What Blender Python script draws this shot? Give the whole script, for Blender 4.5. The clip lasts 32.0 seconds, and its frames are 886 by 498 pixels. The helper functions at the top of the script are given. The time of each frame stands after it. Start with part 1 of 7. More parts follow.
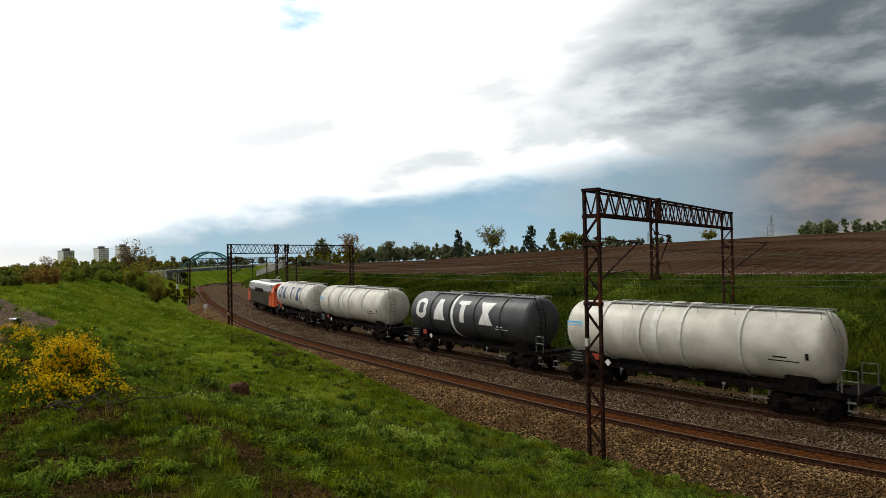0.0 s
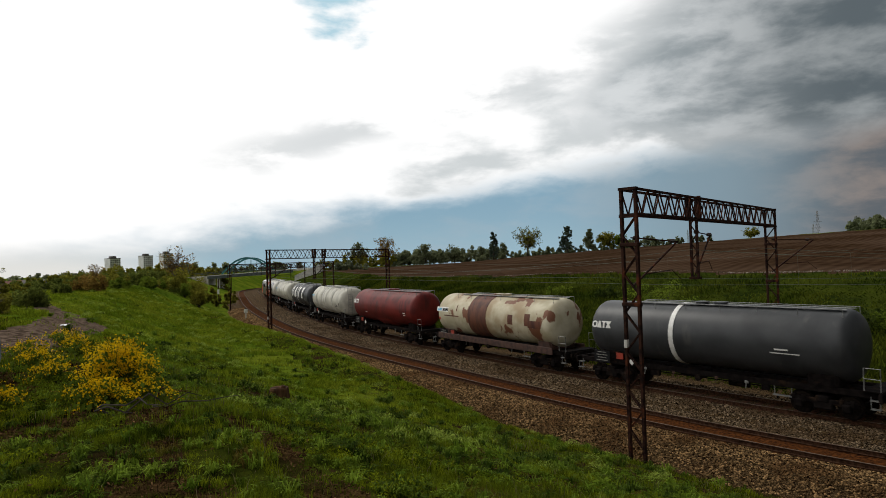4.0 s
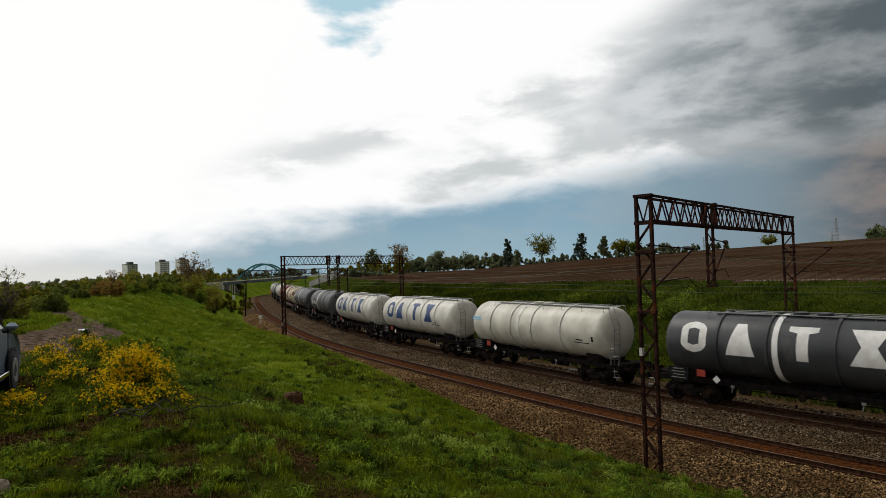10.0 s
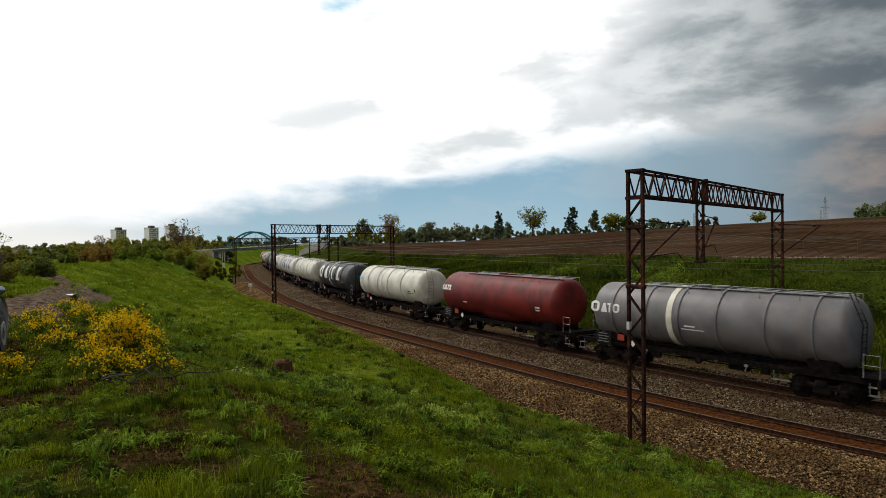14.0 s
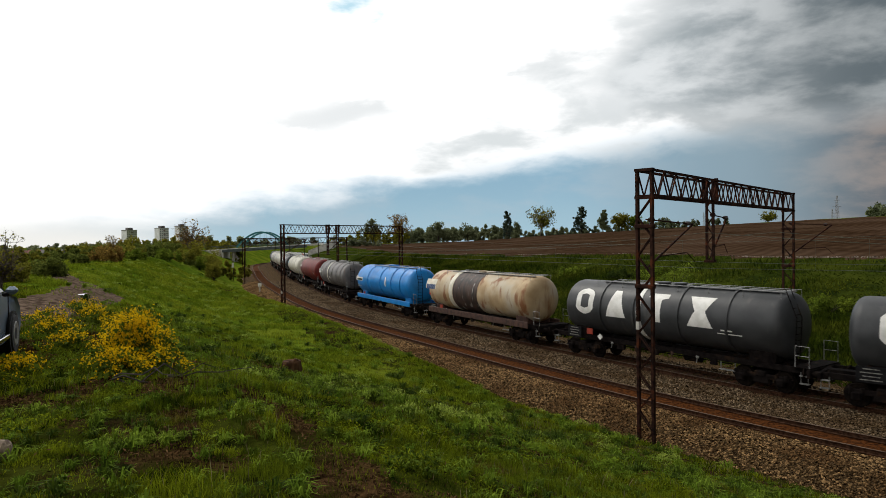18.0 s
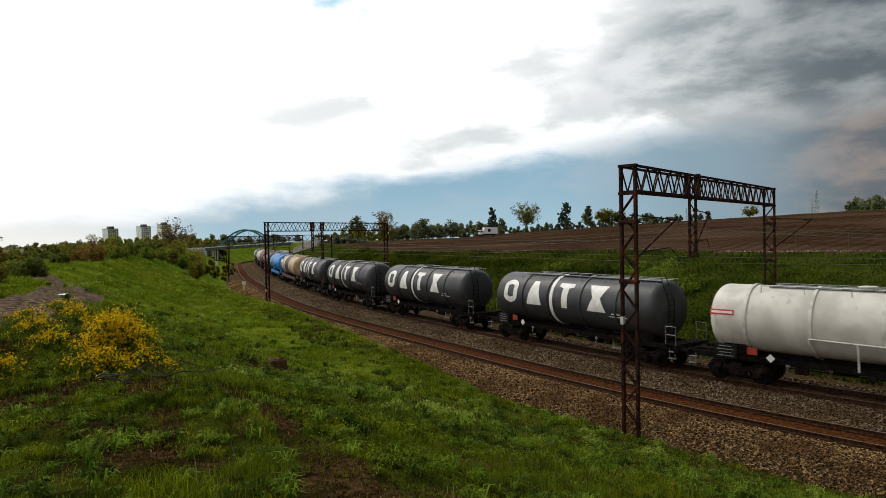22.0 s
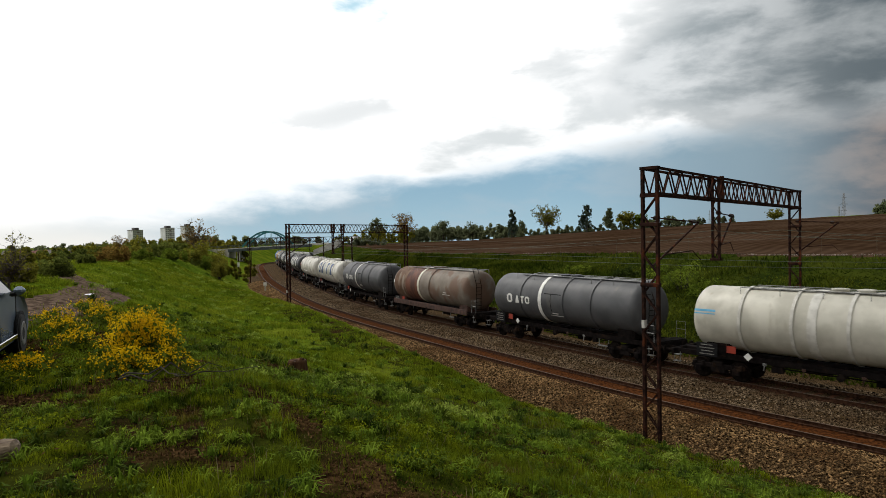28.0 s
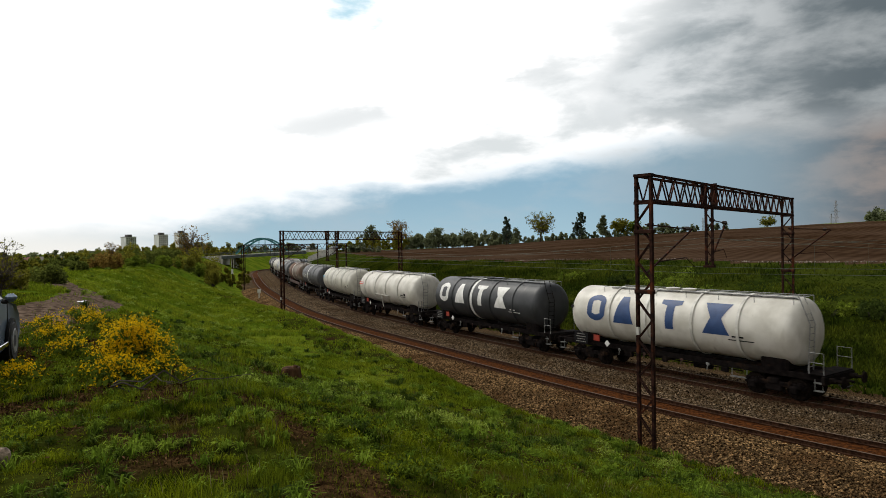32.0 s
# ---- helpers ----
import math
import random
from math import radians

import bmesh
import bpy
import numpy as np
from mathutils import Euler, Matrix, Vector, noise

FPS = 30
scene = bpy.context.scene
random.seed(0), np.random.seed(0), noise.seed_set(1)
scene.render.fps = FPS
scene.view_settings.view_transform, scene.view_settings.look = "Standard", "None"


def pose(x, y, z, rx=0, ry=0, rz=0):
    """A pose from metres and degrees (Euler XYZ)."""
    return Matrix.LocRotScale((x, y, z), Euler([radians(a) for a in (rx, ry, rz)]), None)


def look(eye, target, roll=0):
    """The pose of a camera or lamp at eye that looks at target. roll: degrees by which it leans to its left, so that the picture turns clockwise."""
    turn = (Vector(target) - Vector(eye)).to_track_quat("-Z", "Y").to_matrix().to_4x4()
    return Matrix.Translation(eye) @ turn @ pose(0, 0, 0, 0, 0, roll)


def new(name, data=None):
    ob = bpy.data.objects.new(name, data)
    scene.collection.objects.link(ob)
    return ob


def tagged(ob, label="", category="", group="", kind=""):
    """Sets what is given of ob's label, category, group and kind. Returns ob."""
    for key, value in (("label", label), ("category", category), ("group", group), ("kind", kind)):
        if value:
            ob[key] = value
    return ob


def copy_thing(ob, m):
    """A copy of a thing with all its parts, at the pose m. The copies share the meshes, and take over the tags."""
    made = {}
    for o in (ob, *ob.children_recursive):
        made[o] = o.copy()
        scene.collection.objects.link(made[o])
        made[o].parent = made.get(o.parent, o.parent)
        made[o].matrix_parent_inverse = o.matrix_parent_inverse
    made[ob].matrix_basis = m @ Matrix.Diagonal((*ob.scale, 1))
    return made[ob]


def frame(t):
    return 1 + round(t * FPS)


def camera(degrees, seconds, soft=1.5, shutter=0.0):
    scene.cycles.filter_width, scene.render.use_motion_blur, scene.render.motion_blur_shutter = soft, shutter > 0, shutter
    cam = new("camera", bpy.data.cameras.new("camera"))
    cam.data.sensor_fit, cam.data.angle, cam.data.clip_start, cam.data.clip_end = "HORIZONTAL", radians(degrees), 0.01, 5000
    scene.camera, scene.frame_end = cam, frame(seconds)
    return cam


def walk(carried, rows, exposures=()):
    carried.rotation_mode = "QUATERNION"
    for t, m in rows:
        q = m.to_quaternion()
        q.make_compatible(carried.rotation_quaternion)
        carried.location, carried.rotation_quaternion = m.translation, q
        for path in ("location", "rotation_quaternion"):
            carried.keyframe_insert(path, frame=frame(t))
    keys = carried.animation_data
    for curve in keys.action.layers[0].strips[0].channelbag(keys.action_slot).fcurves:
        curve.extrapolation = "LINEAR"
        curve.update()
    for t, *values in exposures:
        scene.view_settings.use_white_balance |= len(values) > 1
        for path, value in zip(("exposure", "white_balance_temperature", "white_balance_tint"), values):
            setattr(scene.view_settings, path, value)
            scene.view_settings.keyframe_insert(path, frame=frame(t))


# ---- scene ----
H_EYE = 6.7                      # eye above the near rails
SECONDS = 32.0

# turns of the held camera: seconds, rx, ry, rz in degrees
TURNS = (
    (0, 90.82, 1.04, -3.80),
    (0.5, 90.75, 1.25, -3.87),
    (1, 90.80, 1.38, -3.29),
    (1.5, 91.26, 1.66, -3.05),
    (2, 91.20, 1.66, -2.40),
    (2.5, 90.91, 1.77, -1.77),
    (4.5, 91.29, 1.87, -0.13),
    (5, 91.42, 1.82, 0.37),
    (5.5, 91.33, 1.57, 0.65),
    (6, 90.86, 1.51, 0.65),
    (6.5, 90.40, 1.51, 0.56),
    (7, 90.00, 1.42, -0.17),
    (7.5, 90.66, 1.86, -0.38),
    (8, 90.81, 1.34, 0.46),
    (8.5, 90.22, 1.78, 0.96),
    (9, 91.67, 1.65, -0.14),
    (9.5, 91.94, 1.37, 0.31),
    (10, 91.78, 1.68, 0.67),
    (10.5, 91.66, 1.70, 0.32),
    (11, 90.75, 0.66, -0.24),
    (11.5, 89.22, 0.64, -1.04),
    (12, 89.38, 0.34, -0.55),
    (12.5, 89.10, -0.30, -0.36),
    (13, 88.93, 0.30, 0.00),
    (13.5, 88.91, 0.93, -0.01),
    (14, 89.16, 0.65, -0.16),
    (14.5, 89.08, 0.29, -0.37),
    (16.5, 89.48, -0.03, 0.60),
    (17, 89.27, -0.44, 0.73),
    (17.5, 89.08, 0.04, 0.83),
    (18, 89.16, 0.72, 0.61),
    (18.5, 88.79, 0.55, 0.43),
    (19, 88.79, 0.68, 1.25),
    (19.5, 88.87, 1.04, 1.53),
    (20, 88.86, 1.13, 1.54),
    (20.5, 88.80, 0.82, 1.11),
    (21, 88.89, 1.06, 0.34),
    (21.5, 88.86, 1.11, -0.05),
    (22, 88.84, 1.09, -0.73),
    (22.5, 88.87, 1.16, -0.58),
    (23, 89.09, 1.09, -0.28),
    (23.5, 89.22, 1.20, -0.34),
    (24, 89.16, 1.12, -0.16),
    (24.5, 89.07, 1.43, -0.01),
    (25, 88.78, 0.99, 0.26),
    (25.5, 88.89, 1.37, 0.15),
    (27.5, 89.09, 0.99, 0.90),
    (28, 89.07, 0.91, 1.06),
    (28.5, 89.06, 1.08, 0.90),
    (29, 88.95, 0.95, 0.64),
    (29.5, 89.18, 0.81, 0.32),
    (30, 89.27, 0.81, 0.27),
    (30.5, 89.30, 0.26, -0.00),
    (31, 89.39, 0.26, 0.20),
    (31.5, 89.62, 0.59, 0.25),
    (32, 89.69, 0.89, 0.56),
)
cam = camera(70.0, SECONDS, soft=0.65, shutter=0.12)
walk(cam, [(t, pose(0, 0, H_EYE, a, b, c)) for t, a, b, c in TURNS],
     exposures=((0, -0.10), (1.5, -0.14), (3.5, -0.36), (5, -0.50), (10.5, -0.50), (12, -0.50), (12.6, -0.34), (13.2, -0.20), (32, -0.19)))


# ---------------------------------------------------------------- sky and sun
def build_world():
    world = bpy.data.worlds.new("sky")
    scene.world = world
    world.use_nodes = True
    nt = world.node_tree
    nt.nodes.clear()
    N, L = nt.nodes.new, nt.links.new

    def math_(op, a, b=None, c=None, clamp=False):
        n = N("ShaderNodeMath")
        n.operation, n.use_clamp = op, clamp
        for i, v in enumerate((a, b, c)):
            if v is None:
                continue
            if isinstance(v, (int, float)):
                n.inputs[i].default_value = v
            else:
                L(v, n.inputs[i])
        return n.outputs[0]

    def ramp(v, lo, hi):
        n = N("ShaderNodeMapRange")
        n.interpolation_type = "SMOOTHSTEP"
        L(v, n.inputs[0])
        n.inputs[1].default_value, n.inputs[2].default_value = lo, hi
        return n.outputs[0]

    def mix(f, a, b):
        n = N("ShaderNodeMix")
        n.data_type = "RGBA"
        if isinstance(f, (int, float)):
            n.inputs[0].default_value = f
        else:
            L(f, n.inputs[0])
        for i, v in ((6, a), (7, b)):
            if isinstance(v, tuple):
                n.inputs[i].default_value = (*v, 1)
            else:
                L(v, n.inputs[i])
        return n.outputs[2]

    def cloud(scale, stretch, detail, seed, rough=0.55, warp=0.0):
        m = N("ShaderNodeMapping")
        m.inputs["Scale"].default_value = stretch
        m.inputs["Location"].default_value = (seed, seed * 0.7, seed * 0.3)
        L(tc.outputs["Generated"], m.inputs[0])
        n = N("ShaderNodeTexNoise")
        n.inputs["Scale"].default_value, n.inputs["Detail"].default_value = scale, detail
        n.inputs["Roughness"].default_value = rough
        n.inputs["Distortion"].default_value = warp
        L(m.outputs[0], n.inputs["Vector"])
        return n.outputs["Fac"]

    tc = N("ShaderNodeTexCoord")
    sep = N("ShaderNodeSeparateXYZ")
    L(tc.outputs["Generated"], sep.inputs[0])
    X, Y, Z = sep.outputs
    az = math_("ARCTAN2", X, Y)
    el = math_("ARCSINE", Z)
    big = cloud(2.6, (1, 1, 2.4), 6, 3.1, 0.52, 0.2)
    fine = cloud(6.5, (1, 1, 2.6), 9, 8.7, 0.56, 0.15)
    b0 = math_("SUBTRACT", big, 0.5)
    f0 = math_("SUBTRACT", fine, 0.5)
    ragged = math_("ADD", b0, math_("MULTIPLY", f0, 0.8))
    # clear sky of the physical model, seen through small holes in the cloud
    sky = N("ShaderNodeTexSky")
    sky.sky_type, sky.sun_disc = "NISHITA", False
    sky.sun_elevation, sky.sun_rotation = radians(44), radians(-38)
    gap = N("ShaderNodeMix")
    gap.data_type, gap.blend_type = "RGBA", "MULTIPLY"
    gap.inputs[0].default_value = 1.0
    L(sky.outputs[0], gap.inputs[6])
    gap.inputs[7].default_value = (0.13, 0.13, 0.13, 1)
    # how far a place lies from the bright part of the cloud cover, low in the forward left
    toward = N("ShaderNodeVectorMath")
    toward.operation = "DOT_PRODUCT"
    L(tc.outputs["Generated"], toward.inputs[0])
    toward.inputs[1].default_value = (-0.345, 0.800, 0.490)
    away = math_("ADD", toward.outputs["Value"], math_("MULTIPLY", b0, 0.3))

    def slope(at, a0, rise):
        """Elevation of a straight edge of cloud over the bearing."""
        return math_("ADD", math_("MULTIPLY", math_("SUBTRACT", az, a0), rise), at)
    white = (1.52, 1.52, 1.52)
    # low white and grey heaps, greyer to the right
    heap = ramp(math_("ADD", ragged, math_("MULTIPLY", az, 0.46)), -0.02, 0.22)
    heap = math_("MULTIPLY", heap, ramp(math_("SUBTRACT", slope(0.30, 0.19, 0.5), el), -0.03, 0.06))
    clouds = mix(math_("MULTIPLY", heap, 0.85), white, mix(ramp(az, 0.15, 0.62), (0.80, 0.86, 0.88), (0.26, 0.295, 0.315)))
    # thin grey streaks climbing to the right
    band = math_("ABSOLUTE", math_("SUBTRACT", el, math_("ADD", slope(0.150, -0.34, 0.26), math_("MULTIPLY", b0, 0.10))))
    streak = math_("MULTIPLY", ramp(band, 0.045, 0.004), ramp(fine, 0.42, 0.58))
    streak = math_("MULTIPLY", math_("MULTIPLY", streak, ramp(az, -0.42, -0.26)), ramp(az, 0.34, 0.16))
    clouds = mix(math_("MULTIPLY", streak, 0.55), clouds, (0.66, 0.72, 0.745))
    # the dark mass, a wedge that opens to the right
    over = math_("ADD", math_("SUBTRACT", slope(0.235, 0.15, 0.60), el), math_("MULTIPLY", ragged, 0.15))
    under = math_("ADD", math_("SUBTRACT", el, slope(0.200, 0.19, -0.10)), math_("MULTIPLY", ragged, 0.12))
    mass = math_("MULTIPLY", ramp(over, -0.035, 0.07), ramp(under, -0.03, 0.035))
    mass = math_("MULTIPLY", mass, ramp(az, 0.10, 0.30))
    lobe = mix(ramp(fine, 0.38, 0.64), (0.50, 0.56, 0.59), (0.98, 1.02, 1.04))
    lobe = mix(ramp(az, 0.28, 0.60), lobe, mix(ramp(fine, 0.38, 0.64), (0.155, 0.19, 0.212), (0.44, 0.475, 0.49)))
    clouds = mix(mass, clouds, lobe)
    # dark cover added to the unseen sky round and behind, cutting fill light
    rear_dim = ramp(toward.outputs["Value"], 0.42, -0.20)
    clouds = mix(ramp(away, 0.50, 0.18), clouds, mix(rear_dim, (0.22, 0.25, 0.27), (0.045, 0.046, 0.047)))
    # the bright left part is burnt out
    glare = ramp(math_("ADD", math_("MULTIPLY", az, -1.0), math_("MULTIPLY", el, 0.5)), 0.26, 0.56)
    clouds = mix(math_("MULTIPLY", glare, 0.8), clouds, (1.55, 1.54, 1.53))
    # far blue-grey cloud bank over the horizon, its upper edge climbing to the right
    edge = math_("SUBTRACT", el, slope(0.100, 0.0, 0.115))
    edge = math_("ADD", edge, math_("MULTIPLY", ragged, 0.11))
    bank = ramp(edge, 0.030, -0.034)
    far_blue = mix(ramp(el, 0.0, 0.10), (0.46, 0.68, 0.80), (0.35, 0.57, 0.73))
    far_blue = mix(math_("MULTIPLY", ramp(fine, 0.44, 0.66), 0.6), far_blue, (0.52, 0.66, 0.76))
    far_blue = mix(ramp(az, 0.16, 0.46), far_blue, (0.32, 0.44, 0.52))
    far_blue = mix(ramp(az, 0.42, 0.62), far_blue, mix(ramp(fine, 0.42, 0.62), (0.165, 0.190, 0.215), (0.36, 0.315, 0.295)))
    far_blue = mix(ramp(az, -0.36, -0.64), far_blue, (0.86, 0.96, 1.04))
    col = mix(bank, clouds, far_blue)
    low = math_("MULTIPLY", ramp(el, 0.055, 0.0), ramp(az, -0.30, -0.55))
    col = mix(low, col, (1.12, 1.11, 1.06))
    rift = N("ShaderNodeVectorMath")
    rift.operation = "DOT_PRODUCT"
    L(tc.outputs["Generated"], rift.inputs[0])
    rift.inputs[1].default_value = (-0.130, 0.912, 0.3890)
    torn = math_("ADD", rift.outputs["Value"], math_("MULTIPLY", f0, 0.012))
    thin_blue = mix(0.10, (0.66, 0.98, 1.12), gap.outputs[2])
    col = mix(ramp(torn, 0.9974, 0.9995), col, thin_blue)
    bg = N("ShaderNodeBackground")
    L(col, bg.inputs[0])
    bg.inputs[1].default_value = 0.92
    out = N("ShaderNodeOutputWorld")
    L(bg.outputs[0], out.inputs[0])


build_world()
sun_data = bpy.data.lights.new("sun", "SUN")
sun_data.energy, sun_data.angle, sun_data.color = 1.45, radians(20), (1.0, 0.96, 0.88)
sun = new("sun", sun_data)
sun.matrix_world = look((-30, 40, 60), (10, 4, 0))


# ---------------------------------------------------------------- materials
def mat(name, dark, light, scale=4.0, rough=0.7, metal=0.0, bump=0.15, stretch=(1, 1, 1), spots=None, spot_scale=1.0,
        spot_range=(0.55, 0.68), vary=0.0, detail=6.0, bump_dist=0.02, generated=False, spec=0.5, spot_stretch=None, mottle=None, thin=0.0, span=(0.32, 0.68), furrow=0.0):
    m = bpy.data.materials.new(name)
    m.use_nodes = True
    nt = m.node_tree
    N, L = nt.nodes.new, nt.links.new
    b = nt.nodes["Principled BSDF"]
    tc = N("ShaderNodeTexCoord")

    def noise_(sc, st, det, off=0.0):
        mp = N("ShaderNodeMapping")
        mp.inputs["Scale"].default_value = st
        mp.inputs["Location"].default_value = (off, off, off)
        L(tc.outputs["Object"], mp.inputs[0])
        n = N("ShaderNodeTexNoise")
        n.inputs["Scale"].default_value, n.inputs["Detail"].default_value = sc, det
        L(mp.outputs[0], n.inputs["Vector"])
        return n.outputs["Fac"]

    def mixc(f, a, c):
        x = N("ShaderNodeMix")
        x.data_type = "RGBA"
        L(f, x.inputs[0])
        for i, v in ((6, a), (7, c)):
            if isinstance(v, tuple):
                x.inputs[i].default_value = (*v, 1)
            else:
                L(v, x.inputs[i])
        return x.outputs[2]

    def rng(v, lo, hi):
        r = N("ShaderNodeMapRange")
        r.interpolation_type = "SMOOTHSTEP"
        L(v, r.inputs[0])
        r.inputs[1].default_value, r.inputs[2].default_value = lo, hi
        return r.outputs[0]

    f = noise_(scale, stretch, detail)
    col = mixc(rng(f, *span), dark, light)
    if mottle:
        col = mixc(rng(noise_(mottle[1], (1, 1, 1), 4.0, 5.0), 0.40, 0.66), col, mottle[0])
    if furrow:
        mp = N("ShaderNodeMapping")
        mp.inputs["Rotation"].default_value = (0, 0, radians(45))
        L(tc.outputs["Object"], mp.inputs[0])
        wv = N("ShaderNodeTexWave")
        wv.inputs["Scale"].default_value = 0.314 / furrow
        wv.inputs["Distortion"].default_value, wv.inputs["Detail"].default_value = 1.2, 3.0
        wv.inputs["Detail Scale"].default_value = 0.6
        L(mp.outputs[0], wv.inputs["Vector"])
        sc = N("ShaderNodeMath")
        sc.operation = "MULTIPLY"
        sc.inputs[1].default_value = 0.42
        L(wv.outputs["Fac"], sc.inputs[0])
        col = mixc(sc.outputs[0], col, (dark[0] * 0.5, dark[1] * 0.5, dark[2] * 0.5))
    if spots:
        col = mixc(rng(noise_(spot_scale, spot_stretch or (1, 1, 1), 7.0, 11.0), *spot_range), col, spots)
    if vary:
        oi = N("ShaderNodeObjectInfo")
        geo = N("ShaderNodeNewGeometry")
        add = N("ShaderNodeMath")
        add.operation = "ADD"
        L(oi.outputs["Random"], add.inputs[0])
        L(geo.outputs["Random Per Island"], add.inputs[1])
        fr = N("ShaderNodeMath")
        fr.operation = "FRACT"
        L(add.outputs[0], fr.inputs[0])
        hv = N("ShaderNodeHueSaturation")
        mr = N("ShaderNodeMapRange")
        L(fr.outputs[0], mr.inputs[0])
        mr.inputs[3].default_value, mr.inputs[4].default_value = 1 - vary, 1 + vary
        L(mr.outputs[0], hv.inputs["Value"])
        L(col, hv.inputs["Color"])
        col = hv.outputs[0]
    L(col, b.inputs["Base Color"])
    b.inputs["Roughness"].default_value, b.inputs["Metallic"].default_value = rough, metal
    b.inputs["Specular IOR Level"].default_value = spec
    if thin:
        tr = N("ShaderNodeBsdfTranslucent")
        L(col, tr.inputs["Color"])
        ms = N("ShaderNodeMixShader")
        ms.inputs[0].default_value = thin
        L(b.outputs[0], ms.inputs[1])
        L(tr.outputs[0], ms.inputs[2])
        L(ms.outputs[0], nt.nodes["Material Output"].inputs["Surface"])
    if bump:
        bn = N("ShaderNodeBump")
        bn.inputs["Strength"].default_value, bn.inputs["Distance"].default_value = bump, bump_dist
        L(noise_(scale * 3, stretch, detail, 3.0), bn.inputs["Height"])
        L(bn.outputs[0], b.inputs["Normal"])
    return m


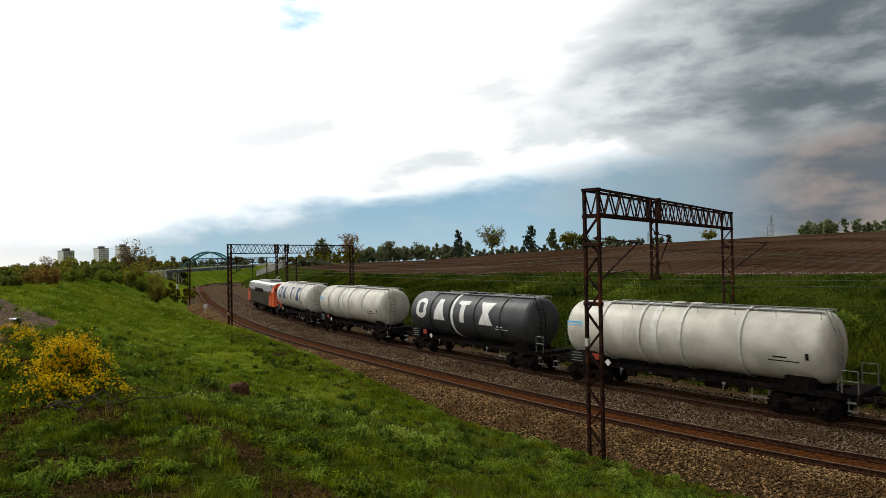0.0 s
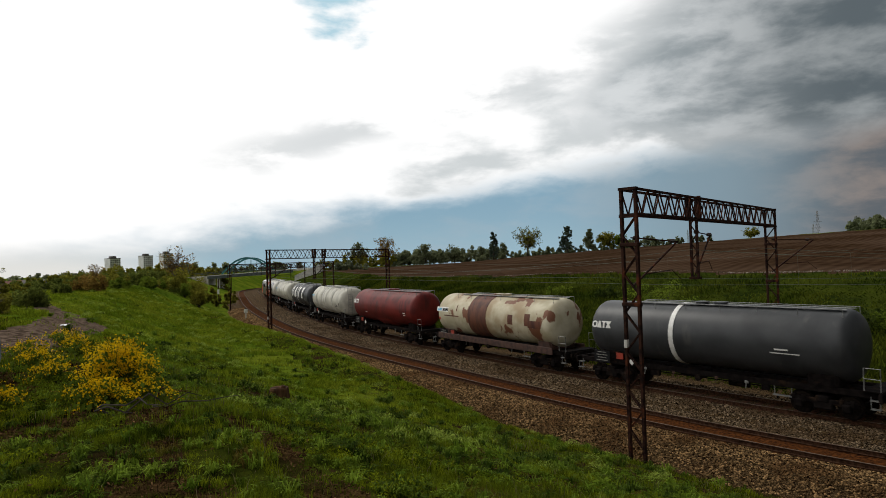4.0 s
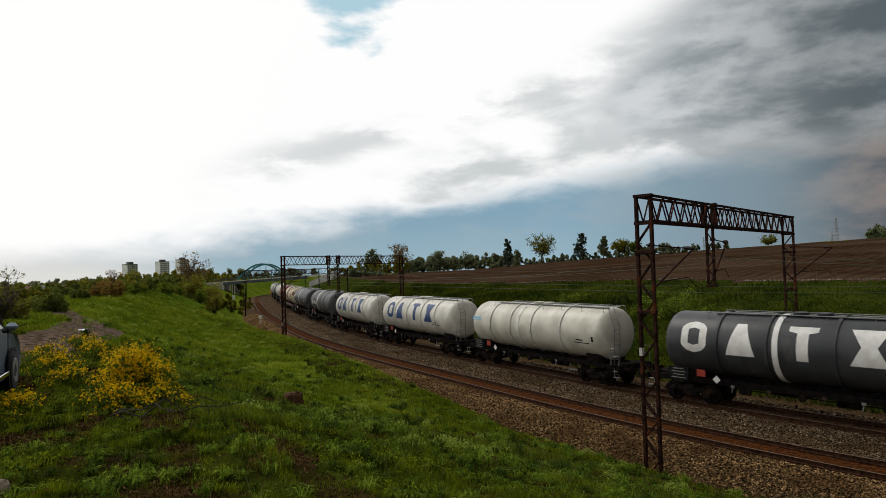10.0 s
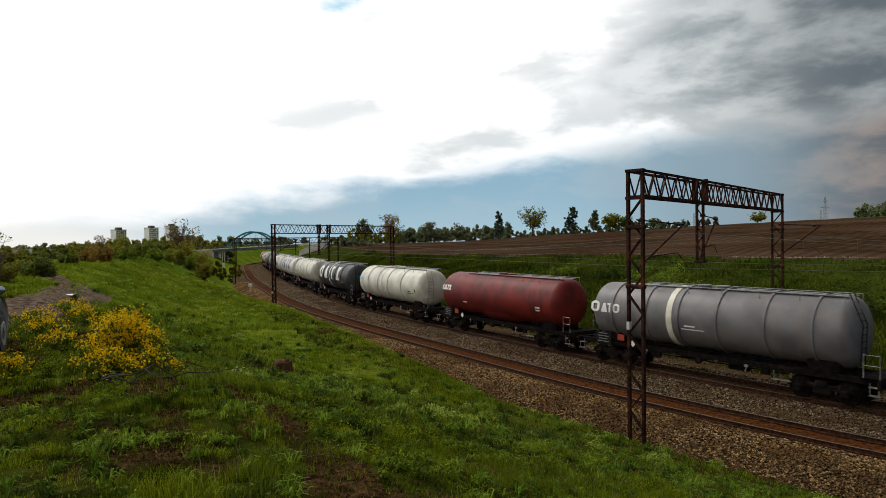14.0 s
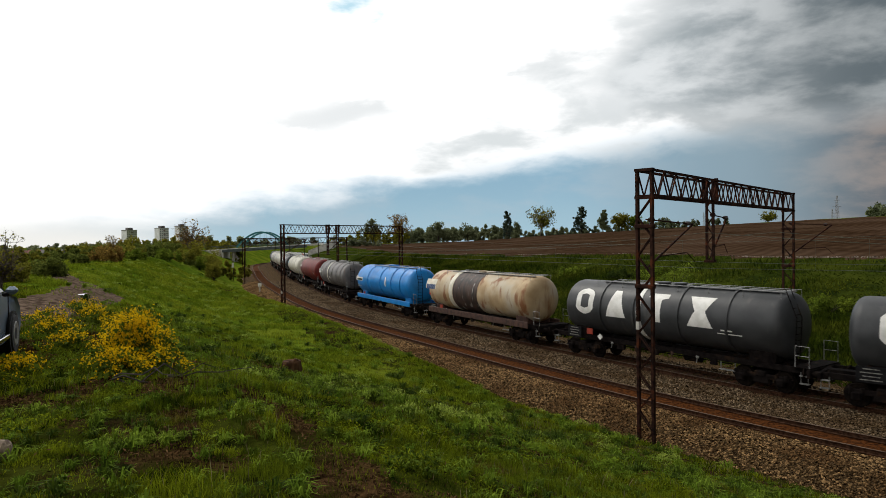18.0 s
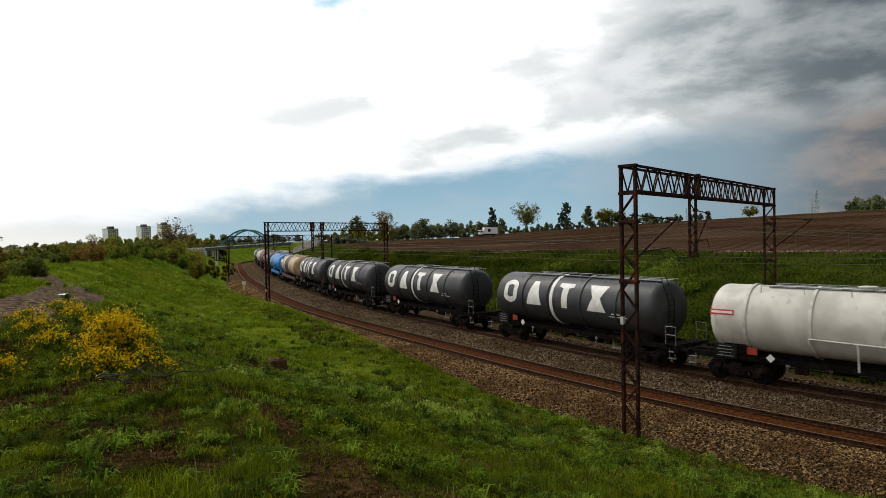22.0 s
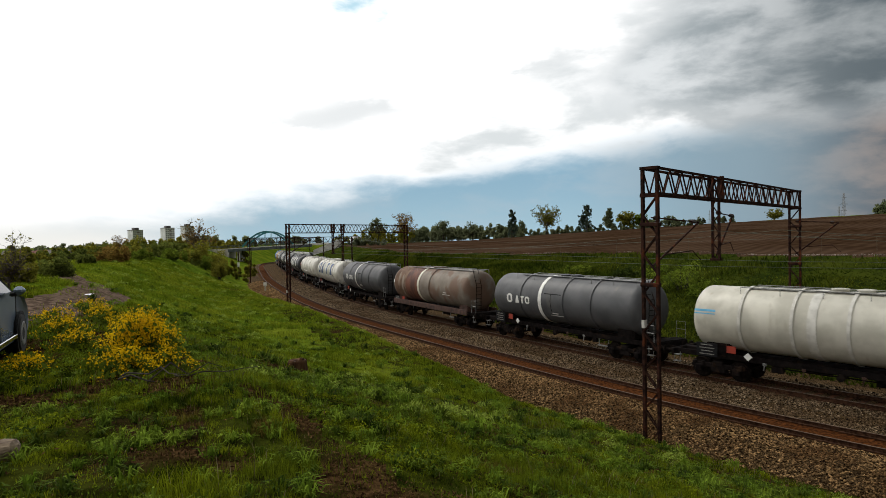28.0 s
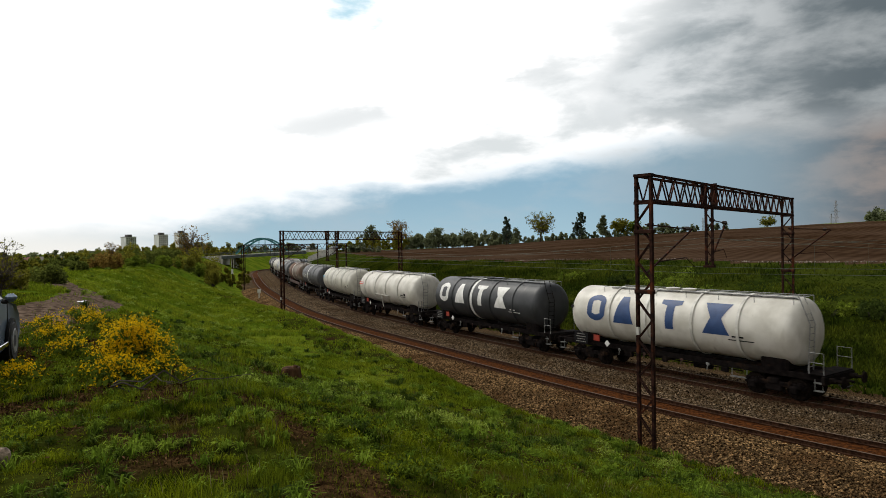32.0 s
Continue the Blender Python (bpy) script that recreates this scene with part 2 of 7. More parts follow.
M = {
    # soil turf painted near-black for the shade in gaps between near blades
    "grass": mat("soil_turf_gap_shaded", (0.010, 0.011, 0.003), (0.034, 0.040, 0.005), 3.0, 1.0, bump=0.9, bump_dist=0.08, spots=(0.030, 0.017, 0.008), spot_scale=1.1,
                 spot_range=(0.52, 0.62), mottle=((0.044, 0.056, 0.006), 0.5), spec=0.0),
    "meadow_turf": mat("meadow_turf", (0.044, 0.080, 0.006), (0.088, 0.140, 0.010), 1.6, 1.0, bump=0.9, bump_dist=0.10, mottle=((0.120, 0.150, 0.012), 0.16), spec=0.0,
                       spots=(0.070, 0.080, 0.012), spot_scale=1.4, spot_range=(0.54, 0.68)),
    # the far bank's shade is put into these two darker greens
    "shaded_bank_turf": mat("bank_turf_shade_in_colour", (0.009, 0.015, 0.003), (0.026, 0.038, 0.005), 1.1, 1.0, bump=0.8, bump_dist=0.08, mottle=((0.038, 0.048, 0.006), 0.3), spec=0.0),
    "shaded_bank_blade": mat("bank_blade_shade_in_colour", (0.014, 0.026, 0.003), (0.048, 0.068, 0.006), 0.8, 1.0, bump=0, vary=0.5, mottle=((0.082, 0.096, 0.010), 0.25), spec=0.0, thin=0.3),
    "soil": mat("ploughed_soil", (0.028, 0.015, 0.008), (0.058, 0.034, 0.019), 0.9, 1.0, bump=0.9, bump_dist=0.15, stretch=(0.7, 0.7, 1),
                mottle=((0.074, 0.046, 0.029), 0.05), spec=0.0, furrow=1.5),
    "dirt": mat("track_gravel", (0.050, 0.034, 0.024), (0.165, 0.120, 0.090), 5.0, 1.0, bump=0.8, bump_dist=0.06, spots=(0.05, 0.055, 0.014), spot_scale=0.6, spec=0.0, spot_range=(0.60, 0.70)),
    "ballast": mat("ballast_bed", (0.008, 0.0045, 0.002), (0.135, 0.085, 0.040), 22.0, 1.0, bump=1.0, bump_dist=0.05, detail=3, spec=0.03),
    "ballast_rust": mat("rusty_trackbed", (0.026, 0.009, 0.003), (0.112, 0.038, 0.010), 9.0, 1.0, bump=1.0, bump_dist=0.05, detail=4, spec=0.03),
    "stone": mat("ballast_stone", (0.014, 0.007, 0.003), (0.290, 0.180, 0.080), 9.0, 1.0, bump=0.0, vary=0.95, spec=0.02, mottle=((0.085, 0.046, 0.019), 0.5)),
    "stone_grey": mat("grey_ballast_stone", (0.022, 0.015, 0.008), (0.215, 0.155, 0.094), 9.0, 1.0, bump=0.0, vary=0.95, spec=0.03, mottle=((0.075, 0.048, 0.026), 0.5)),
    "blade": mat("grass_blade", (0.013, 0.026, 0.002), (0.200, 0.235, 0.010), 3.0, 1.0, bump=0, vary=0.6, mottle=((0.125, 0.160, 0.010), 0.6), spec=0.0, thin=0.45,
                 spots=(0.120, 0.085, 0.020), spot_scale=1.6, spot_range=(0.60, 0.68), span=(0.40, 0.62)),
    "litter": mat("dead_plant_litter", (0.022, 0.011, 0.006), (0.140, 0.080, 0.036), 5.0, 1.0, bump=0, vary=0.6, spec=0.0),
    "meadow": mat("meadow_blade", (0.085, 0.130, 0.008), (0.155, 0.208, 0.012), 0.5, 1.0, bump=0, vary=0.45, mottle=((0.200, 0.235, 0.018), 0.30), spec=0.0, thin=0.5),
    "blade_dry": mat("dry_blade", (0.10, 0.085, 0.030), (0.22, 0.18, 0.08), 1.0, 0.8, bump=0, vary=0.4, spec=0.2),
    "weed_dark": mat("dark_weed_leaf", (0.030, 0.055, 0.006), (0.085, 0.125, 0.011), 1.5, 0.9, bump=0, vary=0.5, spec=0.05, thin=0.3),
    "weed_low": mat("soft_weed_leaf", (0.090, 0.150, 0.012), (0.185, 0.260, 0.026), 1.5, 0.9, bump=0, vary=0.5, spec=0.03, thin=0.4),
    "weed": mat("pale_weed_leaf", (0.190, 0.260, 0.034), (0.330, 0.410, 0.070), 1.5, 0.9, bump=0, vary=0.45, spec=0.05, thin=0.4),
    "leaf_mid": mat("mid_green_leaf", (0.085, 0.108, 0.022), (0.160, 0.185, 0.038), 0.3, 0.95, bump=0, vary=0.45, spec=0.03, thin=0.5),
    "flower": mat("yellow_petal", (0.55, 0.34, 0.004), (0.85, 0.58, 0.008), 2.0, 0.8, bump=0, vary=0.3, spec=0.05, thin=0.4),
    "stem": mat("green_stem", (0.060, 0.092, 0.008), (0.110, 0.150, 0.018), 2.0, 0.9, bump=0, vary=0.4, spec=0.05, thin=0.4),
    "leaf": mat("spring_leaf", (0.094, 0.138, 0.015), (0.188, 0.237, 0.027), 0.3, 0.95, bump=0, vary=0.45, spec=0.03, thin=0.5),
    "leaf_dark": mat("dark_leaf", (0.032, 0.05, 0.01), (0.072, 0.098, 0.018), 0.3, 0.95, bump=0, vary=0.45, spec=0.03, thin=0.4),
    "leaf_olive": mat("olive_leaf", (0.132, 0.130, 0.017), (0.234, 0.216, 0.031), 0.3, 0.95, bump=0, vary=0.45, spec=0.03, thin=0.5),
    "leaf_rust": mat("russet_leaf", (0.165, 0.100, 0.024), (0.275, 0.180, 0.044), 0.3, 0.95, bump=0, vary=0.45, spec=0.03, thin=0.5),
    # greyed, lightened greens: distance haze painted into the far foliage colour
    "leaf_hazed": mat("distant_leaf_hazed", (0.120, 0.140, 0.072), (0.205, 0.225, 0.115), 0.05, 0.95, bump=0, vary=0.3, spec=0.02, thin=0.6),
    "needle_hazed": mat("distant_needle_hazed", (0.060, 0.085, 0.062), (0.105, 0.130, 0.085), 0.05, 0.95, bump=0, vary=0.3, spec=0.02, thin=0.5),
    "rotten": mat("rotten_red_brown_wood", (0.030, 0.014, 0.007), (0.120, 0.062, 0.030), 9.0, 0.95, stretch=(1, 1, 0.3), bump=0.7, spec=0.1),
    "bark": mat("bark", (0.022, 0.016, 0.012), (0.060, 0.046, 0.034), 8.0, 0.95, stretch=(1, 1, 0.3), bump=0.6),
    "twig": mat("bare_twig", (0.055, 0.042, 0.036), (0.115, 0.09, 0.075), 6.0, 0.95, bump=0),
    "rail": mat("rail_steel", (0.022, 0.010, 0.005), (0.066, 0.032, 0.018), 9.0, 0.85, 0.0, bump=0.2, spec=0.05),
    "rail_head": mat("rail_running_band", (0.070, 0.046, 0.030), (0.150, 0.105, 0.072), 5.0, 0.7, 0.1, bump=0.05, spec=0.12),
    "sleeper": mat("stained_sleeper", (0.030, 0.012, 0.006), (0.105, 0.042, 0.016), 6.0, 0.95, bump=0.5, vary=0.2, spec=0.1),
    "mast": mat("rusty_painted_steel", (0.012, 0.006, 0.005), (0.046, 0.020, 0.013), 5.0, 0.85, 0.0, bump=0.3, spots=(0.095, 0.028, 0.012), spot_scale=2.2, spec=0.08),
    "insul": mat("brown_porcelain", (0.02, 0.012, 0.010), (0.035, 0.02, 0.016), 6.0, 0.3, bump=0),
    "wire": mat("copper_wire", (0.035, 0.045, 0.028), (0.075, 0.09, 0.06), 6.0, 0.7, 0.1, bump=0),
    "frame": mat("grimy_black_frame", (0.005, 0.004, 0.004), (0.014, 0.011, 0.010), 4.0, 0.85, 0.0, bump=0.3, spots=(0.028, 0.017, 0.011), spot_scale=2.0, spec=0.03),
    "frame_rust": mat("rusty_brown_frame", (0.030, 0.013, 0.008), (0.085, 0.038, 0.024), 3.0, 0.85, bump=0.4),
    "wheel": mat("wheel_steel", (0.006, 0.0045, 0.004), (0.018, 0.013, 0.010), 6.0, 0.85, 0.0, bump=0.2, spec=0.04),
    "tyre_bright": mat("bare_steel_tread", (0.10, 0.09, 0.085), (0.2, 0.185, 0.17), 6.0, 0.4, 0.9, bump=0),
    "steel_lite": mat("galvanised_steel", (0.17, 0.17, 0.16), (0.32, 0.32, 0.31), 6.0, 0.5, 0.5, bump=0.1),
    "white_tank": mat("white_tank_paint", (0.50, 0.475, 0.405), (0.67, 0.645, 0.57), 1.2, 0.42, bump=0.05, spots=(0.40, 0.37, 0.30), spot_scale=1.6,
                      spot_range=(0.60, 0.82), spot_stretch=(1.6, 1.6, 0.30), vary=0.04),
    "cream_tank": mat("cream_tank_paint", (0.46, 0.44, 0.36), (0.63, 0.605, 0.51), 1.2, 0.45, bump=0.05, spots=(0.37, 0.33, 0.24), spot_scale=1.4,
                      spot_range=(0.60, 0.82), spot_stretch=(1.6, 1.6, 0.28), vary=0.05),
    "white_ring": mat("white_ring_paint", (0.47, 0.455, 0.40), (0.66, 0.645, 0.58), 3.0, 0.5, bump=0.05),
    "dark_tank": mat("charcoal_tank_paint", (0.028, 0.030, 0.032), (0.046, 0.048, 0.050), 1.2, 0.45, bump=0.05, spec=0.35, spots=(0.078, 0.076, 0.071), spot_scale=1.3,
                     spot_range=(0.58, 0.80), spot_stretch=(1.6, 1.6, 0.3), vary=0.12),
    "slate_tank": mat("slate_grey_tank_paint", (0.056, 0.057, 0.060), (0.082, 0.083, 0.086), 1.2, 0.5, bump=0.05, spots=(0.105, 0.098, 0.090), spot_scale=1.3,
                      spot_range=(0.58, 0.80), spot_stretch=(1.6, 1.6, 0.3), vary=0.12, spec=0.35),
    "brown_paint": mat("weathered_brown_paint", (0.110, 0.062, 0.038), (0.190, 0.118, 0.076), 1.0, 0.75, bump=0.2, spots=(0.24, 0.19, 0.145), spot_scale=1.2,
                       spot_range=(0.54, 0.66), spot_stretch=(1.5, 1.5, 0.4), spec=0.2),
    "grey_tank": mat("warm_grey_tank_paint", (0.10, 0.095, 0.095), (0.155, 0.148, 0.145), 1.2, 0.5, bump=0.05, spots=(0.17, 0.125, 0.095), spot_scale=1.5,
                     spot_range=(0.52, 0.76), spot_stretch=(1.6, 1.6, 0.3)),
    "red_tank": mat("dark_red_tank_paint", (0.095, 0.008, 0.006), (0.165, 0.014, 0.010), 1.1, 0.55, bump=0.05, spec=0.3, spots=(0.060, 0.009, 0.008), spot_scale=1.2,
                    spot_range=(0.50, 0.75), spot_stretch=(1.4, 1.4, 0.35), vary=0.1),
    "blue_tank": mat("bright_blue_tank_paint", (0.006, 0.19, 0.54), (0.012, 0.25, 0.66), 1.2, 0.38, bump=0.04, spots=(0.02, 0.14, 0.36), spot_scale=1.3,
                     spot_range=(0.60, 0.80), spot_stretch=(1.4, 1.4, 0.3)),
    "rust_cream": mat("rust_eaten_cream_paint", (0.42, 0.37, 0.24), (0.60, 0.55, 0.40), 1.0, 0.65, bump=0.2, spots=(0.17, 0.062, 0.026), spot_scale=1.0,
                      spot_range=(0.565, 0.60), spot_stretch=(0.9, 0.9, 0.55), mottle=((0.34, 0.25, 0.14), 0.55)),
    "rust_tan": mat("stained_tan_paint", (0.36, 0.24, 0.115), (0.52, 0.385, 0.22), 0.8, 0.65, bump=0.1, spots=(0.235, 0.095, 0.034), spot_scale=0.9,
                    spot_range=(0.52, 0.66), spot_stretch=(1.8, 1.8, 0.35), mottle=((0.50, 0.44, 0.33), 0.5)),
    "rust_brown": mat("brown_grey_tank_paint", (0.150, 0.120, 0.092), (0.230, 0.195, 0.155), 0.9, 0.7, bump=0.2, spots=(0.150, 0.090, 0.058), spot_scale=0.7,
                      spot_range=(0.50, 0.60), spot_stretch=(0.9, 0.9, 0.6)),
    "soot": mat("spilled_black_residue", (0.016, 0.010, 0.008), (0.060, 0.032, 0.022), 2.0, 0.6, bump=0.3, stretch=(1.5, 1.5, 0.4), spots=(0.30, 0.28, 0.25), spot_scale=1.3,
                spot_range=(0.60, 0.70), spot_stretch=(2, 2, 0.4)),
    "rust_band": mat("rust_red_band", (0.058, 0.017, 0.009), (0.135, 0.042, 0.018), 1.6, 0.7, bump=0.2, stretch=(1.5, 1.5, 0.4)),
    "mark_white": mat("white_marking", (0.66, 0.65, 0.60), (0.80, 0.79, 0.75), 3.0, 0.5, bump=0),
    "mark_blue": mat("navy_marking", (0.014, 0.045, 0.135), (0.022, 0.062, 0.175), 3.0, 0.5, bump=0),
    "mark_red": mat("red_marking", (0.42, 0.018, 0.012), (0.58, 0.03, 0.02), 3.0, 0.5, bump=0),
    "mark_cyan": mat("pale_blue_marking", (0.10, 0.38, 0.60), (0.14, 0.46, 0.70), 3.0, 0.5, bump=0),
    "mark_dark": mat("black_marking", (0.008, 0.008, 0.009), (0.016, 0.016, 0.017), 3.0, 0.8, bump=0, spec=0.1),
    "mark_cream": mat("cream_marking", (0.60, 0.56, 0.44), (0.74, 0.70, 0.58), 3.0, 0.5, bump=0),
    "plate_orange": mat("orange_plate", (0.27, 0.024, 0.009), (0.36, 0.036, 0.012), 3.0, 0.6, bump=0.05, spots=(0.20, 0.03, 0.012), spot_scale=3.0),
    "mark_dim": mat("dusty_white_lettering", (0.10, 0.095, 0.085), (0.26, 0.25, 0.22), 9.0, 0.8, bump=0),
    "concrete": mat("pale_concrete", (0.48, 0.46, 0.41), (0.64, 0.62, 0.56), 0.8, 0.9, bump=0.2, spots=(0.34, 0.31, 0.26), spot_scale=0.4, spot_stretch=(1, 1, 0.3)),
    "teal": mat("teal_bridge_paint", (0.010, 0.135, 0.150), (0.020, 0.190, 0.200), 0.8, 0.5, bump=0),
    "bridge_dark": mat("dark_bridge_girder", (0.03, 0.045, 0.045), (0.07, 0.085, 0.085), 0.8, 0.6, bump=0),
    "block_wall": mat("pale_panel_wall", (0.64, 0.64, 0.64), (0.78, 0.78, 0.77), 0.2, 0.9, bump=0),
    "block_dark": mat("window_band", (0.07, 0.075, 0.085), (0.12, 0.125, 0.135), 0.3, 0.3, bump=0),
    "block_trim": mat("reddish_panel", (0.16, 0.11, 0.10), (0.24, 0.17, 0.15), 0.3, 0.9, bump=0),
    "roof": mat("roof_felt", (0.10, 0.09, 0.085), (0.2, 0.18, 0.17), 0.3, 0.9, bump=0),
    "roof_red": mat("clay_roof", (0.16, 0.07, 0.05), (0.26, 0.12, 0.085), 0.3, 0.9, bump=0),
    "car": mat("silver_blue_car_paint", (0.17, 0.22, 0.28), (0.21, 0.265, 0.33), 1.0, 0.22, 0.25, bump=0),
    "glass": mat("dark_car_glass", (0.012, 0.014, 0.016), (0.022, 0.025, 0.028), 1.0, 0.08, bump=0, spec=0.35),
    "rubber": mat("tyre_rubber", (0.012, 0.012, 0.012), (0.03, 0.03, 0.03), 9.0, 0.85, bump=0.2),
    "chrome": mat("chrome_trim", (0.45, 0.45, 0.45), (0.6, 0.6, 0.6), 2.0, 0.2, 1.0, bump=0),
    "black_plastic": mat("black_plastic", (0.012, 0.012, 0.013), (0.022, 0.022, 0.023), 5.0, 0.7, bump=0, spec=0.2),
    "water": mat("puddle_water", (0.05, 0.05, 0.045), (0.07, 0.07, 0.06), 1.0, 0.04, bump=0.0, spec=1.0),
    "wood": mat("weathered_wood", (0.10, 0.065, 0.04), (0.30, 0.23, 0.15), 5.0, 0.9, stretch=(1, 4, 4), bump=0.6),
    "brown_turf": mat("dead_brown_grass", (0.014, 0.008, 0.003), (0.085, 0.048, 0.020), 9.0, 1.0, bump=0.9, bump_dist=0.06, spec=0.0, mottle=((0.030, 0.030, 0.006), 1.5)),
    "loco_black": mat("locomotive_black_paint", (0.018, 0.016, 0.018), (0.035, 0.03, 0.032), 1.5, 0.35, bump=0),
    "loco_orange": mat("locomotive_orange_paint", (0.62, 0.09, 0.025), (0.74, 0.12, 0.035), 1.5, 0.4, bump=0),
    "loco_white": mat("locomotive_white_paint", (0.66, 0.66, 0.64), (0.78, 0.78, 0.76), 1.5, 0.4, bump=0),
    "truck_white": mat("white_truck_paint", (0.72, 0.72, 0.72), (0.82, 0.82, 0.82), 0.5, 0.4, bump=0),
    "pale_track": mat("pale_gleam_clods", (0.19, 0.155, 0.12), (0.36, 0.31, 0.26), 1.2, 0.95, bump=0.4, spots=(0.10, 0.065, 0.045), spot_scale=0.22, spot_range=(0.46, 0.54)),
}


# ---------------------------------------------------------------- mesh helpers
class Mesh:
    """Vertices and faces gathered piece by piece, then linked as one mesh."""

    def __init__(self):
        self.v, self.f, self.m = [], [], []

    def add(self, verts, faces, mi=0):
        k = len(self.v)
        self.v += [tuple(p) for p in verts]
        self.f += [tuple(i + k for i in f) for f in faces]
        self.m += [mi] * len(faces)
        return self

    def box(self, c, size, turn=None, mi=0, bevel=0.0):
        x, y, z = (s / 2 for s in size)
        if bevel:
            b = min(bevel, x * 0.9, y * 0.9, z * 0.9)
            pts = []
            for sz, (ix, iy) in ((-z, (b, b)), (-z + b, (0, 0)), (z - b, (0, 0)), (z, (b, b))):
                px, py = x - ix, y - iy
                q = b if not ix else 0
                pts += [(-px + q, -py, sz), (px - q, -py, sz), (px, -py + q, sz), (px, py - q, sz), (px - q, py, sz), (-px + q, py, sz), (-px, py - q, sz), (-px, -py + q, sz)]
            fs = [tuple(range(7, -1, -1)), tuple(range(24, 32))]
            for r in range(3):
                fs += [(r * 8 + i, r * 8 + (i + 1) % 8, r * 8 + 8 + (i + 1) % 8, r * 8 + 8 + i) for i in range(8)]
        else:
            pts = [(a * x, b_ * y, c_ * z) for a in (-1, 1) for b_ in (-1, 1) for c_ in (-1, 1)]
            fs = [(0, 1, 3, 2), (4, 6, 7, 5), (0, 4, 5, 1), (2, 3, 7, 6), (0, 2, 6, 4), (1, 5, 7, 3)]
        m = turn or Matrix()
        c = Vector(c)
        return self.add([c + (m @ Vector(p)) for p in pts], fs, mi)

    def rod(self, a, b, r, n=6, r2=None, mi=0):
        a, b = Vector(a), Vector(b)
        d = (b - a).normalized()
        s = d.cross(Vector((0, 0, 1)))
        s = s.normalized() if s.length > 1e-3 else Vector((1, 0, 0))
        t = d.cross(s)
        r2 = r if r2 is None else r2
        pts = []
        for p, q in ((a, r), (b, r2)):
            pts += [p + (s * math.cos(2 * math.pi * i / n) + t * math.sin(2 * math.pi * i / n)) * q for i in range(n)]
        fs = [(i, (i + 1) % n, n + (i + 1) % n, n + i) for i in range(n)] + [tuple(range(n - 1, -1, -1)), tuple(range(n, 2 * n))]
        return self.add(pts, fs, mi)

    def beam(self, a, b, w, h=None, mi=0):
        """A square bar from a to b."""
        a, b = Vector(a), Vector(b)
        d = b - a
        q = d.to_track_quat("X", "Z").to_matrix()
        return self.box((a + b) / 2, (d.length, w, h or w), q, mi)

    def path(self, pts, r, n=5, mi=0):
        """One bent tube through the points."""
        pts = [Vector(p) for p in pts]
        ring, fs = [], []
        for i, p in enumerate(pts):
            d = (pts[min(i + 1, len(pts) - 1)] - pts[max(i - 1, 0)]).normalized()
            s = d.cross(Vector((0.13, 0.07, 1)).normalized())
            s = s.normalized() if s.length > 1e-3 else Vector((1, 0, 0))
            t = d.cross(s)
            ring += [p + (s * math.cos(2 * math.pi * k / n) + t * math.sin(2 * math.pi * k / n)) * r for k in range(n)]
        for i in range(len(pts) - 1):
            fs += [(i * n + k, i * n + (k + 1) % n, (i + 1) * n + (k + 1) % n, (i + 1) * n + k) for k in range(n)]
        fs += [tuple(range(n - 1, -1, -1)), tuple(range(len(ring) - n, len(ring)))]
        return self.add(ring, fs, mi)

    def lathe(self, prof, axis="x", n=32, centre=(0, 0, 0), mi=0, caps=True):
        """prof: (along, radius) pairs turned about an axis."""
        k, pts, fs = len(prof), [], []
        for a, r in prof:
            for i in range(n):
                w = 2 * math.pi * i / n
                c, s = math.cos(w) * r, math.sin(w) * r
                p = {"x": (a, c, s), "y": (s, a, c), "z": (c, s, a)}[axis]
                pts.append(tuple(u + v for u, v in zip(p, centre)))
        for j in range(k - 1):
            fs += [(j * n + i, j * n + (i + 1) % n, (j + 1) * n + (i + 1) % n, (j + 1) * n + i) for i in range(n)]
        if caps:
            fs += [tuple(range(n - 1, -1, -1)), tuple(range((k - 1) * n, k * n))]
        return self.add(pts, fs, mi)

    def data(self, name, mats, smooth=False):
        me = bpy.data.meshes.new(name)
        me.from_pydata(self.v, [], self.f)
        for m in mats if isinstance(mats, (list, tuple)) else [mats]:
            me.materials.append(m)
        if any(self.m):
            me.polygons.foreach_set("material_index", self.m)
        if smooth:
            bm = bmesh.new()
            bm.from_mesh(me)
            bmesh.ops.recalc_face_normals(bm, faces=bm.faces)
            for e in bm.edges:
                e.smooth = len(e.link_faces) == 2 and e.calc_face_angle(0) < 0.7
            for f in bm.faces:
                f.smooth = True
            bm.to_mesh(me)
            bm.free()
        me.update()
        return me


def part(name, mesh, material, parent, label="", smooth=False):
    ob = new(name, mesh.data(name, material, smooth) if isinstance(mesh, Mesh) else mesh)
    ob.parent = parent
    if label:
        tagged(ob, label)
    return ob


def thing(name, label, category, m=None, group="", kind=""):
    ob = new(name)
    ob.empty_display_size = 0.3
    if m is not None:
        ob.matrix_world = m
    return tagged(ob, label, category, group, kind)


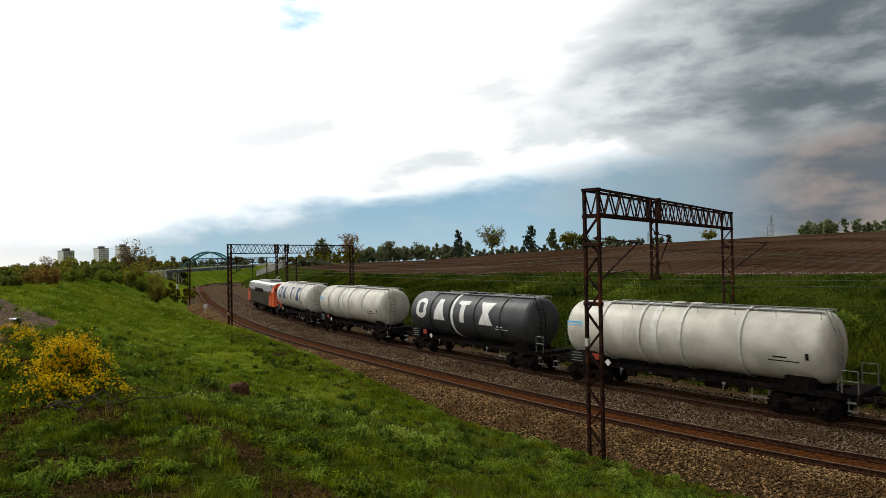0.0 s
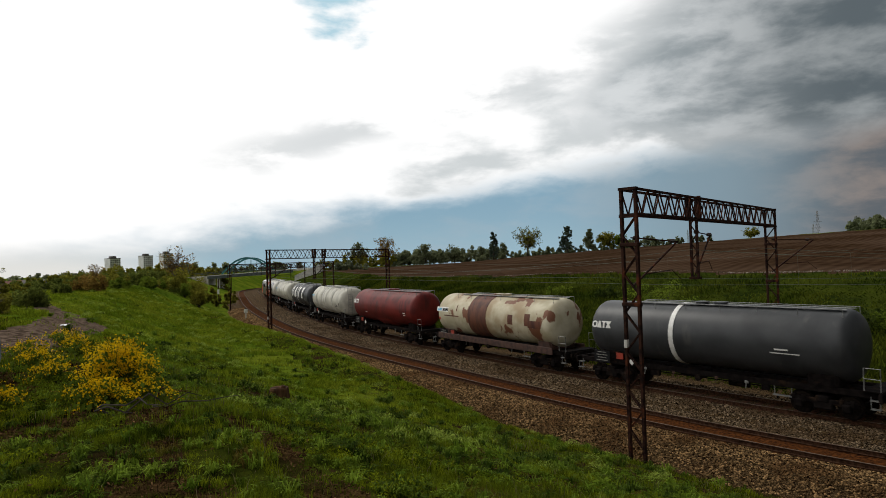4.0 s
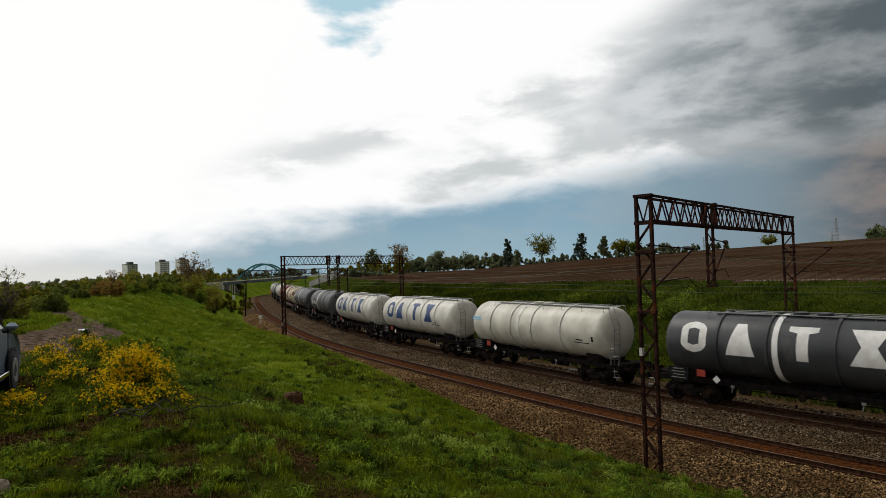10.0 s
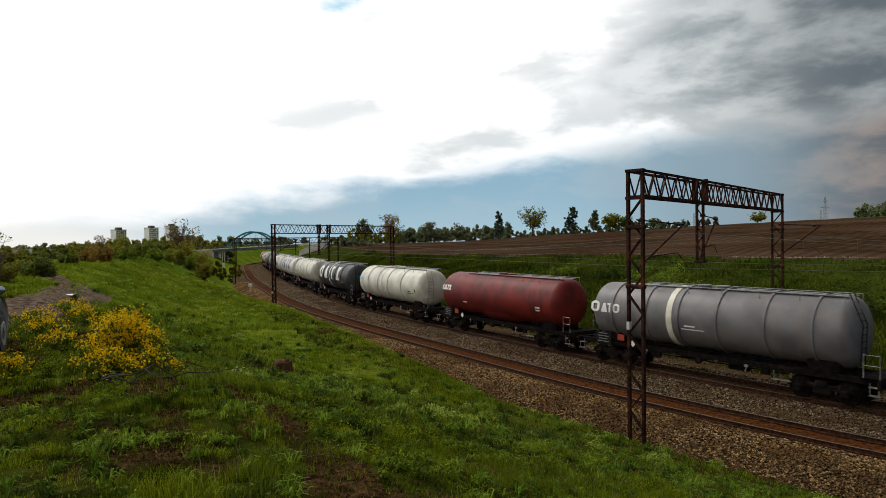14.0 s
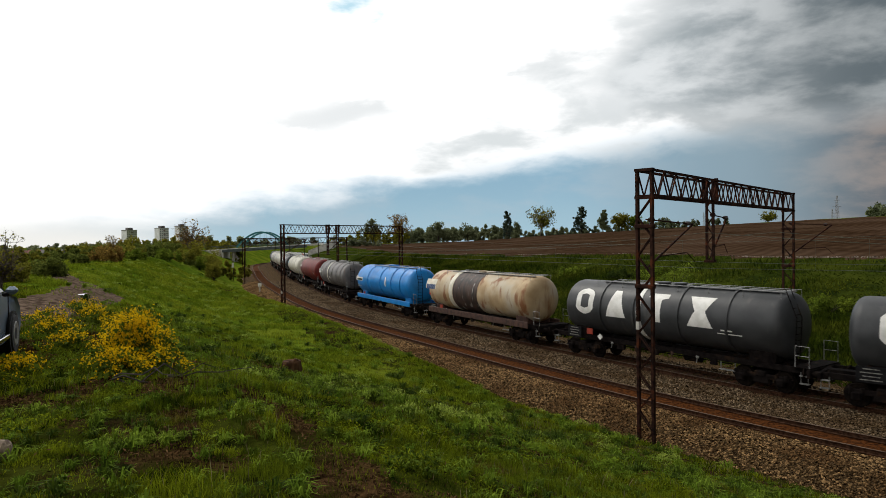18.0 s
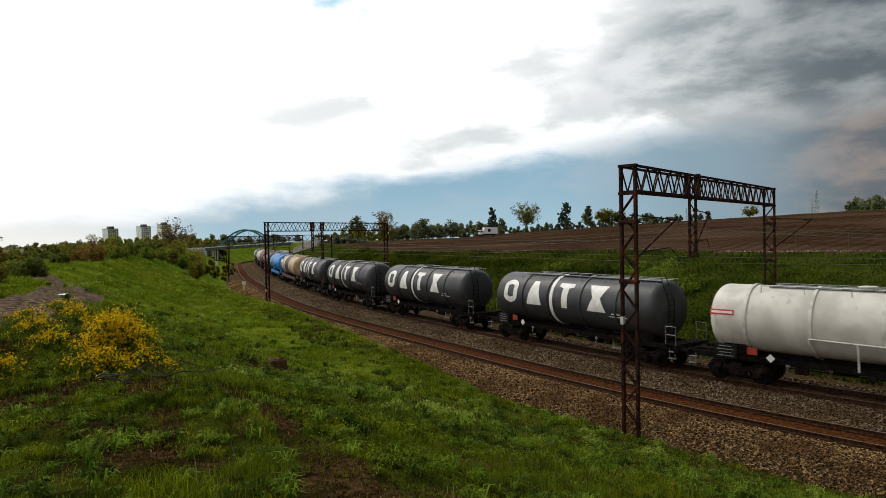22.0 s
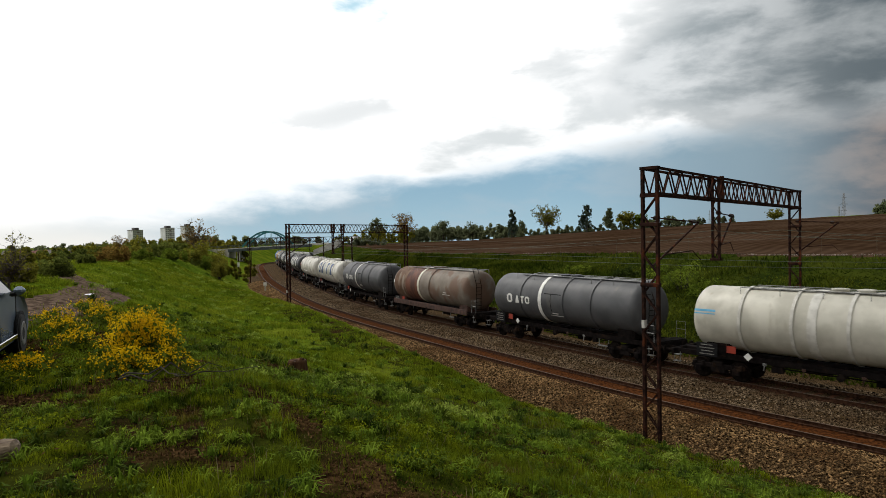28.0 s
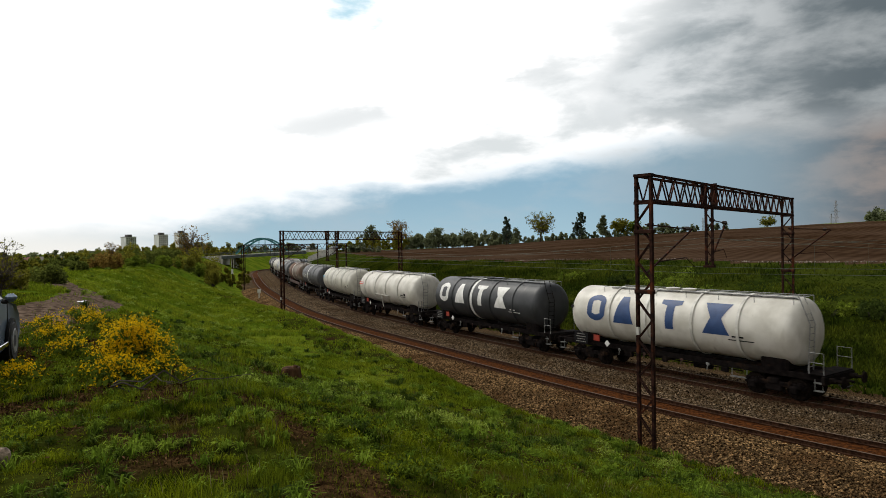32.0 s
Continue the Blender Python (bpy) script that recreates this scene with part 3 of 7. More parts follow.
def soup(name, verts, faces_n, material, smooth=False):
    """A mesh of many loose small faces with the same number of corners."""
    verts = np.asarray(verts, np.float32).reshape(-1, 3)
    me = bpy.data.meshes.new(name)
    nf = len(verts) // faces_n
    me.vertices.add(len(verts))
    me.vertices.foreach_set("co", verts.ravel())
    me.loops.add(len(verts))
    me.loops.foreach_set("vertex_index", np.arange(len(verts), dtype=np.int32))
    me.polygons.add(nf)
    me.polygons.foreach_set("loop_start", np.arange(0, len(verts), faces_n, dtype=np.int32))
    me.polygons.foreach_set("loop_total", np.full(nf, faces_n, np.int32))
    for m in material if isinstance(material, (list, tuple)) else [material]:
        me.materials.append(m)
    me.update(calc_edges=True)
    me.validate()
    return me


# ---------------------------------------------------------------- the line of the railway
GAP = 5.50                                   # between the two tracks' middles
KNOT_S = (-64, -50, -34, -4, 26, 45, 62, 85, 110, 150, 200, 240, 700)
KNOT_K = (0, 0, -0.02189, -0.00022, -0.00652, -0.00037, -0.00174, -0.00142, 0.00026, -0.00171, -0.00131, -0.00361, -0.0040)
_s = np.linspace(-90, 620, 7101)
_th = np.cumsum(np.interp(_s, KNOT_S, KNOT_K)) * 0.1
_i0 = 900
_th = 2.12138 + _th - _th[_i0]
_x, _y = np.cumsum(np.cos(_th)) * 0.1, np.cumsum(np.sin(_th)) * 0.1
_x, _y = _x - _x[_i0] -1.333, _y - _y[_i0] +41.937


def track_z(s):
    return -2.0 * (np.maximum(np.asarray(s, float) - 90, 0) / 150) ** 2 * (np.asarray(s) < 240) - (2.0 + 0.0267 * (np.asarray(s, float) - 240)) * (np.asarray(s) >= 240)


def line(s, u=0.0):
    """Points of the plan s metres along the near track and u to its right, with the heading."""
    th = np.interp(s, _s, _th)
    return np.interp(s, _s, _x) + u * np.sin(th), np.interp(s, _s, _y) - u * np.cos(th), th


def along(x, y):
    """For points of the plan: how far along the near track, and how far to its right."""
    x, y = np.asarray(x, float).ravel(), np.asarray(y, float).ravel()
    cx, cy, cs, ct = _x[::12], _y[::12], _s[::12], _th[::12]
    s, u = np.empty(len(x)), np.empty(len(x))
    for a in range(0, len(x), 4000):
        b = slice(a, a + 4000)
        d2 = (x[b, None] - cx) ** 2 + (y[b, None] - cy) ** 2
        i = d2.argmin(1)
        dx, dy = x[b] - cx[i], y[b] - cy[i]
        s[b] = cs[i] + dx * np.cos(ct[i]) + dy * np.sin(ct[i])
        u[b] = dx * np.sin(ct[i]) - dy * np.cos(ct[i])
        far = d2[np.arange(len(i)), i] > 250 ** 2
        u[b] = np.where(far, np.sign(u[b]) * np.sqrt(d2[np.arange(len(i)), i]), u[b])
    return s, u


def value_noise(x, y, scale, seed=0):
    x, y = np.asarray(x) / scale + seed * 17.3, np.asarray(y) / scale + seed * 9.1
    xi, yi = np.floor(x), np.floor(y)
    fx, fy = x - xi, y - yi
    fx, fy = fx * fx * (3 - 2 * fx), fy * fy * (3 - 2 * fy)

    def h(a, b):
        v = np.sin(a * 127.1 + b * 311.7 + seed * 74.7) * 43758.5453
        return v - np.floor(v)
    return (h(xi, yi) * (1 - fx) + h(xi + 1, yi) * fx) * (1 - fy) + (h(xi, yi + 1) * (1 - fx) + h(xi + 1, yi + 1) * fx) * fy - 0.5


def field_edge(x, y, s, v):
    """How far a place lies before the edge of the ploughed field, negative inside the field."""
    return np.maximum((89.5 - x - y) / math.sqrt(2), np.interp(s, (15, 60, 150), (9.5, 15.0, 22.0)) - v)


def ground_z(x, y, rough=True):
    x, y = np.asarray(x, float), np.asarray(y, float)
    shape = x.shape
    x, y = x.ravel(), y.ravel()
    s, u = along(x, y)
    tz = track_z(s)
    d = -u
    top = 5.05 - 0.006 * np.clip(s - 20, 0, 110)
    de = np.where(d > 5, 5 + (d - 5) * np.interp(s, (8, 48, 110, 150), (1, 1.8, 1.8, 1)), d)
    near = np.interp(de, (0, 2.9, 4.0, 5.0, 8, 19.3, 21, 24, 400), (-0.5, -0.55, -0.75, -0.70, 0.30, 4.35, 4.85, 5.05, 5.05))
    near = np.where(near > -0.7, -0.7 + (near + 0.7) * (top - tz + 0.7) / 5.75, near) + tz
    r = np.hypot(x, y)
    left = np.clip(d - 40, 0, None)
    near = near - 15 * (1 - np.exp(-left / 230))
    near = near + 0.05 * np.exp(-((de - 25) / 9) ** 2) * np.interp(s, (20, 55, 100, 140), (0, 1, 1, 0))
    # the steep shoulder of the bank beside the ballast
    near = near + np.interp(s, (-30, -16, -10, -5, 1, 8, 18, 30, 40, 60, 90), (0.4, 0.5, 1.0, 1.3, 1.75, 2.0, 1.9, 1.6, 1.2, 0.5, 0)) * np.interp(d, (3.7, 5.3, 6.5, 12), (0, 1, 1, 0))
    az = np.degrees(np.arctan2(x, y))
    v = u - GAP
    w = field_edge(x, y, s, v)
    flat = np.interp(v, (-3, 2.9, 4.2, 6.0), (-0.5, -0.55, -0.75, -0.45)) + tz
    toe = np.interp(s, (0, 30), (7.0, 4.6))
    f = np.clip((v - toe) / np.maximum(v - toe + np.maximum(w, 0), 0.1), 0, 1)
    bank = flat + (4.7 - flat) * (f ** 0.75)
    slope = np.interp(az, (-25, -9, -4, 3, 11, 23, 30, 35, 60, 100), (-0.004, -0.0015, 0.0065, 0.0197, 0.034, 0.0444, 0.047, 0.0487, 0.045, 0.02))
    wf = np.maximum(-w, 0)
    field = 4.7 + slope * np.minimum(wf, 150) - 0.006 * np.clip(wf - 170, 0, 900)
    rise = np.interp(az, (-10, -5, 0, 6, 12, 20), (0, 0.030, 0.040, 0.021, 0.004, 0))
    field = field + rise * np.clip(wf - 60, 0, 200)
    far = np.where(w > 0, bank, field)
    z = np.where(u < GAP / 2, near, far)
    if rough:
        a = np.clip((np.minimum(np.abs(d), np.abs(v)) - 4) / 4, 0, 1)
        z = z + a * (0.34 * value_noise(x, y, 5.5, 1) + 0.16 * value_noise(x, y, 1.7, 2) * (r < 60) + 0.13 * value_noise(x, y, 0.6, 3) * (r < 40))
    return z.reshape(shape)


# ---------------------------------------------------------------- the ground, one sheet to the horizon
def road_distance(x, y):
    """Distance from the middle of the dirt track on the plateau."""
    pts = np.array([(-9.5, -30), (-9.6, 0), (-9.4, 10.5), (-11.0, 16.8), (-14.5, 25.0), (-17.4, 31.0), (-30, 44)])
    best = np.full(np.shape(x), 1e9)
    for a, b in zip(pts[:-1], pts[1:]):
        d = b - a
        t = np.clip(((x - a[0]) * d[0] + (y - a[1]) * d[1]) / (d @ d), 0, 1)
        best = np.minimum(best, np.hypot(x - a[0] - t * d[0], y - a[1] - t * d[1]))
    return best


def bare_patch(x, y):
    """Where the turf is worn away: a strip along the brow, a few hollows, and the foot of the ballast."""
    out = np.zeros(np.shape(x), bool)
    a, b = np.array((-2.5, 7.6)), np.array((-0.3, 3.7))
    t = np.clip(((x - a[0]) * (b - a)[0] + (y - a[1]) * (b - a)[1]) / ((b - a) @ (b - a)), 0, 1)
    wob = 0.35 * value_noise(x, y, 0.8, 9) + 0.25 * value_noise(x, y, 0.3, 10)
    out |= np.hypot(x - a[0] - t * (b - a)[0], y - a[1] - t * (b - a)[1]) < 0.24 + wob
    for px, py, pr in ((-1.63, 4.6, 0.24), (-2.15, 4.75, 0.2), (-3.5, 7.7, 0.35), (-3.4, 5.6, 0.2), (-2.6, 6.1, 0.22), (1.6, 8.5, 0.3), (2.4, 11.2, 0.35), (4.6, 12.0, 0.4), (0.4, 10.4, 0.3)):
        out |= np.hypot(x - px, (y - py) * 0.75) < pr + wob
    out |= (value_noise(x, y, 1.6, 6) + 0.6 * value_noise(x, y, 0.5, 7)) > 0.345
    return out


def build_ground():
    inner = np.arange(-44, 44.01, 0.32)
    outer = np.concatenate([np.arange(46, 180, 4.0), np.arange(180, 314, 4.0)])
    ang = np.radians(np.concatenate([inner, outer]))
    rings = np.concatenate([np.arange(0.6, 30, 0.28), 30 * 1.022 ** np.arange(0, 232)])
    A, Rr = np.meshgrid(ang, rings)
    X, Y = Rr * np.sin(A), Rr * np.cos(A)
    Zg = ground_z(X, Y)
    nr, na = X.shape
    verts = np.column_stack([X.ravel(), Y.ravel(), Zg.ravel()])
    verts = np.vstack([verts, [(0, 0, float(ground_z(np.array([0.0]), np.array([0.0]))[0]))]])
    i, j = np.meshgrid(np.arange(nr - 1), np.arange(na), indexing="ij")
    k = (j + 1) % na
    quads = np.stack([i * na + j, i * na + k, (i + 1) * na + k, (i + 1) * na + j], -1).reshape(-1, 4)[:, ::-1]
    me = bpy.data.meshes.new("ground")
    tri = [(len(verts) - 1, q, (q + 1) % na) for q in range(na)]
    me.from_pydata(verts.tolist(), [], quads.tolist() + tri)
    for m in ("grass", "soil", "dirt", "shaded_bank_turf", "ballast", "meadow_turf", "brown_turf"):
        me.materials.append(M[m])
    c = verts[quads].mean(1)
    s, u = along(c[:, 0], c[:, 1])
    w = field_edge(c[:, 0], c[:, 1], s, u - GAP)
    az = np.degrees(np.arctan2(c[:, 0], c[:, 1]))
    limit = np.interp(az, (-12, -9, -4, 3, 8, 12, 90), (10, 22, 45, 95, 140, 147, 147))
    kind = np.zeros(len(c), np.int32)
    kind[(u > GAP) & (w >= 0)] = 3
    kind[(u > GAP) & (w < 0) & (-w < limit) & (az > -12)] = 1
    rd = road_distance(c[:, 0], c[:, 1]) + 0.7 * value_noise(c[:, 0], c[:, 1], 1.2, 4)
    kind[(rd < 1.20) & (u < -18)] = 2
    kind[(u > GAP) & (u < GAP + 5.6)] = 4
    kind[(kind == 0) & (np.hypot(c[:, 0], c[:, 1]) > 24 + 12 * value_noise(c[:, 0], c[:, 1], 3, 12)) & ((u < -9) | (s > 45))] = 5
    kind[(kind == 0) & (np.hypot(c[:, 0], c[:, 1]) < 22) & bare_patch(c[:, 0], c[:, 1])] = 6
    me.polygons.foreach_set("material_index", np.concatenate([kind, np.zeros(len(tri), np.int32)]))
    me.polygons.foreach_set("use_smooth", np.ones(len(me.polygons), bool))
    ob = new("ground", me)
    tagged(ob, "green grassy cutting slopes with a brown ploughed field beyond", "ground", kind="structure")


build_ground()


# ---------------------------------------------------------------- the two tracks
def ribbon(u_z, s0, s1, step, u_mid=0.0, mat_of=None):
    """A strip along the line: a cross-section of (u, z) points swept from s0 to s1."""
    s = np.arange(s0, s1 + step / 2, step)
    tz = track_z(s)
    me, k = Mesh(), len(u_z)
    for u, z in u_z:
        x, y, _ = line(s, u_mid + u)
        me.v += list(zip(x, y, tz + z))
    n = len(s)
    for a in range(k - 1):
        for i in range(n - 1):
            me.f.append((a * n + i, a * n + i + 1, (a + 1) * n + i + 1, (a + 1) * n + i))
            me.m.append(mat_of[a] if mat_of else 0)
    return me


def build_track(name, u_mid, s0, s1, label, rust):
    track = thing(name, label, "railway track", kind="structure")
    bed = ribbon(((-3.9, -0.80), (-2.35, -0.23), (-1.45, -0.19), (-0.80, -0.20), (0.80, -0.20), (1.45, -0.19), (2.35, -0.23), (3.9, -0.80)), s0, s1, 1.5, u_mid, [0, 0, 0, 1, 0, 0, 0])
    part("ballast_bed", bed, [M["ballast"], M["ballast_rust"] if rust else M["ballast"]], track, "crushed stone ballast with a rust-stained middle")
    for side in (-0.7525, 0.7525):
        foot = ribbon(((-0.07, -0.172), (-0.07, -0.155), (-0.012, -0.13), (-0.012, -0.045), (-0.036, -0.03), (-0.036, -0.006)), s0, s1, 1.5, u_mid + side)
        foot2 = ribbon(((0.036, -0.006), (0.036, -0.03), (0.012, -0.045), (0.012, -0.13), (0.07, -0.155), (0.07, -0.172)), s0, s1, 1.5, u_mid + side)
        foot.add(foot2.v, foot2.f)
        rail = part("rail", foot, M["rail"], track)
        part("rail_head", ribbon(((-0.036, -0.006), (-0.024, 0.0), (0.024, 0.0), (0.036, -0.006)), s0, s1, 1.5, u_mid + side), M["rail_head"], rail, "worn bright running band")
    sl = Mesh()
    for s in np.arange(s0, min(s1, 120), 0.62):
        x, y, th = (float(v) for v in line(s, u_mid))
        sl.box((x, y, float(track_z(s)) - 0.250), (0.25, 2.5, 0.12), Matrix.Rotation(th, 3, "Z"))
    tagged(part("sleeper", sl, M["ballast_rust"] if rust else M["sleeper"], track), kind="stuff")
    return track


build_track("railway_track_1", 0.0, -58, 420, "rust-brown railway track on pale ballast without a train", True)
build_track("railway_track_2", GAP, -58, 420, "railway track on grey ballast under the tank train", False)


def build_stones(name, seed, n, u_lo, u_hi, s_lo, s_hi, size, material, label):
    """Loose ballast stones lying on the bed."""
    rng = np.random.default_rng(seed)
    s = s_lo + (s_hi - s_lo) * rng.random(n) ** 1.3
    u = rng.uniform(u_lo, u_hi, n)
    x, y, _ = line(s, u)
    v = np.where(u > GAP / 2, u - GAP, u)
    z = np.interp(v, (-3.9, -2.35, -1.45, 1.45, 2.35, 3.9), (-0.80, -0.23, -0.19, -0.19, -0.23, -0.80)) + track_z(s)
    if u_lo > 1 and u_hi < 4.5:
        z = np.full(n, -0.24) + track_z(s)
    base = np.array([(1, 0, 0), (0, 1, 0), (-1, 0, 0), (0, -1, 0), (0, 0, 1), (0, 0, -1)], float)
    tri = np.array([(0, 1, 4), (1, 2, 4), (2, 3, 4), (3, 0, 4), (1, 0, 5), (2, 1, 5), (3, 2, 5), (0, 3, 5)])
    pts = base[None] * rng.uniform(0.6, 1.25, (n, 6, 1)) * (size * rng.uniform(0.6, 1.3, n) * (0.8 + np.hypot(x, y) / 70))[:, None, None]
    pts[:, :, 2] *= 0.75
    a = rng.uniform(0, 6.28, n)
    ca, sa = np.cos(a)[:, None], np.sin(a)[:, None]
    tilt = rng.normal(0, 0.5, (n, 1))
    px, py, pz = pts[:, :, 0], pts[:, :, 1], pts[:, :, 2]
    px, pz = px * np.cos(tilt) - pz * np.sin(tilt), px * np.sin(tilt) + pz * np.cos(tilt)
    P = np.stack([px * ca - py * sa + x[:, None], px * sa + py * ca + y[:, None], pz + z[:, None] + 0.2 * size], -1)
    me = bpy.data.meshes.new(name)
    F = (tri[None] + (np.arange(n) * 6)[:, None, None]).reshape(-1, 3)
    me.vertices.add(n * 6)
    me.vertices.foreach_set("co", P.astype(np.float32).ravel())
    me.loops.add(len(F) * 3)
    me.loops.foreach_set("vertex_index", F.astype(np.int32).ravel())
    me.polygons.add(len(F))
    me.polygons.foreach_set("loop_start", np.arange(0, len(F) * 3, 3, dtype=np.int32))
    me.polygons.foreach_set("loop_total", np.full(len(F), 3, np.int32))
    me.materials.append(material)
    me.update(calc_edges=True)
    tagged(new(name, me), label, "ballast", kind="stuff")


build_stones("ballast_stones", 1, 100000, -3.85, -0.92, -42, 75, 0.042, M["stone"], "sun-bleached crushed stones on the ballast shoulder")
build_stones("ballast_stones", 2, 60000, 0.92, 4.6, -42, 75, 0.040, M["stone_grey"], "grey crushed stones between the two tracks")
build_stones("ballast_stones", 3, 5000, GAP + 0.95, GAP + 3.6, -45, 0, 0.075, M["stone_grey"], "grey crushed stones beyond the second track")


# ---------------------------------------------------------------- overhead line gantries
def lattice(mesh, a, b, w, d, leg, brace, n, across=None):
    """A four-legged lattice from a to b: legs w by d apart with zigzag braces on each side."""
    a, b = Vector(a), Vector(b)
    ax = (b - a).normalized()
    e1 = Vector(across or (1, 0, 0)).normalized()
    e2 = ax.cross(e1).normalized()
    corners = [e1 * (sx * w / 2) + e2 * (sy * d / 2) for sx, sy in ((-1, -1), (1, -1), (1, 1), (-1, 1))]
    for c in corners:
        mesh.beam(a + c, b + c, leg)
    for q in range(4):
        c0, c1 = corners[q], corners[(q + 1) % 4]
        for i in range(n):
            p, r = a.lerp(b, i / n), a.lerp(b, (i + 1) / n)
            if i % 2:
                mesh.beam(p + c0, r + c1, brace)
            else:
                mesh.beam(p + c1, r + c0, brace)
            if i % 4 == 0:
                mesh.beam(p + c0, p + c1, brace)


def build_gantry(left, right, top, deep, foot_z, hangers, arms, label, detail=True):
    """A portal over the tracks: two lattice masts, a lattice beam, hanging posts and registration arms."""
    left, right = Vector(left), Vector(right)
    ex = (Vector((right.x, right.y, 0)) - Vector((left.x, left.y, 0)))
    span = ex.length
    ex.normalize()
    g = thing("catenary_gantry", label, "gantry", pose(left.x, left.y, 0, 0, 0, math.degrees(math.atan2(ex.y, ex.x))), group="overhead line gantries")
    leg, brace = (0.11, 0.055) if detail else (0.11, 0.06)
    for k, (x0, fz) in enumerate(((0.0, foot_z), (span, foot_z))):
        m = Mesh()
        for sy in (-0.265, 0.265):
            m.box((x0, sy, (fz + top) / 2), (0.16, 0.10, top - fz), bevel=0.01)
        steps = 13
        for i in range(steps):
            z0, z1 = fz + (top - 1.0 - fz) * i / steps, fz + (top - 1.0 - fz) * (i + 1) / steps
            for sx in (-0.06, 0.06):
                m.beam((x0 + sx, -0.265 if i % 2 else 0.265, z0), (x0 + sx, 0.265 if i % 2 else -0.265, z1), 0.055, 0.03)
        for zc in (top - 0.04, top - 1.0):
            m.box((x0, 0, zc), (0.22, 0.66, 0.10))
        mast_ = part("lattice_mast", m, M["mast"], g, "rust-streaked dark lattice mast")
        part("footing", Mesh().box((x0, 0, fz - 0.32), (0.8, 0.8, 0.5), bevel=0.05), M["concrete"], mast_, "weathered concrete footing")
        for zc in (top - 2.0, top - 4.1):
            part("clamp_plate", Mesh().box((x0, 0, zc), (0.24, 0.68, 0.14), bevel=0.02), M["mast"], mast_)
        if k == 0:
            part("white_band", Mesh().box((x0, 0.265, fz + (4.35 if detail else 2.2)), (0.17, 0.11, 0.28)), M["concrete"], mast_, "faded white band")
    b = Mesh()
    for y in (-0.265, 0.265):
        for z in (top - 0.05, top - deep):
            b.beam((-0.1, y, z), (span + 0.1, y, z), 0.085)
        n = int(span * 1.9)
        for i in range(n):
            xa, xb = span * i / n, span * (i + 1) / n
            b.beam((xa, y, top - deep if i % 2 else top - 0.05), (xb, y, top - 0.05 if i % 2 else top - deep), 0.05, 0.03)
    for i in range(9):
        x = span * i / 8
        b.beam((x, -0.265, top - 0.05), (x, 0.265, top - 0.05), 0.05)
        b.beam((x, -0.265, top - deep), (x, 0.265, top - deep), 0.05)
    part("lattice_beam", b, M["mast"], g, "dark zigzag-braced lattice beam")
    for x, bottom in hangers:
        m = Mesh()
        for y in (-0.13, 0.13):
            m.beam((x, y, top + 0.04), (x, y, bottom), 0.10, 0.08)
        for y in (-0.265, 0.265):
            m.beam((x, y, top + 0.05), (x, y, top - deep - 0.05), 0.12)
        for i in range(9):
            z0, z1 = bottom + (top - bottom) * i / 9, bottom + (top - bottom) * (i + 1) / 9
            m.beam((x, -0.13 if i % 2 else 0.13, z0), (x, 0.13 if i % 2 else -0.13, z1), 0.04)
        m.box((x, 0, bottom + 0.05), (0.3, 0.42, 0.10))
        part("hanging_post", m, M["mast"], g)
    for x, z_top, z_low, reach, side in arms:
        m = Mesh()
        ux, uy = (1.0, 0.0) if not side else (0.16, -0.985)
        tip = (x + ux * reach, uy * reach, z_top)
        m.rod((x, 0, z_low), tip, 0.04, 8)
        m.rod((x, 0, z_top + 0.12), tip, 0.025, 8)
        q = z_low + 0.25 * (z_top - z_low)
        m.rod((x + ux * reach * 0.25, uy * reach * 0.25, q), (x + ux * reach * 0.85, uy * reach * 0.85, q + 0.08), 0.022, 6)
        m.rod((x + ux * reach * 0.85, uy * reach * 0.85, q + 0.08), (x + ux * reach * 1.05, uy * reach * 1.05, q - 0.32), 0.016, 6)
        arm = part("registration_arm", m, M["mast"], g)
        for f in (0.06, 0.84):
            c = Vector((x, 0, z_top + 0.12)).lerp(Vector(tip), f)
            prof = [(0, 0.03)]
            for q in range(4):
                prof += [(q * 0.08 + 0.02, 0.03), (q * 0.08 + 0.045, 0.085), (q * 0.08 + 0.06, 0.03)]
            part("insulator", Mesh().lathe(prof, "x", 10, tuple(c)), M["insul"], arm, "ribbed brown insulator")
    return g


NEAR_L, NEAR_R = (6.80, 22.12, 0), (19.15, 36.0, 0)
build_gantry(NEAR_L, NEAR_R, 9.08, 0.93, -0.75, ((6.3, 5.6),), ((0.1, 7.2, 5.6, 4.3, 0), (6.35, 7.5, 5.85, 2.0, 0), (18.65, 7.25, 5.5, 2.1, 1)),
             "dark rusty lattice portal spanning both railway tracks")


def gantry_at(s, top, label, right_u=14.6, detail=False):
    x0, y0, _ = line(s, -3.2)
    x1, y1, _ = line(s, right_u)
    tz = float(track_z(s))
    return build_gantry((float(x0), float(y0), 0), (float(x1), float(y1), 0), top + tz, 0.95, tz - 0.75, ((6.6, 5.6 + tz), (7.6, 4.9 + tz)),
                        ((0.1, 7.0 + tz, 5.5 + tz, 3.4, 0), (6.4, 7.0 + tz, 5.8 + tz, 1.8, 0)), label, detail)


build_gantry((-17.35, 65.45, 0), (-6.13, 79.05, 0), 8.5, 0.95, -0.75, ((6.0, 5.2), (7.4, 4.4)), ((0.1, 6.9, 5.4, 3.0, 0), (6.2, 6.9, 5.7, 1.8, 0)), "dark lattice portal over the bend of the line", False)
gantry_at(75.0, 7.4, "slim dark lattice portal before the road bridge")
gantry_at(118.0, 7.6, "dark lattice portal close to the road bridge")
gantry_at(165.0, 8.0, "dark lattice portal beside the road bridge arch")


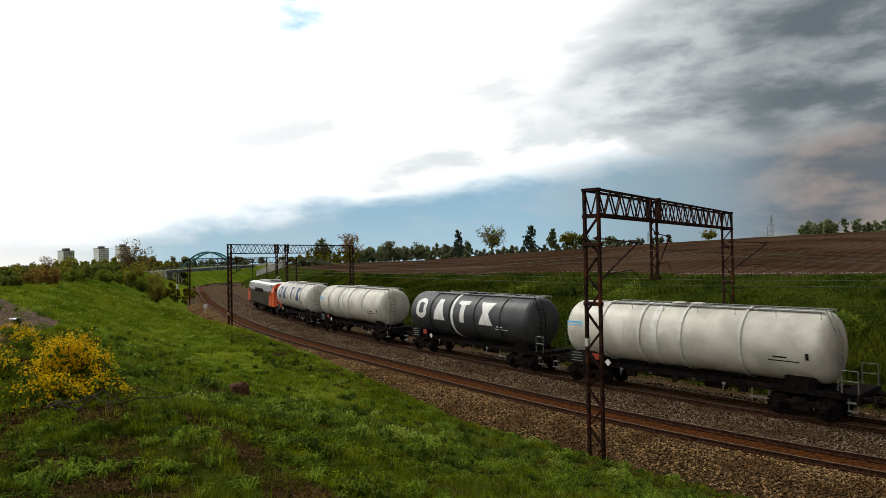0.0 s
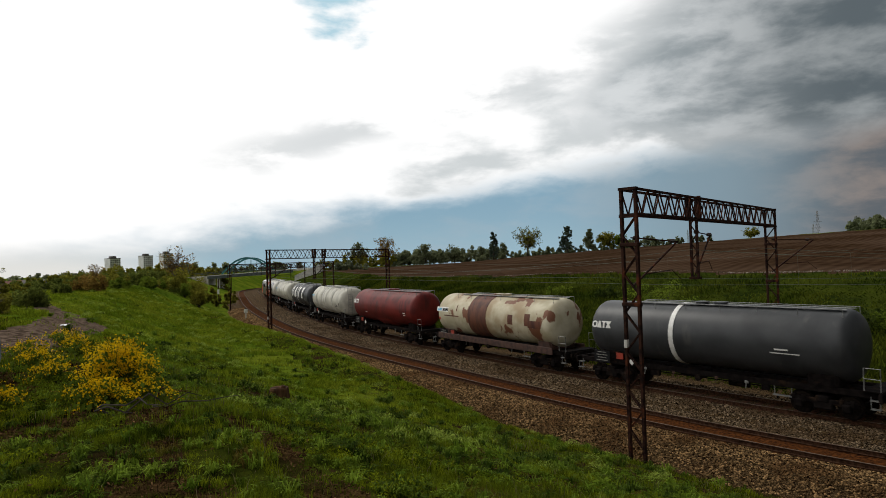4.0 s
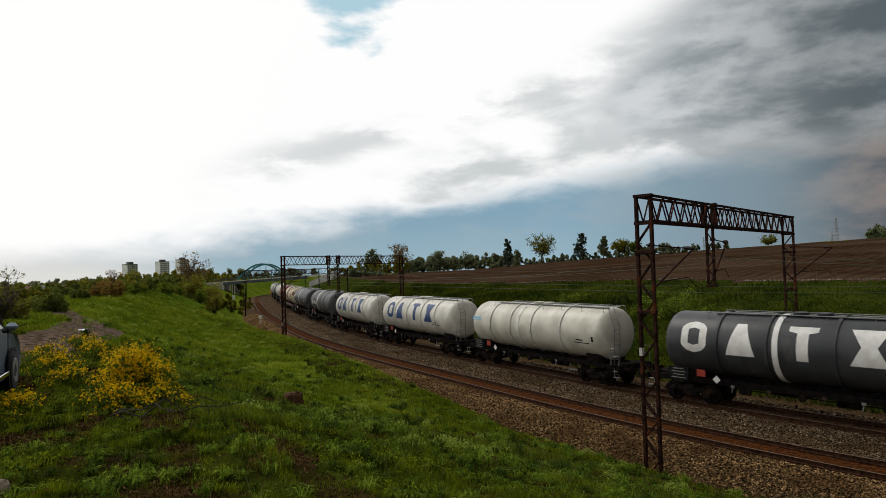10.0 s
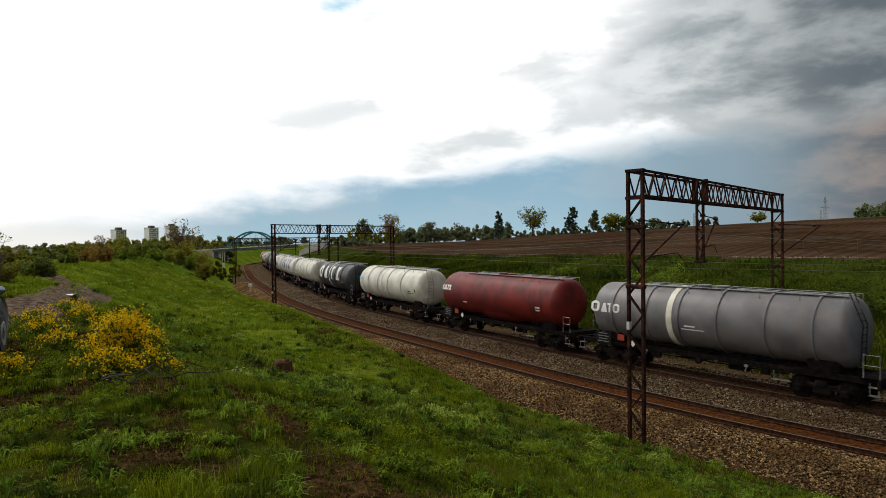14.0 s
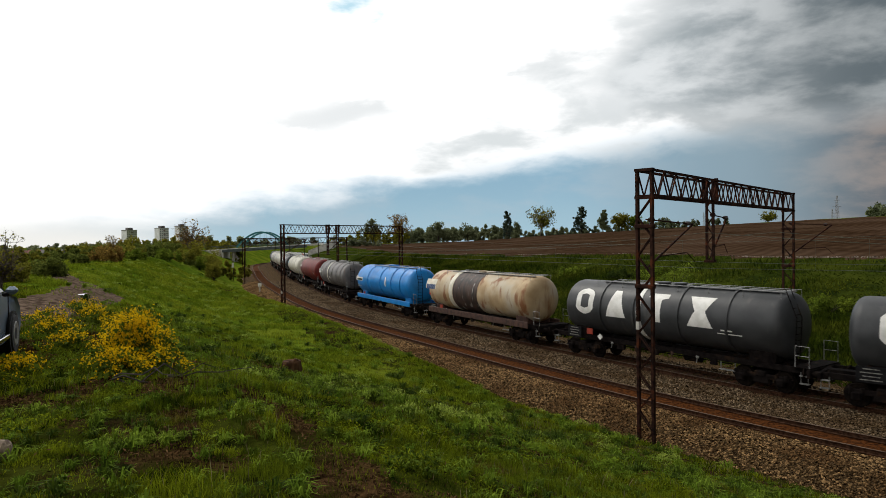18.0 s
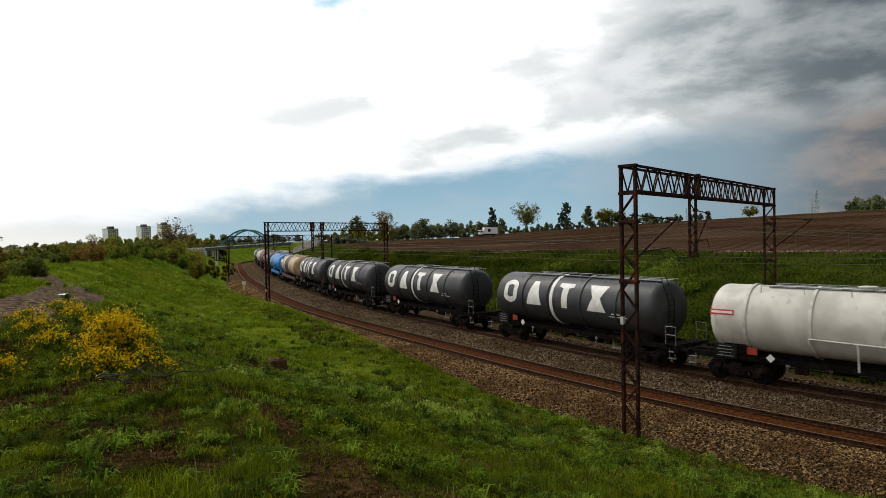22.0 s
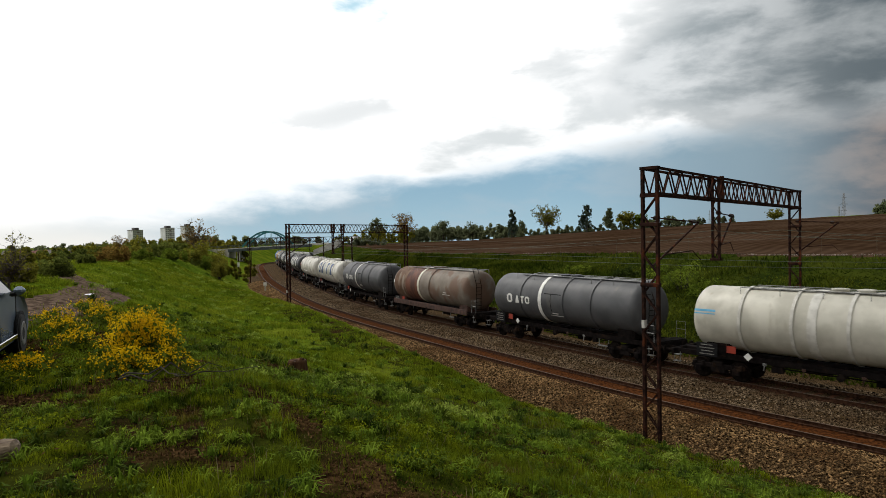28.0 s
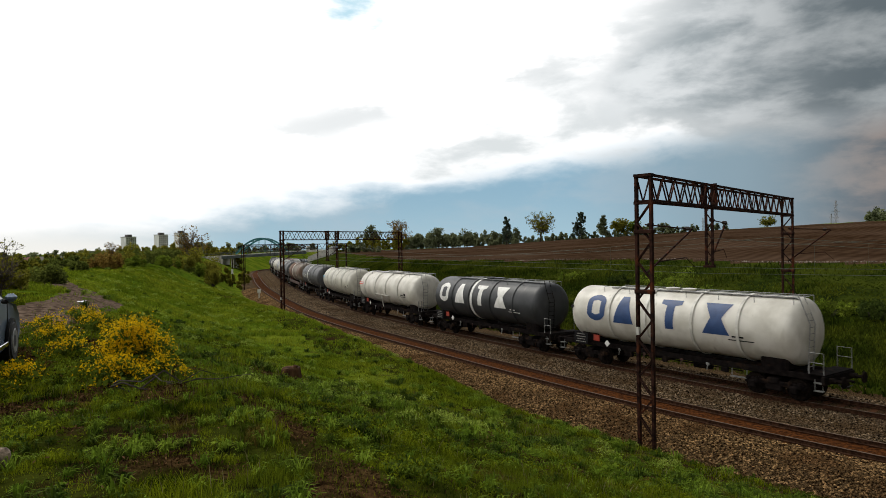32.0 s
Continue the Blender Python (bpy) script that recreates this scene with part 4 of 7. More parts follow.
def build_wires():
    """Contact and carrier wires between the portals, with droppers."""
    stops = (-58, -20.5, 31.0, 75.0, 118.0, 165.0, 240.0)
    for u, stag in ((0.2, 0.25), (GAP + 0.3, 0.25)):
        w = thing("catenary_wire", "thin contact and carrier wires above the track", "overhead wire", group="overhead wires")
        contact, carrier, drop = Mesh(), Mesh(), Mesh()
        run_c, run_m = [], []
        for a, b in zip(stops[:-1], stops[1:]):
            n = 10
            pc, pm = [], []
            for i in range(n + 1):
                f = i / n
                s = a + (b - a) * f
                xa, ya, _ = line(a, u)
                xb, yb, _ = line(b, u)
                x, y = float(xa + (xb - xa) * f), float(ya + (yb - ya) * f)
                tz = float(track_z(a) * (1 - f) + track_z(b) * f)
                pc.append((x, y, 5.45 + tz))
                pm.append((x, y, 6.85 + tz - 0.95 * 4 * f * (1 - f)))
            run_c += pc[:-1]
            run_m += pm[:-1]
            for p, q in list(zip(pc, pm))[1:-1:2]:
                drop.rod(p, q, 0.004, 3)
        contact.path(run_c, 0.008, 4)
        carrier.path(run_m, 0.008, 4)
        part("contact_wire", contact, M["wire"], w)
        part("carrier_wire", carrier, M["wire"], w)
        tagged(part("dropper", drop, M["wire"], w), kind="stuff")
    f = thing("feeder_wire", "thin feeder wire carried past the portal", "overhead wire")
    feed = Mesh()
    for me, u, z in ((feed, 17.2, 6.6),):
        pts = []
        for a, b in zip(stops[:-1], stops[1:]):
            for i in range(7):
                q = i / 7
                xa, ya, _ = line(a, u)
                xb, yb, _ = line(b, u)
                pts.append((float(xa + (xb - xa) * q), float(ya + (yb - ya) * q), z + float(track_z(a) * (1 - q) + track_z(b) * q) - 0.5 * 4 * q * (1 - q)))
        me.path(pts, 0.008, 4)
    part("feeder_line", feed, M["wire"], f)


build_wires()


# ---------------------------------------------------------------- tank wagons
TANK_R, TANK_Z, TANK_L = 1.47, 2.80, 12.85
END = 7.38                                   # half the underframe's length


def tank_profile(half, r, head=0.55, n=7):
    prof = []
    for i in range(n + 1):
        a = math.pi / 2 * i / n
        prof.append((-half + head - head * math.cos(a), max(0.02, r * math.sin(a) ** 0.62)))
    return prof + [(-x, q) for x, q in reversed(prof)]


def wrap(shape, x0, up, size, width, r=TANK_R + 0.012, side=1, n=18):
    """A flat mark laid on the curved flank: shape gives spans of 0..1 across for heights 0..1."""
    m = Mesh()

    def at(xf, vf):
        phi = (up + (vf - 0.5) * size) / r
        return (x0 + (0.5 - xf) * width * side, side * r * math.cos(phi), TANK_Z + r * math.sin(phi))
    for i in range(n):
        v0, v1 = i / n, (i + 1) / n
        for (a0, a1), (b0, b1) in zip(shape((v0 + 0.001)), shape((v1 - 0.001))):
            k = len(m.v)
            m.v += [at(a0, v0), at(a1, v0), at(b1, v1), at(b0, v1)]
            m.f.append((k, k + 1, k + 2, k + 3))
            m.m.append(0)
    return m


def bar(v):
    return [(0.0, 1.0)]


def ring_mark(v):
    o = math.sqrt(max(0, 1 - (2 * v - 1) ** 2)) * 0.5 + 0.02
    o = min(0.5, o * 1.12)
    if 0.23 < v < 0.77:
        i = 0.22
        return [(0.5 - o, 0.5 - i), (0.5 + i, 0.5 + o)]
    return [(0.5 - o, 0.5), (0.5, 0.5 + o)]


def wedge_mark(v):
    h = 0.16 + 0.34 * (1 - v)
    return [(0.5 - h, 0.5), (0.5, 0.5 + h)]


def post_mark(v):
    h = 0.5 if v > 0.78 else 0.20
    return [(0.5 - h, 0.5), (0.5, 0.5 + h)]


def waist_mark(v):
    h = 0.20 + 0.30 * abs(2 * v - 1)
    return [(0.5 - h, 0.5), (0.5, 0.5 + h)]


def diamond(v):
    h = 0.5 - abs(v - 0.5)
    return [(0.5 - h, 0.5 + h)]


def band_mesh(x, width, r, half_turn=None):
    m = Mesh()
    m.lathe([(x - width / 2, r - 0.03), (x - width / 2, r), (x + width / 2, r), (x + width / 2, r - 0.03)], "x", 40, (0, 0, TANK_Z), caps=False)
    return m


_shared = {}


def shared(key, make):
    """Mesh data used by many alike parts."""
    if key not in _shared:
        _shared[key] = make()
    return _shared[key]


def wheel_mesh():
    m = Mesh()
    m.lathe([(-0.07, 0.20), (-0.07, 0.44), (-0.05, 0.455), (0.045, 0.46), (0.05, 0.50), (0.075, 0.50), (0.08, 0.44), (0.05, 0.40), (0.03, 0.24), (0.07, 0.16), (0.07, 0.02)], "y", 20)
    return m


def build_bogie(wagon, xb, frame_m):
    """A two-axle bogie under the wagon, wheels as sub-parts."""
    f = Mesh()
    for y in (-1.0, 1.0):
        f.box((xb, y, 0.62), (2.5, 0.12, 0.22), bevel=0.03)
        f.box((xb, y, 0.48), (0.7, 0.14, 0.34), bevel=0.04)
        for dx in (-0.9, 0.9):
            f.box((xb + dx, y * 1.06, 0.46), (0.34, 0.22, 0.34), bevel=0.05)
            f.rod((xb + dx - 0.2, y * 1.05, 0.52), (xb + dx - 0.2, y * 1.05, 0.78), 0.08, 8)
            f.rod((xb + dx + 0.2, y * 1.05, 0.52), (xb + dx + 0.2, y * 1.05, 0.78), 0.08, 8)
    f.box((xb, 0, 0.72), (0.5, 2.2, 0.26), bevel=0.04)
    for dx in (-1.25, 1.25):
        f.box((xb + dx, 0, 0.55), (0.1, 2.0, 0.12))
    bogie = part("bogie", f, frame_m, wagon, "black two-axle bogie")
    for dx in (-0.9, 0.9):
        part("axle", Mesh().rod((xb + dx, -0.8, 0.46), (xb + dx, 0.8, 0.46), 0.08, 8), M["wheel"], bogie)
        for y in (-0.75, 0.75):
            w = new("wheel", shared("wheel", lambda: wheel_mesh().data("wheel", M["wheel"], True)))
            w.parent = bogie
            w.matrix_basis = pose(xb + dx, y, 0.46, 0, 0, 180 if y > 0 else 0)
    for y in (0.86, -0.86):
        for dx in (-0.36, 0.36):
            sh = new("brake_shoe", shared("shoe", lambda: Mesh().box((0, 0, 0), (0.10, 0.12, 0.40), bevel=0.03).data("brake_shoe", M["frame"])))
            sh.parent, sh.matrix_basis = bogie, pose(xb + dx, y, 0.46)


def build_wagon(label, tank_m, rings=(), ring_m=None, marks=(), bands=(), frame_m=None, ladder=True, saddle=False, plate=True, rail_top=True, skirt=None, funnel=False, diamond_m=None):
    wagon = thing("tank_wagon", label, "tank wagon", group="tank wagons of the train")
    frame_m = frame_m or M["frame"]
    half = TANK_L / 2
    m = Mesh().lathe(tank_profile(half, TANK_R), "x", 48, (0, 0, TANK_Z))
    if funnel:
        m.lathe([(-4.2, 0.7), (-1.2, 1.18), (1.2, 1.18), (4.2, 0.7)], "x", 24, (0, 0, TANK_Z - 0.52))
    tank = part("tank", m, tank_m, wagon, smooth=True)
    for f in rings:
        part("stiffening_ring", band_mesh(half - f * TANK_L, 0.13, TANK_R + 0.055), ring_m or tank_m, tank, smooth=True)
    for f, width, bm_ in bands:
        part("painted_band", band_mesh(half - f * TANK_L, width, TANK_R + 0.022), bm_, tank, smooth=True)
    for f, up, size, width, shape, mm in marks:
        part("marking", wrap(shape, half - f * TANK_L, up, size, width), mm, tank)
    # filling domes and the walkway on the crown
    top = TANK_Z + TANK_R
    for x in (-0.5, 0.45):
        part("filling_dome", Mesh().lathe([(top - 0.08, 0.30), (top + 0.06, 0.30), (top + 0.07, 0.34), (top + 0.11, 0.34), (top + 0.13, 0.2)], "z", 18, (x, 0, 0)), tank_m, tank, smooth=True)
    if rail_top:
        wk = Mesh()
        for y in (-0.42, 0.42):
            wk.box((-1.0, y, top - 0.005), (10.0, 0.20, 0.025))
            for x in np.arange(-5.8, 4.0, 1.4):
                wk.beam((x, y, top - 0.12), (x, y, top), 0.04)
        walkway = part("walkway", wk, M["steel_lite"], wagon, "narrow grating walkway")
        hr = Mesh()
        for y in (-0.85, 0.85):
            hr.rod((-6.0, y, top + 0.03), (4.2, y, top + 0.03), 0.018, 5)
            for x in np.arange(-6.0, 4.3, 1.7):
                hr.rod((x, y, top - 0.28), (x, y, top + 0.03), 0.014, 5)
        part("handrail", hr, M["steel_lite"], walkway)
    # frame, buffers, coupling
    sill = Mesh()
    for y in (-0.95, 0.95):
        sill.box((0, y, 1.10), (2 * END, 0.10, 0.26), bevel=0.02)
    sill.box((0, 0, 1.08), (2 * END, 0.46, 0.30), bevel=0.02)
    for x in (-END + 0.06, END - 0.06):
        sill.box((x, 0, 1.06), (0.14, 2.62, 0.36), bevel=0.03)
    for x in (-5.1, -2.2, 0, 2.2, 5.1):
        sill.box((x, 0, 1.12), (0.16, 1.9, 0.2))
    body_frame = part("underframe", sill, frame_m, wagon)
    for x in (-5.2, 5.2):
        part("tank_saddle", Mesh().box((x, 0, 1.45), (1.2, 2.0, 0.62), bevel=0.10), skirt or frame_m, body_frame)
    if skirt:
        for y in (-1.32, 1.32):
            part("side_skirt", Mesh().box((0, y, 1.22), (12.6, 0.08, 0.42), bevel=0.03), skirt, body_frame)
    for x in (-END, END):
        for y in (-0.875, 0.875):
            sg = 1 if x > 0 else -1
            part("buffer", shared(("buffer", sg, y), lambda: Mesh().lathe([(x, 0.11), (x + sg * 0.28, 0.11), (x + sg * 0.28, 0.07), (x + sg * 0.52, 0.07), (x + sg * 0.53, 0.24), (x + sg * 0.58, 0.22), (x + sg * 0.59, 0.02)],
                                                                           "x", 14, (0, y, 1.06)).data("buffer", M["wheel"], True)), None, body_frame)
        cp = Mesh().rod((x, 0, 1.03), (x + (0.55 if x > 0 else -0.55), 0, 0.98), 0.05, 6).box((x + (0.3 if x > 0 else -0.3), 0, 0.85), (0.12, 0.1, 0.36), bevel=0.02)
        part("screw_coupling", cp, M["wheel"], body_frame)
        ho = Mesh().path([(x, 0.35, 1.0), (x + (0.25 if x > 0 else -0.25), 0.36, 0.72), (x + (0.6 if x > 0 else -0.6), 0.3, 0.9)], 0.025, 5)
        part("brake_hose", ho, M["rubber"], body_frame)
    for xb in (-5.2, 5.2):
        build_bogie(wagon, xb, M["frame"])
    # brake rigging and valves between the bogies
    rg = Mesh()
    rg.rod((-3.6, 0.55, 0.82), (3.6, 0.55, 0.82), 0.03, 6).rod((-3.2, -0.5, 0.75), (3.4, -0.5, 0.75), 0.03, 6)
    rg.rod((0.9, -0.35, 0.78), (1.9, -0.35, 0.78), 0.19, 12).rod((-1.8, 0.2, 0.72), (-0.9, 0.2, 0.72), 0.16, 12)
    rg.box((2.6, 0.85, 0.82), (0.5, 0.2, 0.3), bevel=0.03).box((-2.9, 0.9, 0.85), (0.35, 0.16, 0.25), bevel=0.03)
    part("brake_gear", rg, M["frame"], wagon)
    vp = Mesh()
    vp.rod((0, -1.25, 0.95), (0, 1.25, 0.95), 0.09, 10).rod((0, 1.25, 0.95), (0, 1.4, 0.95), 0.15, 12).rod((0, 0, 0.95), (0, 0, 1.36), 0.13, 10)
    part("discharge_pipe", vp, M["wheel"], wagon)
    for x in (-2.1, -0.7, 1.5, 3.1):
        fit = Mesh().box((x, 0.99, 0.98), (0.16, 0.06, 0.12), bevel=0.015).rod((x, 0.99, 0.98), (x + 0.05, 1.0, 0.70), 0.022, 6)
        part("side_fitting", fit, M["steel_lite"] if x in (-2.1, 3.1) else M["frame_rust"], body_frame)
    tr = Mesh().box((-3.65, 0.98, 0.62), (0.8, 0.2, 0.04))
    for dx in (-4.0, -3.3):
        tr.rod((dx, 0.98, 0.98), (dx, 0.98, 0.63), 0.02, 5)
    part("foot_step", tr, M["steel_lite"], wagon)
    # rails and ladder at the rear end
    if ladder:
        ld = Mesh()
        for y in (0.20, 0.62):
            ld.path([(-half - 0.02, y, 1.25), (-half - 0.12, y, 3.2), (-half + 0.35, y, top + 0.15)], 0.022, 5)
        for i in range(9):
            z = 1.45 + 0.27 * i
            ld.rod((-half - 0.10 + max(0, (z - 3.2)) * 0.4, 0.20, z), (-half - 0.10 + max(0, (z - 3.2)) * 0.4, 0.62, z), 0.015, 5)
        part("ladder", ld, M["steel_lite"] if tank_m.name.startswith(("white", "cream")) else M["frame"], wagon)
    deck = part("end_platform", Mesh().box((-END + 0.38, 0, 1.27), (0.72, 2.4, 0.04)), M["frame"], wagon)
    for y in (-1.2, 1.2):
        pf = Mesh().path([(-END + 0.62, y, 1.28), (-END + 0.62, y, 2.15), (-END + 0.06, y, 2.15), (-END + 0.06, y, 1.28)], 0.02, 5).path([(-END + 0.62, y, 1.75), (-END + 0.06, y, 1.75)], 0.016, 5)
        part("guard_rail", pf, M["steel_lite"], deck, "pale bent guard rail")
    for sx in (-1, 1):
        st = Mesh()
        for q in range(2):
            st.box((sx * (END - 0.25), 1.18, 0.95 - 0.32 * q), (0.34, 0.22, 0.03))
        st.rod((sx * (END - 0.4), 1.2, 1.1), (sx * (END - 0.4), 1.2, 0.6), 0.016, 5).rod((sx * (END - 0.1), 1.2, 1.1), (sx * (END - 0.1), 1.2, 0.6), 0.016, 5)
        part("shunter_step", st, M["steel_lite"], wagon)
    if plate:
        part("warning_plate", Mesh().box((half - 2.0, 1.30, 1.50), (0.42, 0.025, 0.32)), M["plate_orange"], wagon, "orange-red hazard plate")
        part("hazard_label", Mesh().box((half - 2.75, 1.31, 1.28), (0.26, 0.02, 0.26), Matrix.Rotation(radians(45), 3, "Y")), diamond_m or M["mark_white"], wagon, "white diamond hazard label")
        pl = Mesh().box((half - 0.85, 1.30, 1.38), (1.0, 0.03, 0.62))
        panel = part("data_panel", pl, M["mark_dark"], wagon, "black data panel with pale unreadable rows")
        for r in range(4):
            part("lettering", Mesh().box((half - 0.85, 1.32, 1.60 - 0.14 * r), (0.72 if r % 2 else 0.55, 0.01, 0.04)), M["mark_dim"], panel)
    return wagon


def big_marks(mm, f=(0.163, 0.307, 0.527, 0.718)):
    """Four large plain shapes along the flank, as the leasing firm's mark is drawn."""
    return ((f[0], 0.42, 1.5, 1.25, ring_mark, mm), (f[1], 0.42, 1.5, 1.30, wedge_mark, mm), (f[2], 0.42, 1.5, 1.15, post_mark, mm), (f[3], 0.42, 1.5, 1.35, waist_mark, mm))


def small_rows(mm, f=0.78, up=-0.35):
    return ((f, up, 0.07, 0.55, bar, mm), (f + 0.01, up - 0.16, 0.05, 1.2, bar, mm))


def logo_marks(f, up, w):
    wm = M["mark_white"]
    return ((f, up, 0.60, 0.56, ring_mark, wm), (f + 0.052 * w, up - 0.04, 0.48, 0.42, wedge_mark, wm), (f + 0.085 * w, up - 0.04, 0.48, 0.40, post_mark, wm), (f + 0.118 * w, up - 0.04, 0.48, 0.44, ring_mark, wm))


def make_wagons():
    W = {}
    wm, bl = M["mark_white"], M["mark_blue"]
    W["white_blue"] = build_wagon("white tank wagon with four large navy shapes and raised rings", M["white_tank"], (0.235, 0.417, 0.622, 0.80), M["white_ring"],
                                  big_marks(bl) + small_rows(M["mark_dark"], 0.80) + ((0.028, 0.35, 0.3, 0.3, diamond, M["mark_dark"]),))
    W["charcoal"] = build_wagon("charcoal tank wagon with four large white shapes and a white band", M["dark_tank"], (0.222, 0.395, 0.602, 0.80), M["dark_tank"],
                                big_marks(wm, (0.137, 0.307, 0.509, 0.696)) + small_rows(wm, 0.80), ((0.424, 0.24, M["mark_white"]),))
    W["cream"] = build_wagon("cream tank wagon with a paler band and rings", M["cream_tank"], (0.19, 0.36, 0.525, 0.735), M["white_ring"],
                             ((0.065, 0.42, 0.10, 1.0, bar, M["mark_cyan"]), (0.065, 0.27, 0.05, 1.0, bar, M["mark_cyan"]), (0.94, -0.25, 0.28, 0.14, bar, M["mark_dark"])) + small_rows(M["mark_dark"], 0.86),
                             ((0.42, 0.36, M["white_ring"]),))
    W["white"] = build_wagon("clean white tank wagon with a small red name strip", M["white_tank"], (0.135, 0.335, 0.53, 0.74), M["white_ring"],
                             ((0.06, 0.32, 0.24, 1.05, bar, M["mark_red"]), (0.06, 0.32, 0.10, 0.92, bar, wm), (0.85, -0.30, 0.22, 0.35, bar, M["mark_dark"])) + small_rows(M["mark_dark"], 0.80))
    pipe = Mesh().path([(2.15, 1.40, 2.05), (2.15, 1.47, 2.25), (2.05, 1.50, 2.28), (-1.25, 1.50, 2.22), (-1.25, 1.42, 2.05)], 0.035, 6).path([(0.45, 1.49, 2.26), (0.45, 1.30, 1.15)], 0.045, 6)
    part("steam_pipe", pipe, M["white_ring"], W["white"], "pale pipe along the flank")
    W["red"] = build_wagon("dark red tank wagon with small white name mark", M["red_tank"], (), None,
                           ((0.040, 0.40, 0.38, 0.34, ring_mark, wm), (0.062, 0.40, 0.38, 0.30, wedge_mark, wm), (0.083, 0.40, 0.38, 0.28, post_mark, wm), (0.105, 0.40, 0.38, 0.34, waist_mark, wm),
                            (0.87, -0.28, 0.10, 0.42, bar, wm), (0.87, -0.46, 0.08, 0.38, bar, wm), (0.25, -0.55, 0.10, 0.45, bar, wm)), ladder=False, funnel=True)
    W["rust_cream"] = build_wagon("cream tank wagon eaten by rust, with a brown middle band", M["rust_cream"], (), None,
                                  ((0.075, 0.38, 0.34, 1.5, bar, wm), (0.105, 0.36, 0.20, 0.75, bar, M["mark_dark"]), (0.045, 0.36, 0.20, 0.55, bar, M["mark_cyan"]), (0.045, -0.30, 0.26, 0.26, diamond, M["mark_red"]),
                                   (0.83, 0.15, 0.75, 0.55, bar, M["rust_band"]), (0.88, -0.10, 0.45, 1.2, bar, M["rust_band"]), (0.70, 0.08, 0.62, 0.5, bar, M["rust_band"]),
                                   (0.17, -0.05, 0.08, 1.9, bar, M["rust_band"]), (0.22, 0.55, 0.5, 0.10, bar, M["rust_band"])),
                                  ((0.415, 2.1, M["rust_band"]),), M["frame"], ladder=False, skirt=M["frame_rust"])
    W["charcoal_plain"] = build_wagon("smooth charcoal tank wagon with one white band", M["dark_tank"], (), None,
                                      ((0.045, 0.30, 0.36, 0.34, ring_mark, wm), (0.068, 0.30, 0.36, 0.30, wedge_mark, wm), (0.09, 0.30, 0.36, 0.28, post_mark, wm), (0.113, 0.30, 0.36, 0.34, waist_mark, wm)) + small_rows(wm, 0.80, -0.2),
                                      ((0.40, 0.24, wm),), ladder=False)
    W["charcoal_ribbed"] = build_wagon("slate grey ribbed tank wagon with white emblem and band", M["slate_tank"], (0.25, 0.56, 0.74), M["slate_tank"],
                                       logo_marks(0.165, -0.05, 1.2) + small_rows(wm, 0.50, -0.75) + ((0.49, 0.45, 0.05, 1.5, bar, M["mark_dark"]), (0.48, -0.1, 1.05, 0.05, bar, M["mark_dark"])), ((0.40, 0.28, wm),), diamond_m=M["mark_white"])
    W["grey"] = build_wagon("stained warm grey tank wagon with a cream band and rings", M["grey_tank"], (0.12, 0.28, 0.42, 0.57, 0.74, 0.89), M["grey_tank"],
                            logo_marks(0.035, 0.25, 0.9) + small_rows(wm, 0.47, -0.3), ((0.385, 0.30, M["mark_cream"]),))
    W["blue"] = build_wagon("bright blue tank wagon with a white name plate", M["blue_tank"], (0.26, 0.5, 0.70, 0.85), M["blue_tank"],
                            ((0.085, 0.10, 0.36, 1.7, bar, wm), (0.09, 0.05, 0.17, 1.35, bar, M["mark_dark"]), (0.04, 0.28, 0.22, 0.5, ring_mark, wm), (0.60, 0.10, 0.85, 0.22, bar, wm)) + small_rows(wm, 0.05, -0.5),
                            (), skirt=M["blue_tank"])
    W["rust_tan"] = build_wagon("stained tan tank wagon with black spill over its middle", M["rust_tan"], (), None,
                                ((0.055, 0.45, 0.80, 1.55, bar, M["mark_cream"]), (0.055, 0.22, 0.36, 1.35, bar, bl), (0.04, -0.35, 0.26, 0.26, diamond, M["mark_red"]), (0.37, -0.1, 2.2, 0.30, bar, wm)),
                                ((0.435, 3.2, M["soot"]), (0.285, 0.5, M["mark_cream"])), M["frame"], ladder=False, skirt=M["frame_rust"])
    W["rust_brown"] = build_wagon("weathered brown and grey tank wagon with one pale band", M["rust_brown"], (0.55,), M["rust_brown"],
                                  ((0.07, 0.20, 0.30, 0.9, bar, wm), (0.07, -0.3, 0.2, 0.3, diamond, M["mark_red"])) + small_rows(wm, 0.75, -0.3), ((0.135, 2.2, M["brown_paint"]), (0.303, 2.1, M["rust_band"]), (0.40, 0.30, M["mark_cream"])), skirt=M["frame_rust"])
    return W


